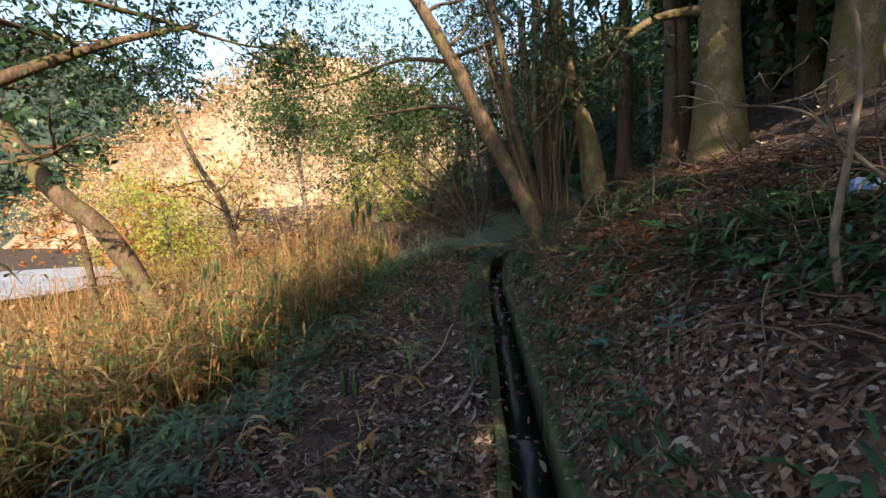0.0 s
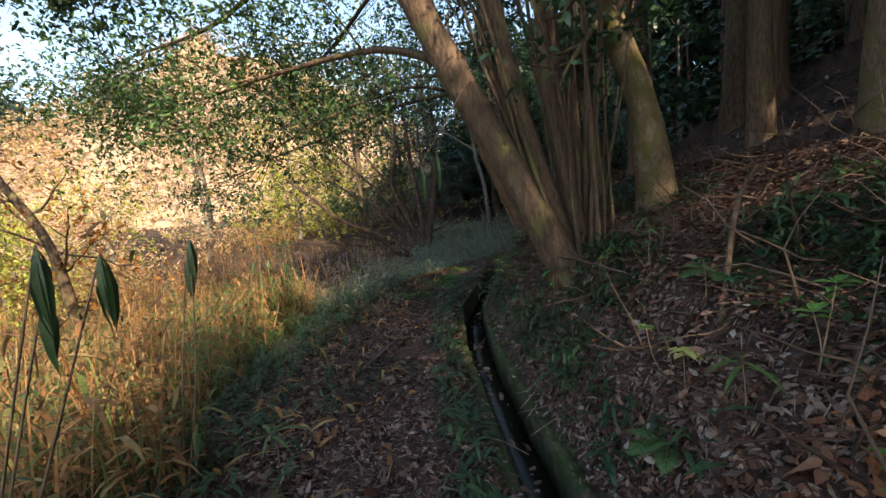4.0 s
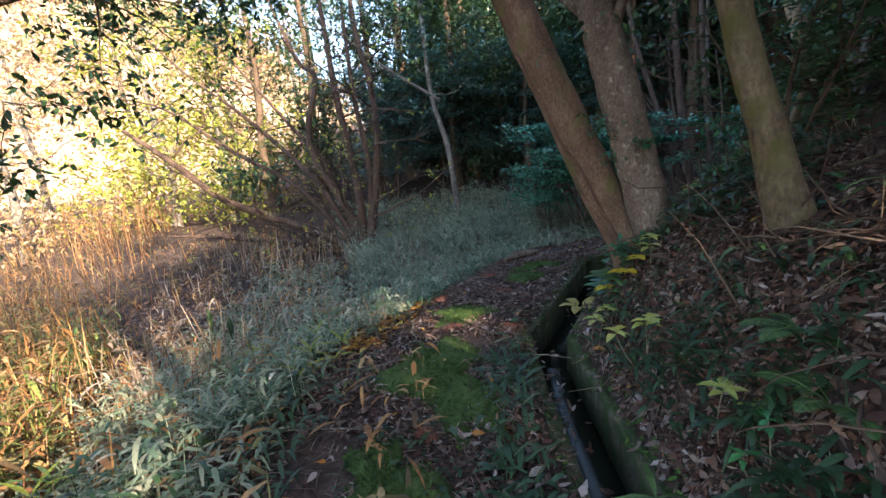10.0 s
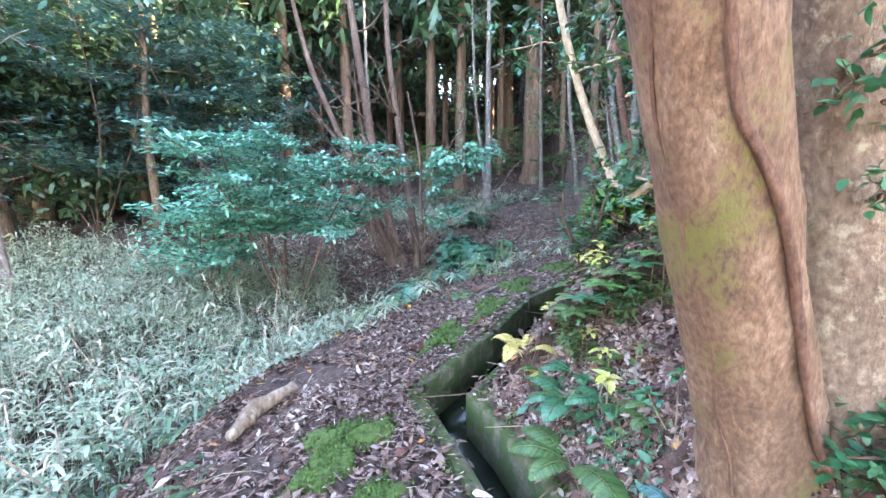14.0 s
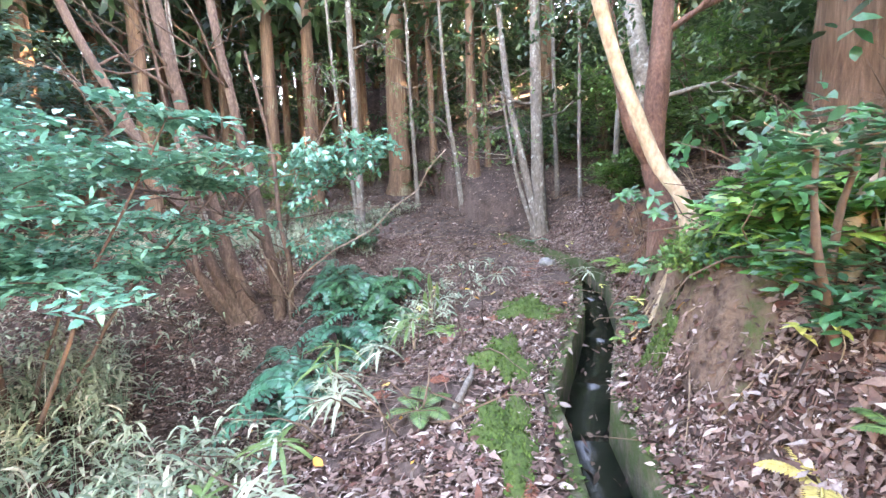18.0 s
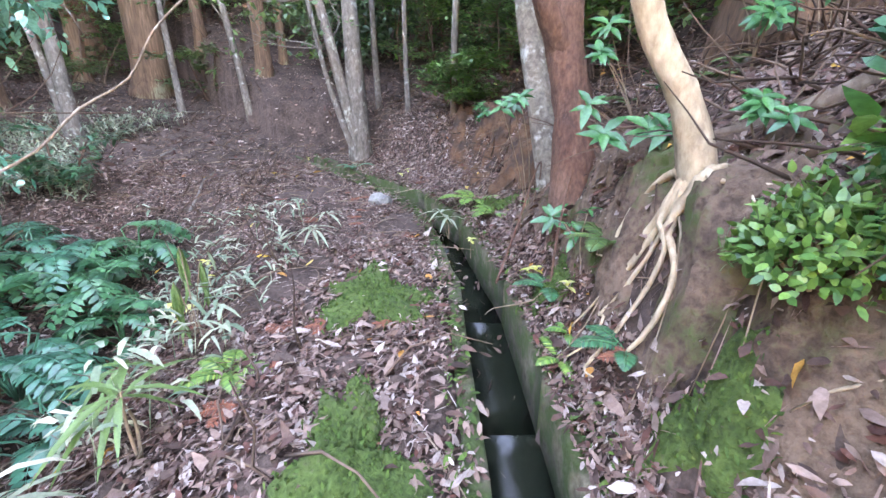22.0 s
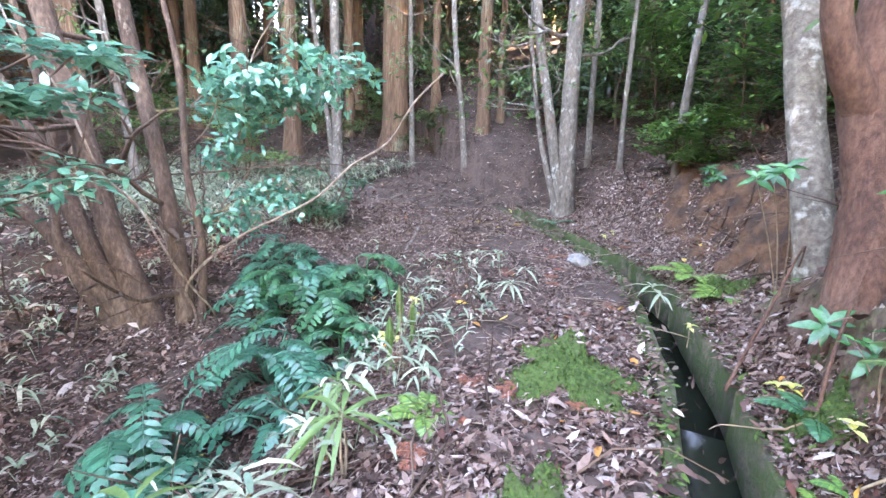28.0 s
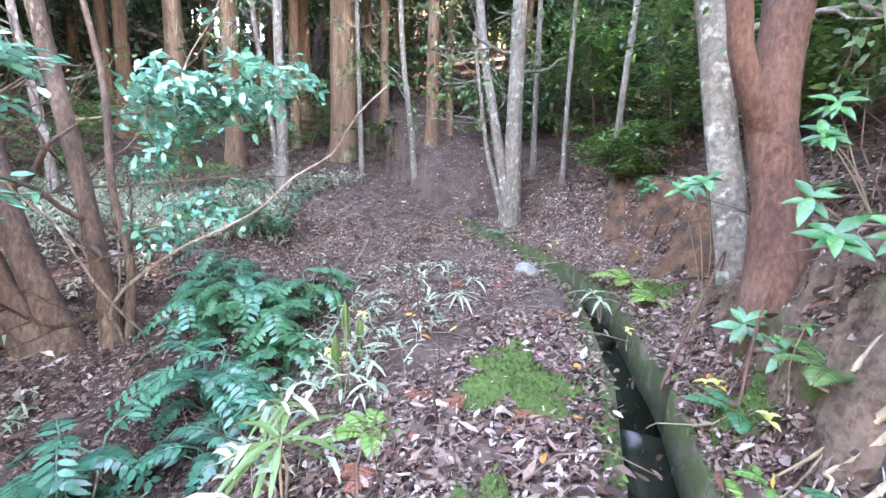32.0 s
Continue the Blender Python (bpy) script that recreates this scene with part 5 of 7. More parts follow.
reed_bed(260, (-3, 1.6, 0.5, 13), lambda s, d, x, y: (d < -0.9) & (d > -2.4), 0.1, 0.35, M["reed"], "dry_grass", "short dry grass at the path's edge", 2)
# oval of orange leaves puts the warm colour of a sun fleck on the bank
litter("orange_litter", "orange-brown dead leaves and cedar needles on the bank, coloured as a sun fleck", 2600, (0.8, 2.6, 2.6, 5.6), lambda s, d, x, y: (d > 0.4) & (np.hypot((x - 1.4) / 0.6, (y - 3.9) / 1.1) < 1), 0.06, M["litter_sun_fleck"], 0.03)

# ---- west: far field, pond and hills ----
pond = Soup()
pa = np.linspace(0, 2 * np.pi, 28, endpoint=False)
pond.add(np.column_stack([-27 + 11 * np.cos(pa) + 0.8 * np.sin(5 * pa), 23 + 6 * np.sin(pa), np.full(28, -1.9)]), np.zeros((0, 3), int))
pond.add(np.array([[-27, 23, -1.9]]), np.zeros((0, 3), int))
pond.f.append(np.stack([np.arange(28), (np.arange(28) + 1) % 28, np.full(28, 28)], 1))
tagged(new("water", pond.mesh("water", M["pond"])), "pale grey still pond beyond the reeds", "water", kind="structure")


def hill(name, label, cx, cy, rx, ry, h, material):
    so = Soup()
    th, rr = np.meshgrid(np.linspace(0, 2 * np.pi, 48, endpoint=False), np.linspace(0, 1, 14), indexing="ij")
    prof = np.cos(rr * np.pi / 2) ** 1.2
    z = -4 + h * prof * (1 + 0.12 * np.sin(3 * th + cx) + 0.06 * np.sin(7 * th)) + 0.8 * rng.normal(size=th.shape) * (rr < 0.95)
    a, b = np.meshgrid(np.arange(48), np.arange(13), indexing="ij")
    so.add(np.stack([cx + rx * rr * np.cos(th), cy + ry * rr * np.sin(th), z], -1).reshape(-1, 3), np.stack([a * 14 + b, a * 14 + b + 1, ((a + 1) % 48) * 14 + b + 1, ((a + 1) % 48) * 14 + b], -1).reshape(-1, 4))
    return tagged(new(name, so.mesh(name, material, True)), label, "hill", kind="structure")


def wood_on(n, cx, cy, rx, ry, h, material, name, label, size=3.0, share=0.17, per=70):
    so = Soup()
    a, r = rng.uniform(0, 2 * np.pi, n), np.sqrt(rng.uniform(0, 0.95, n))
    z = -4 + h * np.cos(r * np.pi / 2) ** 1.2 * (1 + 0.12 * np.sin(3 * a + cx) + 0.06 * np.sin(7 * a))
    c = np.column_stack([cx + rx * r * np.cos(a), cy + ry * r * np.sin(a), z + size * 0.5])
    crown_leaves(so, c, size * 0.42, per, size * share, 0.5, 1.0)
    return tagged(new(name, so.mesh(name, material)), label, "woodland", kind="stuff")


hill("backdrop_hill", "dark wooded hill across the valley", -105, 95, 75, 50, 42, M["leaf_far"])
wood_on(900, -105, 95, 75, 50, 42, M["leaf_far"], "far_woods", "dark green conifer woods on the far hill", 6.0)
hill("backdrop_hill", "sunlit hillside with bare autumn trees", -25, 85, 55, 40, 30, M["leaf_autumn"])
wood_on(850, -25, 85, 55, 40, 30, M["leaf_autumn"], "autumn_woods", "sunlit pinkish-brown autumn woods on the hillside", 4.0, 0.115, 120)
hill("backdrop_hill", "dark wooded slope behind the cedars", 52, 66, 40, 26, 15, M["leaf_far"])
wood_on(420, 52, 66, 40, 26, 15, M["leaf_dark"], "far_woods", "dark evergreen woods behind the cedars", 5.0)
for x, y, h, mt, lab in [(-16, 31, 7, "leaf_lime", "sunlit yellow-green tree beyond the reeds"), (-11, 33, 9, "leaf_autumn", "sunlit pale brown autumn tree beyond the reeds"), (-6, 30, 9, "leaf_autumn", "sunlit pale brown autumn tree beyond the reeds"),
                         (-20, 36, 8, "leaf_orange", "orange autumn tree beyond the reeds"), (-9, 27, 8, "leaf_autumn", "sunlit pale brown autumn tree beyond the reeds"), (-3, 34, 10, "leaf_autumn", "sunlit pale brown autumn tree beyond the reeds"),
                         (-13, 26, 5, "leaf_autumn", "sunlit pale brown autumn tree beyond the reeds"), (-4.5, 27.5, 8, "leaf_lime", "sunlit yellow-green tree beyond the reeds"), (-1, 29, 8, "leaf_autumn", "sunlit pale brown autumn tree beyond the reeds"), (-14, 21, 4.5, "leaf_lime", "sunlit yellow-green tree beyond the reeds"), (-20, 26, 6, "leaf_autumn", "sunlit pale brown autumn tree beyond the reeds"), (-26, 37, 8, "leaf_lime", "sunlit yellow-green tree beyond the reeds"), (-17, 24, 4.5, "leaf_orange", "orange autumn tree beyond the reeds"), (-30, 44, 9, "leaf_autumn", "sunlit pale brown autumn tree beyond the reeds"), (-24, 30, 6, "leaf_lime", "sunlit yellow-green tree beyond the reeds"), (1.5, 31, 11, "leaf_mid", "green broadleaf tree beyond the bend"), (4, 34, 12, "leaf_mid", "green broadleaf tree beyond the bend"), (-2.5, 27.5, 7, "leaf_lime", "sunlit yellow-green tree beyond the reeds"), (0.5, 36, 12, "leaf_autumn", "sunlit pale brown autumn tree beyond the reeds"), (7, 37, 12, "leaf_mid", "green broadleaf tree beyond the bend")]:
    z = G(x, y)
    tree("field_tree", lab, [[(x, y, z, 0.14), (x + 0.1, y, z + h * 0.3, 0.12), (x - 0.1, y, z + h * 0.6, 0.09), (x, y, z + h * 0.9, 0.04)]], M["bark_grey"], 16, h * 0.32, 0.15, M[mt], 0.17, 330, 14, 0.75, "field trees", sides=7, far=True)

# ---- plants and small things ----


def big_leaf(length, width, curl, name, material):
    """One broad leaf along x, with a midrib fold, arched."""
    so = Soup()
    us = np.array([0.0, 0.18, 0.45, 0.75, 1.0])
    ws = np.array([0.02, 0.62, 1.0, 0.66, 0.03]) * width / 2
    rows = []
    for u, w in zip(us, ws):
        z = -curl * u * u * length
        rows += [(u * length, -w, z + w * 0.35), (u * length, 0, z), (u * length, w, z + w * 0.35)]
    f = [(3 * a + b, 3 * a + b + 1, 3 * a + b + 4, 3 * a + b + 3) for a in range(4) for b in range(2)]
    so.add(rows, f)
    return so.mesh(name, material, True)


LEAF = {"glossy": big_leaf(0.16, 0.066, 0.4, "leaf", M["leaf_whorl"]), "blue": big_leaf(0.13, 0.05, 0.25, "leaf", M["leaf_blue"]), "bright": big_leaf(0.09, 0.045, 0.2, "leaf", M["leaf_bright"]),
        "yellow": big_leaf(0.1, 0.055, 0.35, "leaf", M["leaf_yellow"]), "lance": big_leaf(0.26, 0.032, 0.55, "leaf", M["leaf_mid"]), "pale": big_leaf(0.24, 0.03, 0.6, "leaf", M["sasa"]), "dark": big_leaf(0.24, 0.03, 0.35, "leaf", M["leaf_dark"]),
        "tuft": big_leaf(0.25, 0.03, 0.6, "leaf", M["leaf_mid"]),
        "brown": big_leaf(0.085, 0.045, 0.3, "leaf", M["litter"]), "round": big_leaf(0.085, 0.075, 0.2, "leaf", M["leaf_gold"]), "gold": big_leaf(0.1, 0.05, 0.3, "leaf", M["litter_gold"]), "straw": big_leaf(0.24, 0.03, 0.5, "leaf", M["leaf_lime"])}


def aim(p, way, up=(0, 0, 1), s=1.0):
    x = Vector(way).normalized()
    y = Vector(up).cross(x)
    y = y.normalized() if y.length > 1e-4 else Vector((0, 1, 0))
    z = x.cross(y)
    m = Matrix((x, y, z)).transposed().to_4x4()
    return Matrix.Translation(p) @ m @ Matrix.Scale(s, 4)


def sprig(name, label, at, heads, kind, count, size=1.0, tall=0.3, stem=0.008, category="plant", lift=0.35, group="", down=False, face=None):
    """Stems from one foot, each ending in a whorl of leaves."""
    t = thing(name, label, category, group, at)
    for h in heads:
        h = np.array(h, float)
        so = Soup()
        tube(so, [(0, 0, -0.04), h * 0.5 + rng.normal(size=3) * 0.02, h], [stem, stem * 0.8, stem * 0.5], 5, 0.05, 3)
        part("stem", so.mesh("stem", M["twig"], True), t)
        for k in range(count):
            a = k * 2.4 + rng.uniform(-0.3, 0.3)
            up = rng.uniform(-0.25, 0.25) + lift
            w = (math.cos(a), math.sin(a), up) if not down else (0.35 * math.cos(a), 0.35 * math.sin(a), -1)
            if face:  # whorl turned towards the open path
                n_ = (Vector(face) + Vector(rng.normal(size=3) * 0.12)).normalized()
                e1 = Vector((0, 0, 1)).cross(n_).normalized()
                w = e1 * math.cos(a) + n_.cross(e1) * math.sin(a) + n_ * rng.uniform(0.1, 0.5)
            ob = new("leaf", LEAF[kind])
            ob.parent = t
            ob.matrix_basis = aim(h - np.array([0, 0, 0.02 * (k // 4)]), w, face or (0, 0, 1), s=size * rng.uniform(0.75, 1.2))
    return t


def crowd(heads, n=3, r=0.07):
    """Each head split into a few close ones."""
    return [tuple(np.array(h) + rng.normal(size=3) * [r, r, r * 0.6]) for h in heads for _ in range(n)]


def fern(name, label, at, n, length, material, rise=0.7, group="ferns", wide=0.24, lean=None, rows=0):
    """Arching fronds with rows of narrow leaflets; each frond is a part."""
    t = thing(name, label, "fern", group, at)
    for k in range(n):
        a = k * 6.283 / n + rng.uniform(-0.35, 0.35) if lean is None else lean + rng.uniform(-0.9, 0.9)
        ln = length * rng.uniform(0.75, 1.15)
        u = np.linspace(0, 1, 9)
        rad = ln * (0.95 * u - 0.1 * u ** 2)
        z = ln * rise * (u - 0.85 * u ** 2)
        line = np.column_stack([rad * math.cos(a), rad * math.sin(a), z])
        so = Soup()
        tube(so, line, np.linspace(0.005, 0.002, 9), 4, 0, 1)
        m = rows or max(14, int(ln / 0.015))
        uu = np.linspace(0.16, 0.98, m)
        p = np.column_stack([np.interp(uu, u, line[:, q]) for q in range(3)])
        fw = unit(np.gradient(p, axis=0))
        sd = unit(np.cross(fw, [0, 0, 1.0]))
        wl = ln * wide * np.sin(np.pi * (0.12 + 0.86 * uu)) ** 0.8
        for sg in (-1, 1):
            leaves(so, p, sd * sg + fw * 0.45 + [0, 0, -0.08], np.cross(sd, fw), wl, np.maximum(0.012, ln * 0.036), fold=0.05, droop=0.1)
        tagged(part("frond", so.mesh("frond", material), t), kind="stuff" if rows else "")
    return t


def pinnate_bush(name, label, at, n, length, material, leaf=0.085, group="gully bushes"):
    """Shrub of long feathered leaves, each with paired leathery leaflets."""
    t = thing(name, label, "bush", group, at)
    for k in range(n):
        a = rng.uniform(0, 6.283)
        base = np.array([rng.normal() * 0.1, rng.normal() * 0.1, rng.uniform(0.0, 0.6) * length * 1.6])
        ln = length * rng.uniform(0.7, 1.2)
        u = np.linspace(0, 1, 7)
        line = base + np.column_stack([ln * u * math.cos(a), ln * u * math.sin(a), ln * (0.75 * u - 0.95 * u ** 2)])
        so = Soup()
        tube(so, np.vstack([[0, 0, -0.05], line]), np.linspace(0.008, 0.002, 8), 4, 0, 1)
        m = 9
        uu = np.linspace(0.22, 1.0, m)
        p = np.column_stack([np.interp(uu, u, line[:, q]) for q in range(3)])
        fw = unit(np.gradient(p, axis=0))
        sd = unit(np.cross(fw, [0, 0, 1.0]))
        for sg in (-1, 1):
            leaves(so, p, sd * sg + fw * 0.5, np.cross(sd, fw), leaf * rng.uniform(0.9, 1.3, m) * (1.1 - 0.35 * uu), leaf * 0.4, fold=0.12, droop=0.25)
        part("feather_leaf", so.mesh("feather_leaf", material), t)
    return t


def moss(label, at, rx, ry, n=900):
    """A low cushion of moss following the ground, furred with short tips."""
    t = thing("moss_patch", label, "moss", "moss patches", (at[0], at[1], G(*at)))
    z0 = G(*at)
    so = Soup()
    th, rr = np.meshgrid(np.linspace(0, 2 * np.pi, 36, endpoint=False), np.linspace(0, 1, 10), indexing="ij")
    ed = 1 + 0.26 * np.sin(3 * th + at[0] * 5) + 0.2 * np.sin(5 * th + at[1] * 3) + 0.14 * np.sin(9 * th)
    x, y = at[0] + rx * rr * ed * np.cos(th), at[1] + ry * rr * ed * np.sin(th)
    z = height(x, y) + 0.04 * (1 - rr ** 2) - 0.05 * (rr > 0.97) + 0.028 + 0.007 * rng.normal(size=th.shape)
    a, b = np.meshgrid(np.arange(36), np.arange(9), indexing="ij")
    so.add(np.stack([x - at[0], y - at[1], z - z0], -1).reshape(-1, 3), np.stack([a * 10 + b, a * 10 + b + 1, ((a + 1) % 36) * 10 + b + 1, ((a + 1) % 36) * 10 + b], -1).reshape(-1, 4))
    part("cushion", so.mesh("cushion", M["moss_bed"], True), t)
    ts_ = Soup()
    a, r = rng.uniform(0, 2 * np.pi, n), np.sqrt(rng.uniform(0, 1.0, n))
    e = 1 + 0.26 * np.sin(3 * a + at[0] * 5) + 0.2 * np.sin(5 * a + at[1] * 3) + 0.14 * np.sin(9 * a)
    x, y = at[0] + rx * r * e * np.cos(a), at[1] + ry * r * e * np.sin(a)
    p = np.column_stack([x - at[0], y - at[1], height(x, y) + 0.04 * (1 - r ** 2) + 0.024 - z0])
    leaves(ts_, p, rng.normal(size=(n, 3)) * 0.5 + [0, 0, 0.8], randdir(n, 0.2), rng.uniform(0.015, 0.035, n), 0.012)
    tagged(part("moss_fur", ts_.mesh("moss_fur", M["moss"]), t), kind="stuff")
    return t


def rock(name, label, at, r, seed, material=None):
    bm = bmesh.new()
    bmesh.ops.create_icosphere(bm, subdivisions=3, radius=1)
    for v in bm.verts:
        q = v.co * 1.3 + Vector((seed, seed * 2, 0))
        v.co *= 1 + 0.35 * noise.noise(q) + 0.1 * noise.noise(q * 3.1)
        v.co = Vector((v.co.x * r[0], v.co.y * r[1], v.co.z * r[2]))
    me = bpy.data.meshes.new(name)
    bm.to_mesh(me)
    bm.free()
    me.materials.append(material or M["rock"])
    ob = new(name, me)
    ob.location = (at[0], at[1], G(*at[:2]) + r[2] * 0.3)
    ob.rotation_euler = (0, 0, seed)
    return tagged(ob, label, "rock")


def branch_on_ground(label, a, b, r, material, name="fallen_branch", lift=0.02, arch=0.0):
    so = Soup()
    a, b = np.array(a, float), np.array(b, float)
    pts = []
    for u in np.linspace(0, 1, 7):
        x, y = a[:2] * (1 - u) + b[:2] * u + 0.05 * np.array([math.sin(5 * u + a[0]), math.cos(4 * u + a[1])])
        pts.append((x, y, G(x, y) + lift + r * 0.7 + arch * math.sin(u * math.pi) + rng.normal() * 0.01))
    tube(so, pts, np.linspace(r, r * 0.4, 7), 7, 0.08, 3)
    return tagged(new(name, so.mesh(name, material, True)), label, "branch")


def layered_shrub(name, label, at, h, r, stems, tiers, per, material, leaf=0.1, category="shrub", low=2, far=False):
    """Evergreen shrub: bare stems, then flat tiers of leaf whorls at the ends of its twigs."""
    t = thing(name, label, category, "", at)
    heads = []
    work = Soup()
    for k in range(stems):
        so = Soup()
        a = k * 6.283 / stems + rng.uniform(-0.4, 0.4)
        b = limb_walk((0.05 * math.cos(a), 0.05 * math.sin(a), -0.08), (0.45 * math.cos(a), 0.45 * math.sin(a), 1), h * rng.uniform(0.8, 1.05), 7, 0.12, 0.05)
        tube(so, b, np.linspace(0.022, 0.007, 8), 6, 0.05, 2)
        part("stem", so.mesh("stem", M["twig_dark"], True), t)
        for q in range(tiers):
            c0 = b[rng.integers(low, 8)]
            aa = rng.uniform(0, 6.283)
            out = r * rng.uniform(0.4, 1.0) * (1.15 - 0.6 * c0[2] / h)
            tw = limb_walk(c0, (math.cos(aa), math.sin(aa), 0.1), out, 4, 0.12, 0.03)
            so = work if far else Soup()
            tube(so, tw, np.linspace(0.009, 0.003, 5), 4, 0, 1)
            if not far:
                part("twig", so.mesh("twig", M["twig_dark"], True), t)
            heads.extend(tw[1:])
        heads.append(b[-1])
    if far:
        tagged(part("twigwork", work.mesh("twigwork", M["twig_dark"], True), t), kind="stuff")
    hd = np.array(heads)
    hd = np.repeat(hd, per, axis=0)
    n = len(hd)
    p = hd + rng.normal(size=(n, 3)) * np.array([r * 0.09, r * 0.09, 0.03])
    w = randdir(n, 0.25)
    ls = Soup()
    leaves(ls, p, w + [0, 0, 0.12], rng.normal(size=(n, 3)) * 0.25 + [0, 0, 1], leaf * rng.uniform(0.7, 1.25, n), leaf * 0.4, fold=0.15, droop=0.2)
    part("foliage", ls.mesh("foliage", material), t)
    return t


# evergreen shrub in the hollow and its neighbours
layered_shrub("evergreen_shrub", "large bluish-green evergreen shrub with tiered branches in bamboo grass", (7.0, 18.3, G(7.0, 18.3)), 3.2, 1.2, 9, 15, 26, M["leaf_teal"], 0.12, low=4)
layered_shrub("evergreen_shrub", "spreading bluish-green evergreen shrub in bamboo grass", (6.4, 19.4, G(6.4, 19.4)), 2.0, 1.2, 6, 11, 18, M["leaf_teal"], 0.12, low=4)
for x, y, h in [(7.6, 24.6, 5.0), (9.6, 23.2, 4.2), (11.2, 24.4, 5.0), (5.6, 25.6, 4.6), (3.4, 25.0, 3.2), (13.5, 24.5, 4.5)]:
    layered_shrub("understorey_tree", "dark bluish evergreen under the wood's edge", (x, y, G(x, y)), h * 1.35, 2.4, 5, 16, 16, M["leaf_blue"], 0.18, "tree", far=True)
# leafy spray hanging across the bare trunks
layered_shrub("leafy_spray", "low green evergreen sapling beside the clearing", (11.6, 16.4, G(11.6, 16.4)), 0.8, 0.5, 3, 4, 12, M["leaf_glossy"], 0.11, "sapling")

# gully bushes
for x, y, n, ln, mt in [(8.95, 16.1, 24, 0.5, "leaf_feather"), (8.15, 16.45, 22, 0.5, "leaf_feather"), (9.5, 15.75, 20, 0.45, "leaf_glossy"), (8.5, 15.85, 13, 0.42, "leaf_feather"), (10.15, 15.55, 26, 0.36, "leaf_glossy"), (7.6, 16.3, 9, 0.48, "leaf_feather"), (9.9, 16.2, 12, 0.45, "leaf_glossy"), (7.0, 15.95, 8, 0.42, "leaf_feather"), (9.2, 15.55, 9, 0.36, "leaf_glossy")]:
    pinnate_bush("feather_bush", "dark green bush of feathered leathery leaves in the gully", (x, y, G(x, y)), n, ln, M[mt], 0.105)
# dangling bamboo leaves on the path's edge
sprig("bamboo_tuft", "drooping pale green bamboo leaves at the path's edge", (8.35, 14.95, G(8.35, 14.95)), [(0.02, 0.0, 0.6), (0.1, -0.08, 0.48), (-0.06, 0.05, 0.42)], "lance", 7, 1.15, down=True, stem=0.005)
sprig("bamboo_tuft", "drooping green bamboo leaves at the path's edge", (7.3, 15.05, G(7.3, 15.05)), [(0.0, 0.0, 0.3), (0.1, 0.05, 0.22)], "tuft", 7, 1.0, lift=0.15)
sprig("bamboo_tuft", "drooping green bamboo leaves at the path's edge", (6.9, 15.6, G(6.9, 15.6)), [(0.0, 0.0, 0.4), (-0.12, 0.05, 0.3)], "tuft", 7, 1.1, lift=0.1)
# arching bamboo canes with hanging leaves over the reeds
for x, y, z, hd in [(-1.9, 5.6, 0.0, [(0.8, -0.3, 1.67 - G(-1.9, 5.6)), (0.95, -0.25, 1.62 - G(-1.9, 5.6)), (0.72, -0.2, 1.5 - G(-1.9, 5.6))]), (-3.6, 5.6, 0.7, [(0.3, 0.3, 0.9), (0.1, 0.3, 0.8)]), (-1.5, 6.6, 0.8, [(0.3, 0.0, 0.95), (0.2, 0.15, 0.8)]), (-2.6, 11.6, 0.9, [(0.5, 0.1, 0.7), (0.7, 0.3, 0.6), (0.2, 0.2, 0.7)]), (-0.9, 14.2, 0.3, [(0.1, 0.1, 0.6), (0.3, 0.0, 0.5)])]:
    zz = G(x, y)
    sprig("bamboo_cane", "thin arching bamboo cane with hanging dark leaves", (x, y, zz), [(h[0], h[1], h[2] + z) for h in hd], "dark", 6, 1.0, lift=0, down=True, stem=0.007)
for x, y, z in [(-0.5, 5.3, 0.42), (-0.1, 5.2, 0.4), (-0.62, 5.5, 0.3), (-2.6, 5.0, 0.5), (-2.9, 5.6, 0.6), (-0.9, 3.2, 0.3), (0.15, 3.4, 0.2)]:
    sprig("bamboo_shoot", "low bamboo shoot with hanging dark green blades", (x, y, G(x, y)), [(0.02, 0.0, z), (0.1, 0.04, z * 0.85)], "dark", 5, 1.15, lift=0, down=True, stem=0.004)
sprig("hanging_bamboo", "thin bamboo shoot hanging from the leaning trunk", (0.9, 7.75, 2.75), [(-0.58, -0.95, -0.8), (-0.45, -0.85, -0.72)], "dark", 5, 1.0, lift=0, down=True, stem=0.003)

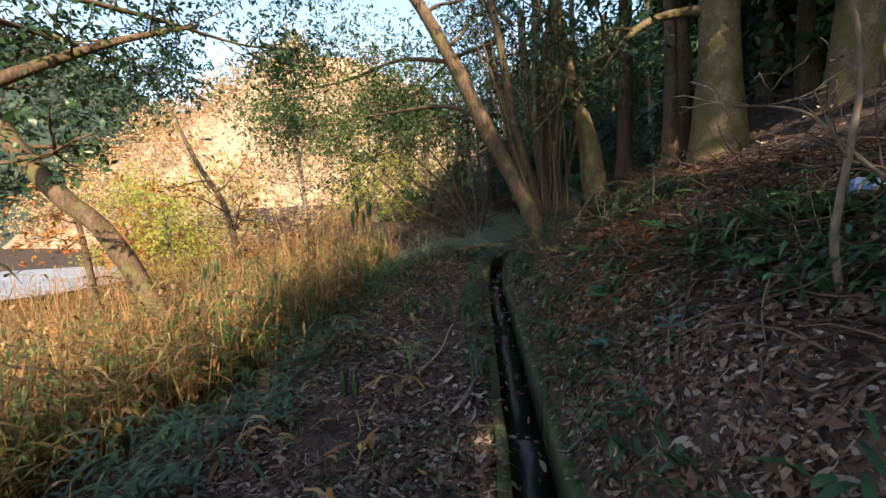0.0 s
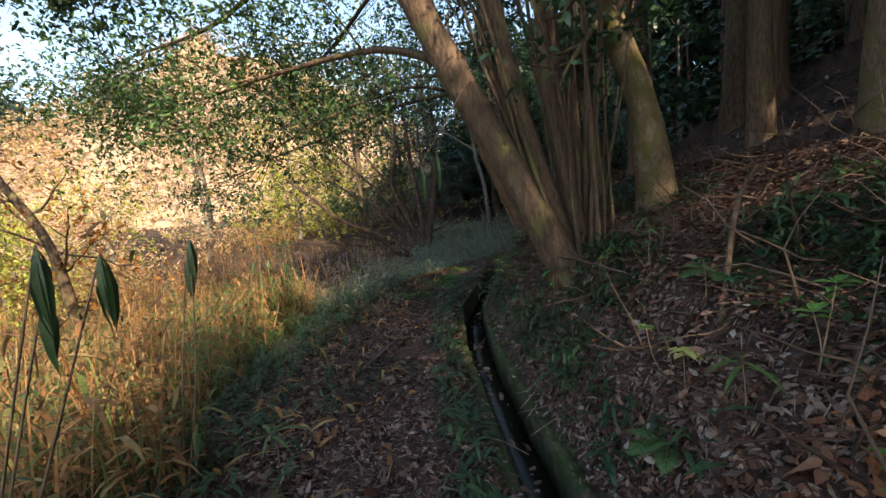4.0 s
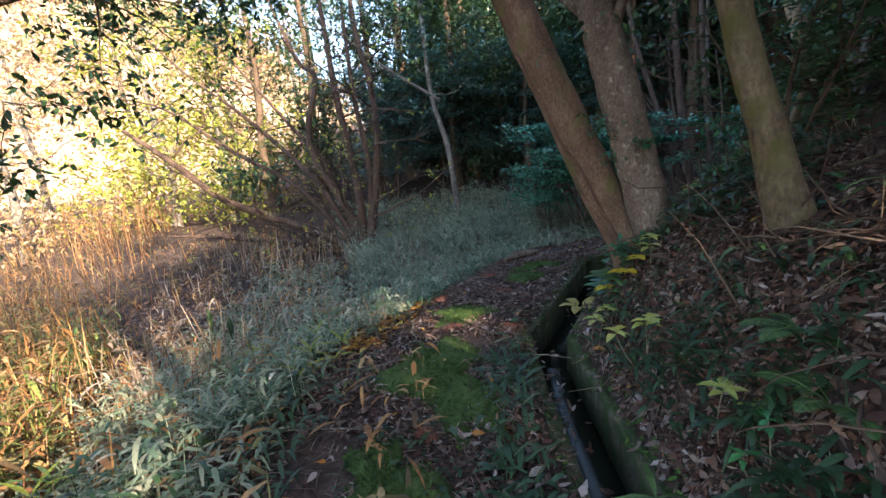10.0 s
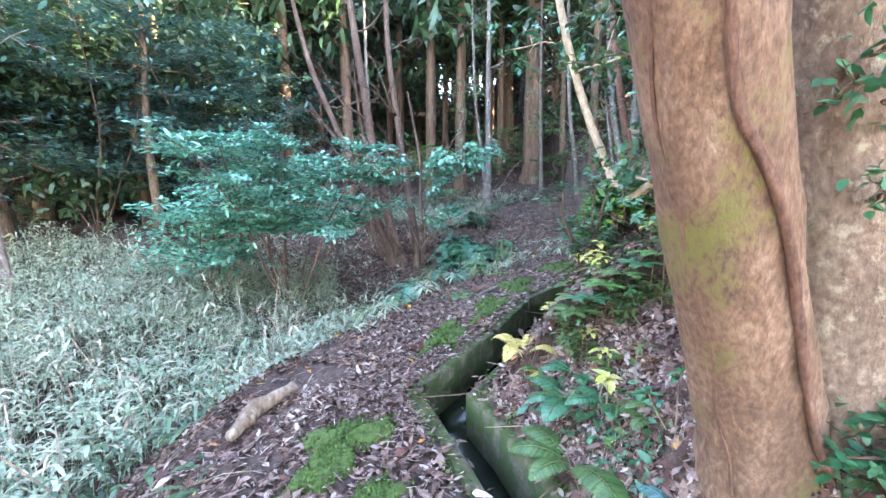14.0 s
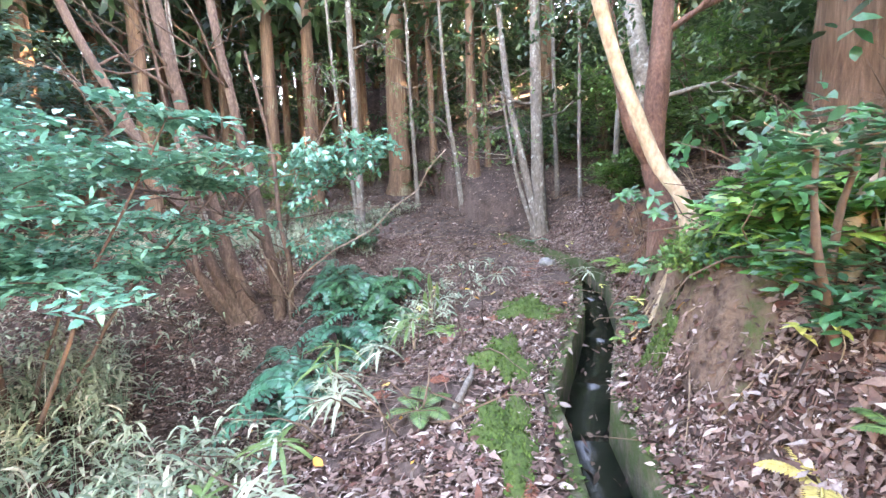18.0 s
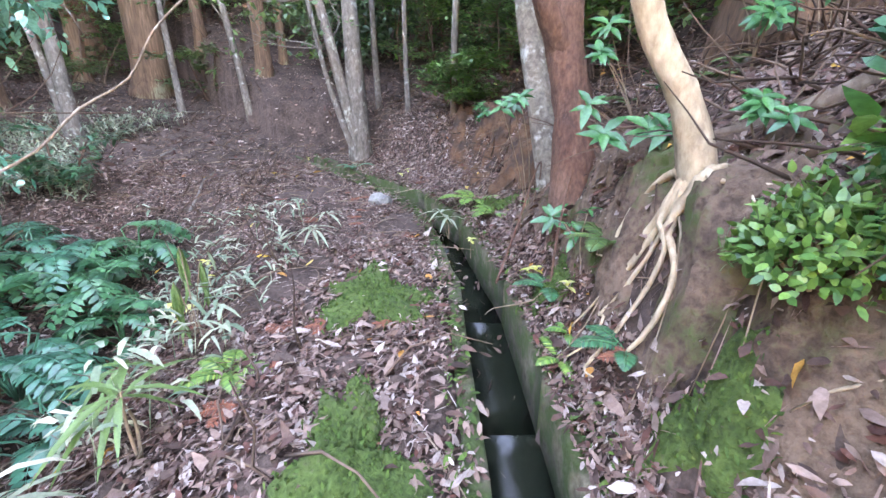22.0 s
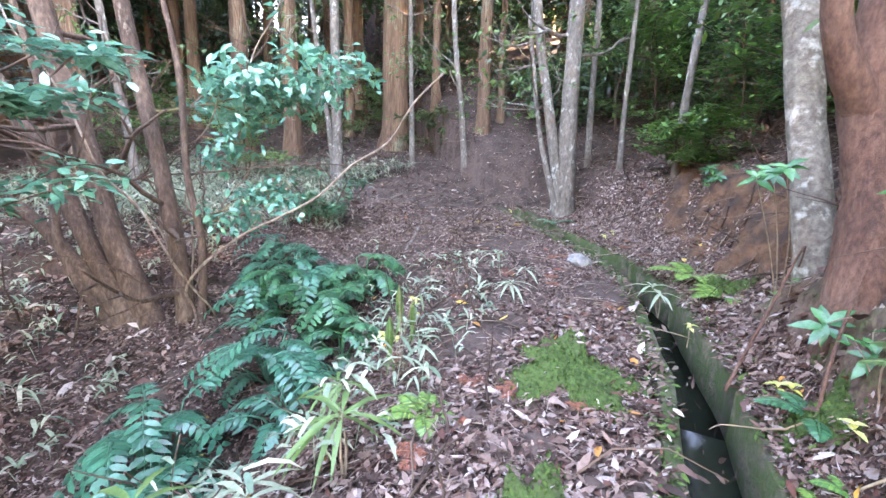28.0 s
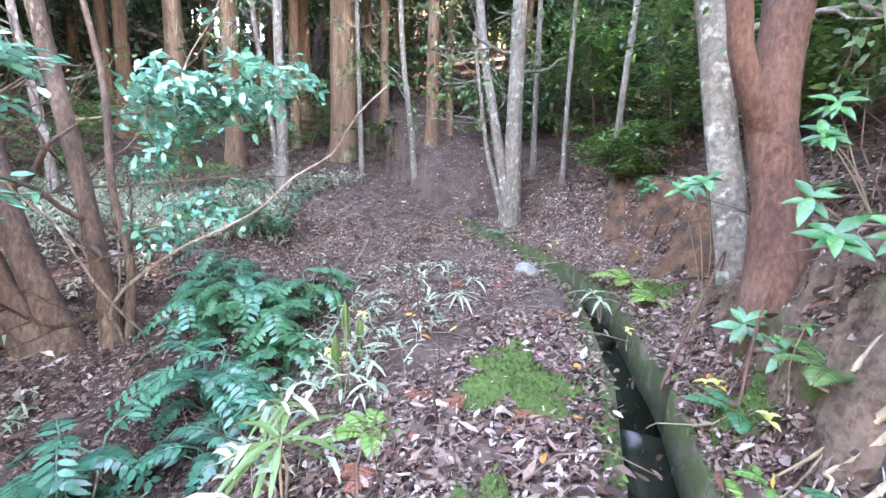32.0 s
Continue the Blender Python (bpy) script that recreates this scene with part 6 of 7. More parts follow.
# bank of the second stretch: broad glossy leaves on bare stalks
for x, y, heads, n, sz in [(7.3, 11.85, [(-0.06, 0.06, 0.25), (0.1, 0.0, 0.4)], 9, 0.9), (8.3, 12.6, [(-0.1, 0.3, 1.38 - G(8.3, 12.6))], 10, 1.0), (7.15, 12.1, [(-0.05, 0.12, 1.75 - G(7.15, 12.1))], 9, 0.9), (7.5, 12.45, [(0.15, 0.2, 0.5)], 9, 0.9), (6.1, 12.9, [(0, 0.1, 0.3)], 8, 0.75),
                          (5.3, 13.15, [(0.05, 0.1, 0.25), (-0.1, 0.1, 0.3)], 8, 0.6), (4.9, 12.8, [(0.0, 0.1, 0.5), (0.1, 0.1, 0.3)], 9, 0.6), (4.9, 12.96, [(0, 0, 0.15), (-0.12, 0.06, 0.12)], 8, 0.7), (4.45, 12.9, [(0, 0, 0.15), (0.1, -0.1, 0.2)], 8, 0.6), (4.35, 13.0, [(0, 0, 0.08), (0.1, 0.08, 0.14)], 8, 0.5), (10.7, 11.6, [(0, 0, 0.15), (0.15, 0.1, 0.1)], 8, 1.2), (6.0, 12.6, [(0, 0, 0.3), (0.2, 0.1, 0.2)], 8, 0.7)]:
    sprig("broadleaf_sprig", "seedling with a whorl of broad glossy green leaves on the bank", (x, y, G(x, y)), crowd(heads, 3), "glossy", 8, min(sz, 0.9) * (0.68 if x > 5.6 else 0.55), lift=0.15, group="bank seedlings", stem=0.005, face=(-0.45, 0.5, 0.85))
for x, y, z, sz in [(7.19, 12.89, 1.28, 0.85), (7.38, 13.01, 0.78, 0.8), (6.58, 12.98, 1.36, 0.55), (6.18, 13.2, 1.22, 0.36)]:
    fx, fy = x + 0.05, y - 0.14
    sprig("broadleaf_sprig", "seedling with a whorl of broad glossy green leaves on the bank", (fx, fy, G(fx, fy)), crowd([(x - fx, y - fy, z - G(fx, fy))], 4, 0.11 * sz), "glossy", 8, sz * 0.8, lift=0.15, group="bank seedlings", stem=0.004, face=(-0.5, 0.55, 0.8))
dead = Soup()
tube(dead, [(7.08, 12.92, 1.06), (6.85, 12.83, 1.2), (6.57, 12.74, 1.32), (6.4, 12.54, 1.47), (6.15, 12.2, 1.75)], [0.024, 0.03, 0.034, 0.038, 0.042], 9, 0.05, 5)
tagged(new("fallen_branch", dead.mesh("fallen_branch", M["bark_tan"], True)), "thick bare branch slanting down the bank", "branch")
lg = Soup()
tube(lg, [(4.2, 12.84, 0.8), (4.02, 12.63, 0.84), (3.84, 12.42, 0.89)], [0.02, 0.022, 0.022], 8, 0.05, 3)
tagged(new("wooden_rail", lg.mesh("wooden_rail", M["wood"], True)), "weathered pale wooden pole lying on the bank", "pole")
lg = Soup()
tube(lg, [(3.15, 15.3, 0.0), (3.4, 15.36, 0.04), (3.75, 15.33, 0.05)], [0.03, 0.05, 0.03], 8, 0.2, 4)
tagged(new("dead_wood", lg.mesh("dead_wood", M["bark_tan"], True)), "bleached chunk of dead wood on the path's edge", "log")
layered_shrub("broadleaf_bush", "low bush of rounded glossy leaves on the bank", (5.62, 13.15, G(5.62, 13.15)), 0.45, 0.32, 6, 7, 8, M["leaf_bush"], 0.12)
layered_shrub("broadleaf_bush", "low bush of rounded glossy leaves on the bank", (5.85, 13.1, G(5.85, 13.1)), 0.4, 0.28, 5, 6, 8, M["leaf_bush"], 0.11)
for x, y, kind, z, n in [(5.9, 15.65, "tuft", 0.2, 7), (6.2, 15.4, "pale", 0.22, 8), (6.5, 15.5, "pale", 0.2, 7), (5.6, 15.9, "tuft", 0.3, 6), (7.9, 15.2, "tuft", 0.25, 7), (7.0, 15.3, "pale", 0.2, 7), (5.4, 15.5, "pale", 0.2, 7)]:
    sprig("bamboo_tuft", "drooping bamboo leaves at the gully's edge", (x, y, G(x, y)), [(0.0, 0.0, z), (0.1, 0.06, z * 0.8)], kind, n, 0.85, lift=0.2, stem=0.003)
for k in range(9):
    x, y = 4.26 + 0.035 * k, 13.42 - 0.095 * k
    fern("fern", "green fern overhanging the eroded bank", (x - 0.04, y, G(x + 0.06, y)), 7, 0.2, M[("leaf_mid", "leaf_glossy", "leaf_small")[k % 3]], 0.5)
    if k % 2:
        layered_shrub("bank_plant", "small leafy plant on the eroded bank", (x - 0.03, y + 0.04, G(x, y)), 0.2, 0.16, 4, 4, 9, M["leaf_mid"], 0.05, "plant")
for x, y in [(10.15, 16.25), (9.8, 16.55), (10.5, 16.6), (10.0, 15.95)]:
    pinnate_bush("feather_bush", "dark green bush of feathered leathery leaves in the gully", (x, y, G(x, y)), 14, 0.4, M["leaf_feather"], 0.09)
# low plants on the bank by the bend
for x, y, mt, ln, n in [(3.96, 13.15, "leaf_mid", 0.24, 5), (4.06, 13.38, "leaf_glossy", 0.24, 6), (3.8, 13.2, "leaf_glossy", 0.26, 6), (3.6, 13.0, "leaf_mid", 0.22, 5), (4.4, 13.4, "leaf_mid", 0.2, 5), (4.9, 13.5, "leaf_mid", 0.2, 5), (7.01, 13.28, "leaf_small", 0.14, 5), (7.74, 14.75, "leaf_bright", 0.2, 6), (4.62, 13.2, "leaf_mid", 0.2, 5)]:
    fern("fern", "green fern on the bank beside the ditch", (x, y, G(x, y)), n, ln, M[mt])
for x, y in [(3.96, 13.2), (4.15, 13.3), (4.5, 13.25), (4.8, 13.35), (5.2, 13.45), (4.7, 12.95), (4.45, 12.8), (5.0, 12.9)]:
    sprig("yellow_seedling", "seedling with pale yellow autumn leaves", (x, y, G(x, y)), [(0, 0, 0.16), (0.08, 0.05, 0.12)], "yellow", 5, 0.6, lift=0.1, group="yellow seedlings", stem=0.003)
layered_shrub("vine_foliage", "glossy green evergreen shoots beside the crooked tree", (5.25, 13.35, G(5.25, 13.35)), 0.75, 0.25, 4, 6, 10, M["leaf_glossy"], 0.065)


def dome_shrub(label, at, rx, rz, n, material, leaf):
    """Rounded shrub: short stems and a shell of small leaves."""
    t = thing("small_leaf_shrub", label, "shrub", "", at)
    for k in range(7):
        so = Soup()
        a = k * 0.9
        tube(so, limb_walk((0, 0, -0.05), (0.8 * math.cos(a), 0.8 * math.sin(a), 1), rz * 1.1, 4, 0.2), np.linspace(0.008, 0.003, 5), 5, 0, 2)
        part("stem", so.mesh("stem", M["twig"], True), t)
    d = randdir(n)
    d[:, 2] = np.abs(d[:, 2]) * 1.1 - 0.12
    lump = 1 + 0.22 * np.sin(5 * np.arctan2(d[:, 1], d[:, 0])) * np.cos(3 * d[:, 2]) + 0.12 * rng.normal(size=n)
    p = d * (lump * rng.uniform(0.7, 1.0, n))[:, None] * [rx, rx, rz] + [0, 0, rz * 0.25]
    ls = Soup()
    leaves(ls, p, d + randdir(n) * 0.9 + [0, 0, 0.2], d + [0, 0, 0.5], leaf * rng.uniform(0.7, 1.3, n), leaf * 0.55, fold=0.15, droop=0.15)
    part("foliage", ls.mesh("foliage", material), t)


dome_shrub("rounded shrub of small bright green leaves on the bank", (6.17, 13.34, G(6.17, 13.34) - 0.04), 0.17, 0.2, 1500, M["leaf_small"], 0.034)
dome_shrub("rounded shrub of small glossy leaves on the bank", (5.95, 13.28, G(5.95, 13.28)), 0.16, 0.18, 900, M["leaf_glossy"], 0.032)
layered_shrub("vine_foliage", "leafy green evergreen above the bank", (4.75, 12.3, G(4.75, 12.3)), 1.7, 0.7, 6, 8, 14, M["leaf_mid"], 0.08)
layered_shrub("vine_foliage", "leafy green evergreen above the bank", (5.3, 12.2, G(5.3, 12.2)), 2.2, 0.7, 5, 8, 12, M["leaf_mid"], 0.08)
for x, y, z, fx, fy, fz in [(3.08, 12.55, 1.68, -0.24, 0.16, 0.1), (3.06, 12.5, 1.72, -0.2, 0.06, 0.06), (3.08, 12.5, 1.42, -0.15, 0.1, 0.02), (3.15, 12.36, 1.5, -0.1, -0.05, 0.06), (3.2, 12.42, 0.62, -0.12, 0.02, 0.04)]:
    bough("twiggy shoot with small glossy leaves on the twin trunks", [(x, y, z), (x + 0.5 * fx, y + 0.5 * fy, z + 0.6 * fz), (x + fx, y + fy, z + fz)], 0.006, 4, 0.1, 16, 3, M["leaf_glossy"], 0.05, 0.03, 0.0)
layered_shrub("trunk_shoots", "glossy dark leaves growing at the foot of the twin trunks", (3.05, 12.3, G(3.05, 12.3)), 0.3, 0.24, 4, 4, 7, M["leaf_glossy"], 0.07)
for x, y, mt, ln in [(3.02, 12.72, "leaf_glossy", 0.3), (3.2, 12.9, "leaf_blue", 0.3), (2.95, 12.5, "leaf_glossy", 0.3), (2.8, 12.3, "leaf_mid", 0.3)]:
    fern("fern", "green fern at the foot of the twin trunks", (x, y, G(x, y)), 6, ln, M[mt])
for x, y in [(2.72, 12.24), (2.64, 12.3), (2.69, 12.09), (2.78, 12.1)]:
    sprig("yellow_seedling", "seedling with round bright yellow leaves by the ditch", (x, y, G(x, y)), [(0, 0, 0.14), (0.05, 0.08, 0.1)], "round", 3, 0.95, lift=0.1, group="yellow seedlings", stem=0.003)
fern("fern", "withered pale yellow fern beside the ditch", (2.85, 12.98, G(2.85, 12.98)), 5, 0.3, M["leaf_straw"], 0.9)
fern("fern", "withered pale yellow fern standing by the ditch", (4.25, 13.75, G(4.25, 13.75)), 4, 0.32, M["leaf_straw"], 1.4)
branch_on_ground("pale yellow dry bamboo culm lying in the bamboo grass", (-0.1, 16.9), (0.25, 15.9), 0.018, M["bark_pale"], "bamboo_culm", 0.25, 0.1)
branch_on_ground("pale yellow dry bamboo culm lying in the bamboo grass", (-0.3, 16.6), (0.0, 16.0), 0.016, M["bark_pale"], "bamboo_culm", 0.2, 0.05)
for x, y, z0, r in [(10.6, 10.6, 2.6, 1.6), (12.0, 10.4, 2.4, 1.6), (13.8, 10.8, 2.6, 1.6), (9.6, 10.8, 1.8, 1.2), (11.4, 11.6, 0.9, 0.6), (15.4, 11.0, 2.8, 1.6), (17.0, 11.8, 2.6, 1.5), (14.5, 18.9, 2.2, 1.2), (15.6, 22.0, 2.2, 1.4), (18.2, 21.4, 2.0, 1.3), (19.8, 17.6, 2.4, 1.3)]:
    layered_shrub("understorey_tree", "thin understorey tree with flat green sprays", (x, y, G(x, y)), z0, r, 3, 10, 18, M["leaf_small"], 0.11, "tree", far=True)

# ferns, yellow-leaved seedlings
for x, y, n, ln, mt, lab in [(9.6, 12.35, 6, 0.42, "leaf_bright", "light green fern on the clay bank"), (9.0, 12.45, 6, 0.32, "leaf_bright", "light green fern on the clay bank"), (7.4, 13.1, 5, 0.28, "leaf_glossy", "small green fern on the bank"), (7.7, 14.75, 6, 0.26, "leaf_bright", "small light green fern on the path"), (6.65, 13.35, 5, 0.22, "leaf_glossy", "small green fern on the bank"),
                             (6.95, 13.38, 5, 0.2, "leaf_bright", "small green fern on the bank"), (3.55, 13.35, 7, 0.45, "leaf_mid", "green fern on the bank by the ditch"), (3.9, 13.4, 6, 0.4, "leaf_glossy", "green fern on the bank by the ditch"), (4.5, 13.75, 5, 0.24, "leaf_straw", "withered yellow fern beside the ditch"), (4.15, 13.6, 4, 0.22, "leaf_straw", "withered yellow fern beside the ditch"),
                             (2.0, 9.6, 7, 0.3, "leaf_mid", "green fern on the bank"), (1.75, 8.9, 6, 0.28, "leaf_mid", "green fern on the bank"), (1.55, 4.4, 7, 0.28, "leaf_mid", "green fern on the bank"), (1.3, 3.2, 6, 0.35, "leaf_glossy", "green fern on the bank"), (1.9, 5.9, 6, 0.3, "leaf_mid", "green fern on the bank"), (12.3, 13.0, 6, 0.35, "leaf_glossy", "green fern at the foot of the tree"), (6.2, 14.95, 6, 0.3, "leaf_mid", "green fern on the edge of the gully"), (5.05, 13.6, 6, 0.24, "leaf_straw", "withered yellow fern beside the ditch")]:
    fern("fern", lab, (x, y, G(x, y)), n, ln, M[mt])
for x, y, heads in [(10.85, 12.65, [(0, 0, 0.25), (0.1, 0.05, 0.18)]), (7.55, 13.08, [(0, 0, 0.12), (0.08, 0, 0.08)]), (9.0, 14.9, [(0, 0, 0.28), (0.1, 0, 0.2), (-0.1, 0, 0.2)]), (8.6, 15.0, [(0, 0.1, 0.2), (0.1, 0, 0.14)]), (12.2, 13.7, [(0, 0, 0.2)]), (2.2, 11.4, [(0.0, 0, 0.35), (0.15, 0.1, 0.3), (-0.1, 0.15, 0.25)]), (1.95, 10.7, [(0, 0, 0.3), (0.1, -0.1, 0.22)]), (1.6, 9.2, [(0, 0, 0.4), (0.1, 0.1, 0.3), (-0.1, 0, 0.35)]), (1.75, 8.2, [(0, 0, 0.35), (0.1, 0.1, 0.3)]), (2.75, 11.95, [(0, 0, 0.3), (0.1, 0.1, 0.2)]), (3.7, 13.2, [(0, 0, 0.25), (0.1, 0, 0.2)]), (4.6, 13.3, [(0, 0, 0.2), (0.15, 0, 0.25)]), (1.4, 5.6, [(0, 0, 0.25), (0.1, 0.1, 0.2)]), (8.4, 13.05, [(0, 0, 0.12)]), (7.15, 13.2, [(0, 0, 0.15)]), (2.3, 12.0, [(0, 0, 0.3), (0.1, 0.0, 0.36)])]:
    sprig("yellow_seedling", "seedling with pale yellow autumn leaves", (x, y, G(x, y)), heads, "yellow", 6, 0.52 if x > 5 else 0.85, lift=0.25, group="yellow seedlings", stem=0.004)
for x, y, kind, heads in [(1.3, 4.6, "bright", [(0, 0, 0.2), (0.1, 0.1, 0.25)]), (1.55, 5.1, "bright", [(0, 0, 0.3), (0.1, 0, 0.4)]), (1.95, 5.0, "bright", [(0, 0, 0.5), (0.15, 0, 0.4), (-0.1, 0.1, 0.45)]), (2.3, 4.6, "bright", [(0, 0, 0.5), (0.1, 0, 0.6)]), (1.7, 3.4, "glossy", [(0, 0, 0.2), (0.1, 0.1, 0.15)]), (1.2, 2.2, "blue", [(0, 0, 0.15), (0.1, 0, 0.2)]), (1.05, 2.8, "blue", [(0, 0, 0.1)]), (-0.3, 3.6, "lance", [(0, 0, 0.3), (-0.1, 0, 0.25)]), (-0.5, 5.4, "lance", [(0, 0, 0.3), (0.1, 0, 0.22)]), (-0.9, 6.6, "lance", [(0, 0, 0.3)]), (-1.2, 4.4, "lance", [(0, 0, 0.4), (0.1, 0.1, 0.3)]), (0.1, 10.9, "lance", [(0, 0, 0.2), (0.1, 0, 0.2)]), (1.5, 10.6, "lance", [(0, 0, 0.25)]), (1.6, 7.6, "glossy", [(0, 0, 0.3), (0.1, 0.1, 0.2)]), (2.4, 9.2, "glossy", [(0, 0, 0.4), (0.1, 0, 0.3)]), (8.9, 13.0, "pale", [(0, 0, 0.16), (0.05, 0.05, 0.2)]), (9.7, 13.9, "pale", [(0, 0, 0.14)]), (9.2, 14.1, "pale", [(0, 0, 0.16), (0.1, 0, 0.12)])]:
    sprig("seedling", "small green seedling among the fallen leaves", (x, y, G(x, y)), heads, kind, 6, 0.9, lift=0.3, group="seedlings", stem=0.004)

for q, p in enumerate(scatter(15, -1.8, 1.0, 11.8, 16.5, lambda s, d, x, y: (d < -1.6) & (d > -3.4))):
    sprig("bamboo_sprig", "upright bamboo sprig with yellowish-green leaves below the bend", tuple(p), [(0.04, 0.02, 0.3 + 0.05 * (q % 4)), (-0.05, 0.03, 0.22)], ("lance", "tuft", "straw")[q % 3], 5, 0.75, lift=0.9, group="bamboo sprigs", stem=0.004)
for q, p in enumerate(scatter(14, -2.2, 1.2, 11.5, 17, lambda s, d, x, y: (d < -1.3) & (d > -3.6))):
    branch_on_ground("thin dead stick lying on the slope", p[:2], (p[0] + 0.9 * math.cos(q), p[1] + 0.9 * math.sin(q)), 0.008 + 0.003 * (q % 3), M["bark_tan" if q % 2 else "bark_grey"], lift=0.03, arch=0.04)
for a_x, a_y in [(2.35, 13.9), (1.75, 14.3), (2.0, 13.0), (1.55, 13.3), (0.9, 11.6), (2.6, 14.5)]:
    fern("cedar_spray", "dead reddish-brown cedar spray lying on the litter", (a_x, a_y, G(a_x, a_y) + 0.04), 3, 0.24, M["cedar_dead"], 0.12, "fallen sprays", 0.3, a_x * 3, 9)

# moss
for x, y, rx, ry in [(8.0, 13.95, 0.4, 0.3), (6.85, 14.35, 0.4, 0.2), (6.24, 13.5, 0.15, 0.09), (1.15, 12.35, 0.36, 0.75), (1.75, 13.5, 0.3, 0.3), (5.9, 14.46, 0.4, 0.16), (3.3, 14.6, 0.35, 0.2), (2.9, 14.2, 0.25, 0.18), (7.35, 13.12, 0.16, 0.1), (0.55, 11.4, 0.25, 0.4), (9.2, 12.35, 0.25, 0.15), (5.0, 14.64, 0.35, 0.16)]:
    moss("bright green moss cushion on the path", (x, y), rx, ry, int(5200 * rx * ry) + 200)

# stones, log, branches, roots and the bare clay
rock("stone", "grey angular stone lying beside the ditch", (10.25, 13.22), (0.13, 0.1, 0.09), 1.0)
rock("stone", "small grey stone on the wood's floor", (10.8, 17.9), (0.12, 0.1, 0.08), 3.1)
for lab, a, b, r, mt, arch in [("dead grey branch lying on the path", (-0.6, 7.6), (0.6, 10.6), 0.022, "bark_grey", 0), ("pale dry bamboo culm on the path", (-0.3, 3.6), (0.1, 5.0), 0.016, "bark_pale", 0.03), ("dead grey branch lying on the path", (0.05, 3.0), (0.35, 4.3), 0.022, "bark_grey", 0), ("dead branch lying across the leaves", (6.2, 14.75), (6.9, 14.5), 0.025, "bark_grey", 0),
                              ("long dead branch leaning on the bank", (7.75, 13.15), (8.6, 12.3), 0.009, "bark_red", 0.3), ("long dead branch leaning on the bank", (7.3, 13.1), (8.0, 12.5), 0.008, "bark_red", 0.25), ("dead branch on the wood's floor", (10.9, 15.2), (12.4, 14.9), 0.018, "bark_grey", 0), ("mossy fallen log on the wood's floor", (11.2, 17.8), (12.8, 17.4), 0.07, "bark_olive", 0.02),
                              ("dead branch on the wood's floor", (13.2, 15.8), (14.6, 15.2), 0.02, "bark_grey", 0), ("dead branch on the slope", (15.2, 16.4), (16.6, 15.2), 0.025, "bark_grey", 0.1), ("bare dead bough arching over the bank", (1.9, 9.4), (3.4, 11.2), 0.014, "bark_brown", 0.35), ("bare dead bough arching over the bank", (1.6, 5.6), (3.2, 6.8), 0.018, "bark_brown", 0.3), ("bare dead bough on the bank", (1.7, 4.9), (3.4, 5.0), 0.015, "bark_brown", 0.15)]:
    branch_on_ground(lab, a, b, r, M[mt], arch=arch)
# brush: dead twigs heaped on the banks
for box, n, lab in [((1.3, 4.0, 1, 11.8), 1700, "tangle of dead twigs and vines on the bank"), ((8, 18, 9.8, 12.6), 1100, "dead reddish cedar twigs strewn over the slope"), ((12, 20, 14, 19), 700, "dead reddish cedar twigs strewn over the slope"), ((5, 8, 11.3, 13.4), 600, "dead twigs and rootlets on the bank"), ((7.5, 13, 16.6, 22), 420, "dead twigs strewn over the hollow's floor"), ((5.5, 12, 14.2, 16), 330, "thin dead twigs at the gully's edge")]:
    so = Soup()
    for p in scatter(n, *box, lambda s, d, x, y: np.abs(d) > 0.7):
        tube(so, limb_walk(p + [0, 0, 0.02], (*rng.normal(size=2), rng.uniform(-0.1, 0.5)), rng.uniform(0.2, 0.8), 4, 0.3, -0.05), np.linspace(0.008, 0.002, 5), 4, 0, 1)
    tagged(new("brushwood", so.mesh("brushwood", M["twig_dark"])), lab, "brushwood", kind="stuff")
# rootlets hanging from the eroded bank
rl = thing("hanging_rootlets", "thin pale rootlets hanging down the eroded bank", "roots")
for k in range(4):
    so = Soup()
    x = 6.2 + 0.4 * k
    pts = []
    for u in np.linspace(0, 1, 6):
        yy = 13.05 + 0.42 * u + 0.03 * math.sin(7 * u + k)
        xx = x + 0.1 * math.sin(3 * u + 1.7 * k)
        pts.append((xx, yy, G(xx, yy) + 0.02 + 0.05 * math.sin(u * 3.1)))
    tube(so, pts, np.linspace(0.006, 0.002, 6), 5, 0.1, 2)
    part("rootlet", so.mesh("rootlet", M["twig"], True), rl)
cl = Soup()
u_, v_ = np.meshgrid(np.linspace(0, 1, 90), np.linspace(0, 1, 36), indexing="ij")
cx_, cy_ = 8.5 + 3.1 * u_, 12.1 + 0.1 * np.sin(u_ * 5) - 0.75 * v_ + 0.1 * (1 - u_)
edge = np.clip(np.minimum(np.minimum(u_, 1 - u_) * 7, np.minimum(v_, 1 - v_) * 5), 0, 1)
lump = np.array([noise.noise(Vector((a * 3, b * 3, 3.0))) + 0.6 * abs(noise.noise(Vector((a * 7, b * 7, 9.0)))) + 0.3 * noise.noise(Vector((a * 19, b * 19, 1.0))) for a, b in zip(cx_.ravel(), cy_.ravel())]).reshape(cx_.shape)
step = 0.07 * np.floor(4 * (v_ + 0.12 * np.sin(7 * u_))) / 4
cl.add(np.stack([cx_, cy_ + edge * (0.1 * lump + 0.5 * step), height(cx_, cy_) + edge * (0.015 + 0.09 * lump) - 0.05 * (edge < 0.05)], -1).reshape(-1, 3), (lambda a, b: np.stack([a * 36 + b, (a + 1) * 36 + b, (a + 1) * 36 + b + 1, a * 36 + b + 1], -1).reshape(-1, 4))(*np.meshgrid(np.arange(89), np.arange(35), indexing="ij")))
tagged(new("clay_bank", cl.mesh("clay_bank", M["clay"], True)), "bare orange-brown clay exposed in the bank", "bank", kind="structure")

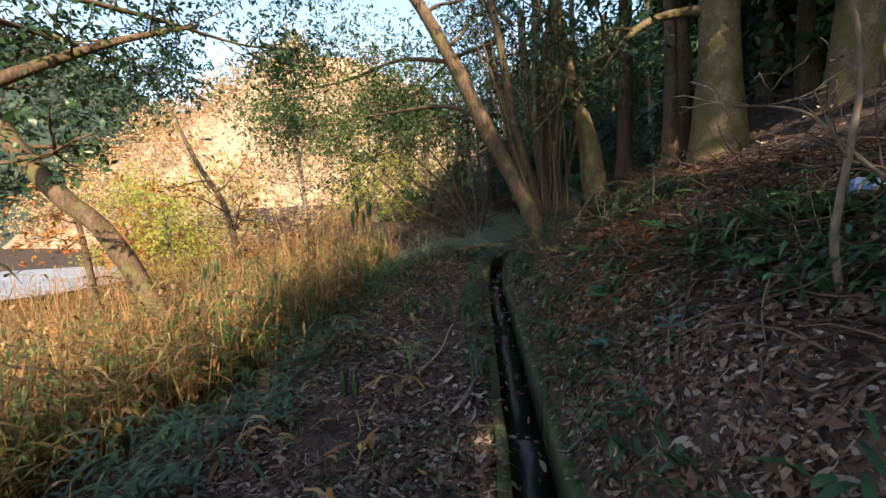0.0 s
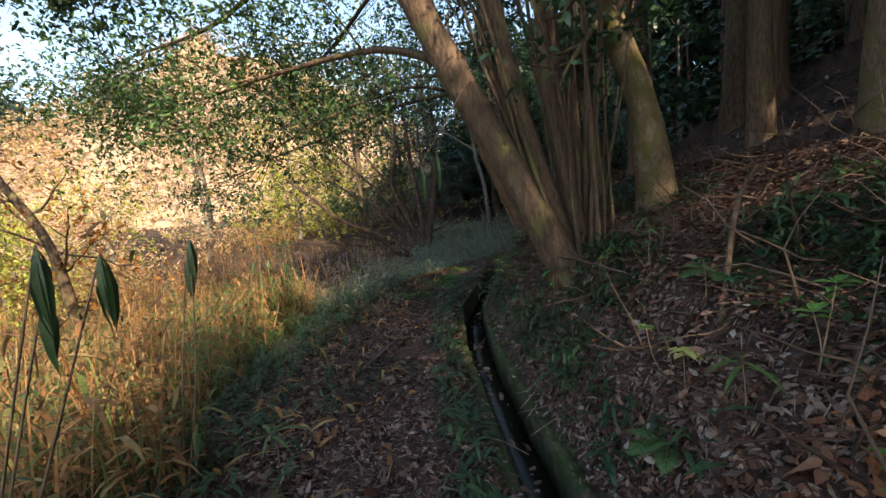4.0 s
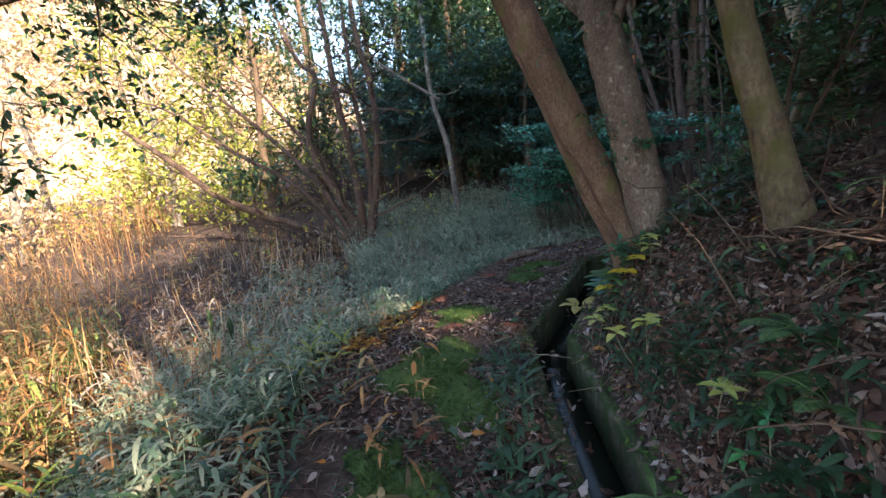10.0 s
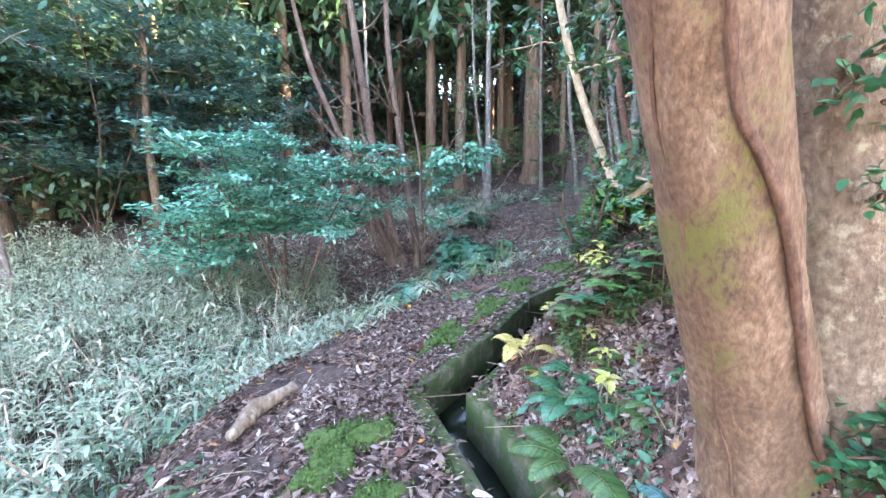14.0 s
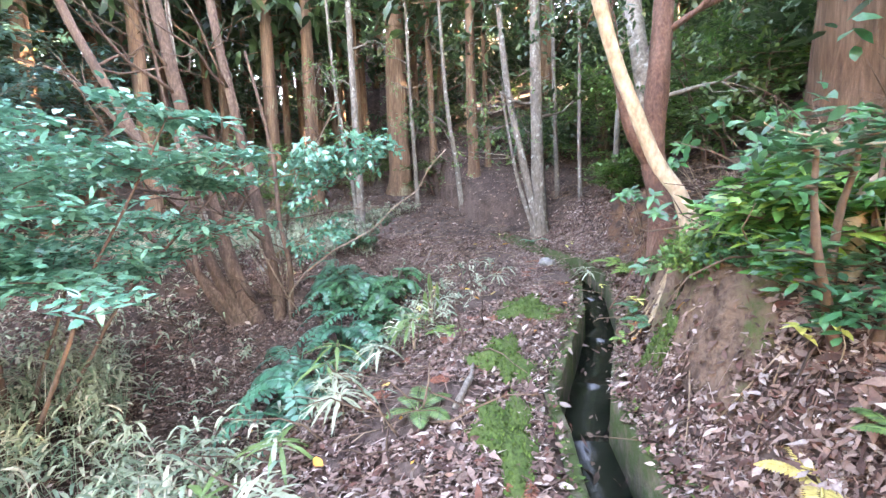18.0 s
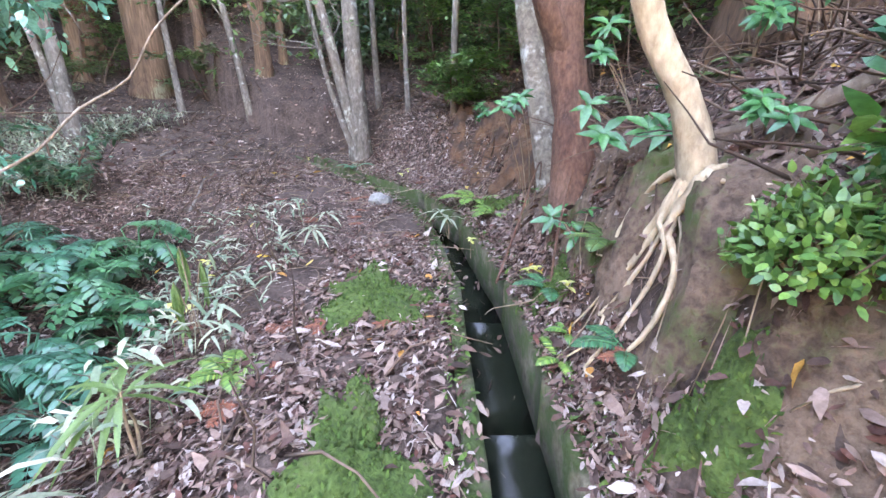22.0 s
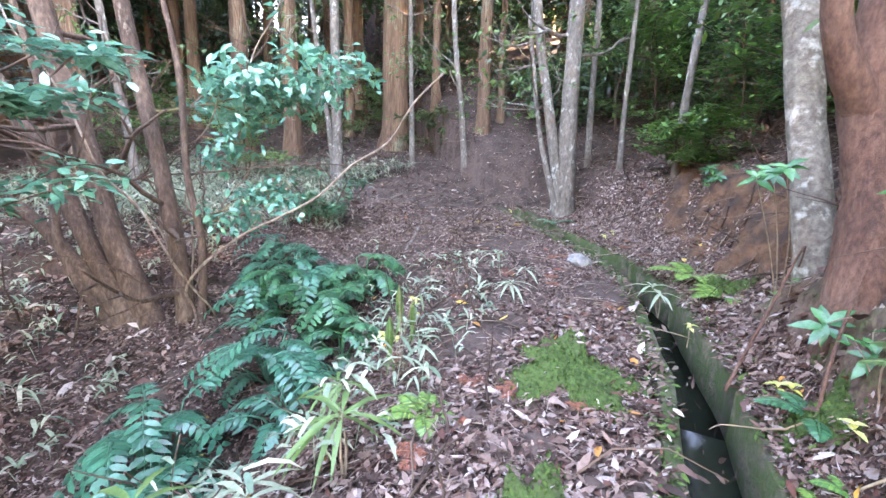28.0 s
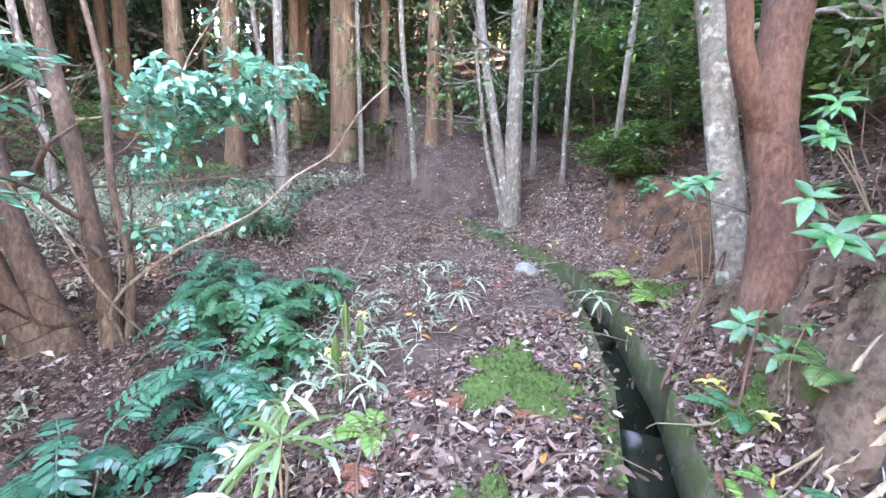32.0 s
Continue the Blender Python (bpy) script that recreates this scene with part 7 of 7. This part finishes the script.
# eroded face of the bank, lumpy with clods and hollows
eb = Soup()
u_, v_ = np.meshgrid(np.linspace(0, 1, 130), np.linspace(0, 1, 34), indexing="ij")
ex_ = 5.45 + 3.2 * u_
ey_ = np.interp(ex_, DP[7:13, 0], DP[7:13, 1]) - (0.4 + 0.75 * v_)
edge = np.clip(np.minimum(np.minimum(u_, 1 - u_) * 9, np.minimum(v_, 1 - v_) * 7), 0, 1)
lump = np.array([noise.noise(Vector((a * 5, b * 5, 3.0))) + 0.5 * noise.noise(Vector((a * 13, b * 13, 9.0))) + 0.45 * noise.noise(Vector((a * 29, b * 29, 1.0))) + 0.25 * noise.noise(Vector((a * 60, b * 60, 5.0))) for a, b in zip(ex_.ravel(), ey_.ravel())]).reshape(ex_.shape)
lump = edge * (0.035 + 0.075 * lump) * (1 - 0.9 * np.exp(-((ex_ - 6.15) / 0.26) ** 2 - ((v_ - 0.05) / 0.3) ** 2))
eb.add(np.stack([ex_, ey_ + lump * 0.8, height(ex_, ey_) + lump * 0.6 - 0.04 * (edge < 0.05)], -1).reshape(-1, 3), (lambda a, b: np.stack([a * 34 + b, a * 34 + b + 1, (a + 1) * 34 + b + 1, (a + 1) * 34 + b], -1).reshape(-1, 4))(*np.meshgrid(np.arange(129), np.arange(33), indexing="ij")))
tagged(new("eroded_bank", eb.mesh("eroded_bank", M["bank_soil"], True)), "bare brown eroded soil face with mossy clods", "bank", kind="structure")
tagged(rock("plastic_sheet", "", (2.5, 2.42), (0.13, 0.1, 0.07), 2.2, M["plastic"]), "crumpled pale blue plastic sheet lying on the slope", "plastic")

# single leaves on the path nearest to the walk
pl = scatter(280, -1.2, 9, 2, 15.5, lambda s, d, x, y: (np.abs(d) > 0.3) & (d > -1.6) & (d < 0.7))
for q, p in enumerate(pl):
    ob = new("fallen_leaf", LEAF["gold"] if q % 6 == 0 else LEAF["brown"])
    ob.parent = ground
    a = rng.uniform(0, 6.283)
    ob.matrix_basis = aim((p[0], p[1], p[2] + 0.035), (math.cos(a), math.sin(a), rng.uniform(-0.1, 0.2)), (rng.normal() * 0.3, rng.normal() * 0.3, 1), rng.uniform(0.5, 0.95))

# dead reddish cedar sprays lying on the path and its banks
for q, p in enumerate(scatter(34, 5.5, 11, 12.5, 15.4, lambda s, d, x, y: (np.abs(d) > 0.35) & (d > -2.0) & (d < 1.4))):
    fern("cedar_spray", "dead reddish-brown cedar spray lying on the litter", tuple(p + [0, 0, 0.03]), 3, 0.15, M["cedar_dead"], 0.12, "fallen sprays", 0.3, q * 1.3, 8)
# undergrowth on the banks: a few forms, copied
forms5 = [sprig("seedling", "green seedling on the bank", (0, 0, 0), [(0, 0, 0.22), (0.1, 0.05, 0.3)], "bright", 5, 0.55, lift=0.3, group="bank undergrowth", stem=0.004),
          sprig("seedling", "dark green seedling on the bank", (0, 0, 0), [(0, 0, 0.3), (-0.1, 0.08, 0.2)], "glossy", 5, 0.45, lift=0.2, group="bank undergrowth", stem=0.004),
          sprig("seedling", "seedling with long drooping leaves on the bank", (0, 0, 0), [(0, 0, 0.25)], "lance", 7, 0.7, lift=0.2, group="bank undergrowth", stem=0.004),
          fern("fern", "green fern on the bank", (0, 0, 0), 6, 0.27, M["leaf_mid"]), fern("fern", "brown withered fern on the bank", (0, 0, 0), 5, 0.26, M["litter_bank"])]
for q, p in enumerate(scatter(80, 1.0, 4.2, 1.5, 12.2, lambda s, d, x, y: (d > 0.4) & (d < 2.2))):
    copy_thing(forms5[q % 5], pose(p[0], p[1], p[2] - 0.01, 0, 0, q * 77.0))
for q, p in enumerate(scatter(40, 3.2, 9, 11.4, 13.9, lambda s, d, x, y: (d > 0.4) & (d < 2.2))):
    copy_thing(forms5[(0, 1, 3, 4)[q % 4]], pose(p[0], p[1], p[2] - 0.01, 0, 0, q * 77.0))
for q, (f, xy) in enumerate(zip(forms5, [(1.35, 7.9), (1.8, 6.4), (1.5, 9.9), (2.1, 10.4), (1.7, 8.5)])):
    f.location = (xy[0], xy[1], G(*xy))

for q, p in enumerate(scatter(26, 3.3, 5.0, 12.4, 13.7, lambda s, d, x, y: (d > 0.35) & (np.hypot(x - 3.3, y - 12.6) > 0.45))):
    c = copy_thing(forms5[(0, 3, 1, 3, 2)[q % 5]], pose(p[0], p[1], p[2] - 0.01, 0, 0, q * 61.0))
    c.scale = (0.6, 0.6, 0.6)

# low bushes under the cedars: one form, copied
bush = layered_shrub("woodland_bush", "low dark evergreen bush under the cedars", (17.8, 18.0, G(17.8, 18.0)), 1.1, 0.75, 3, 4, 14, M["leaf_mid"], 0.11, far=True)
tagged(bush, group="woodland bushes")
for k in range(30):
    x, y = r0.uniform(16.5, 29), r0.uniform(11.5, 26)
    c = copy_thing(bush, pose(x, y, G(x, y) - 0.03, 0, 0, r0.uniform(0, 360)))
    sc = r0.uniform(0.6, 1.4)
    c.scale = (sc, sc, sc)
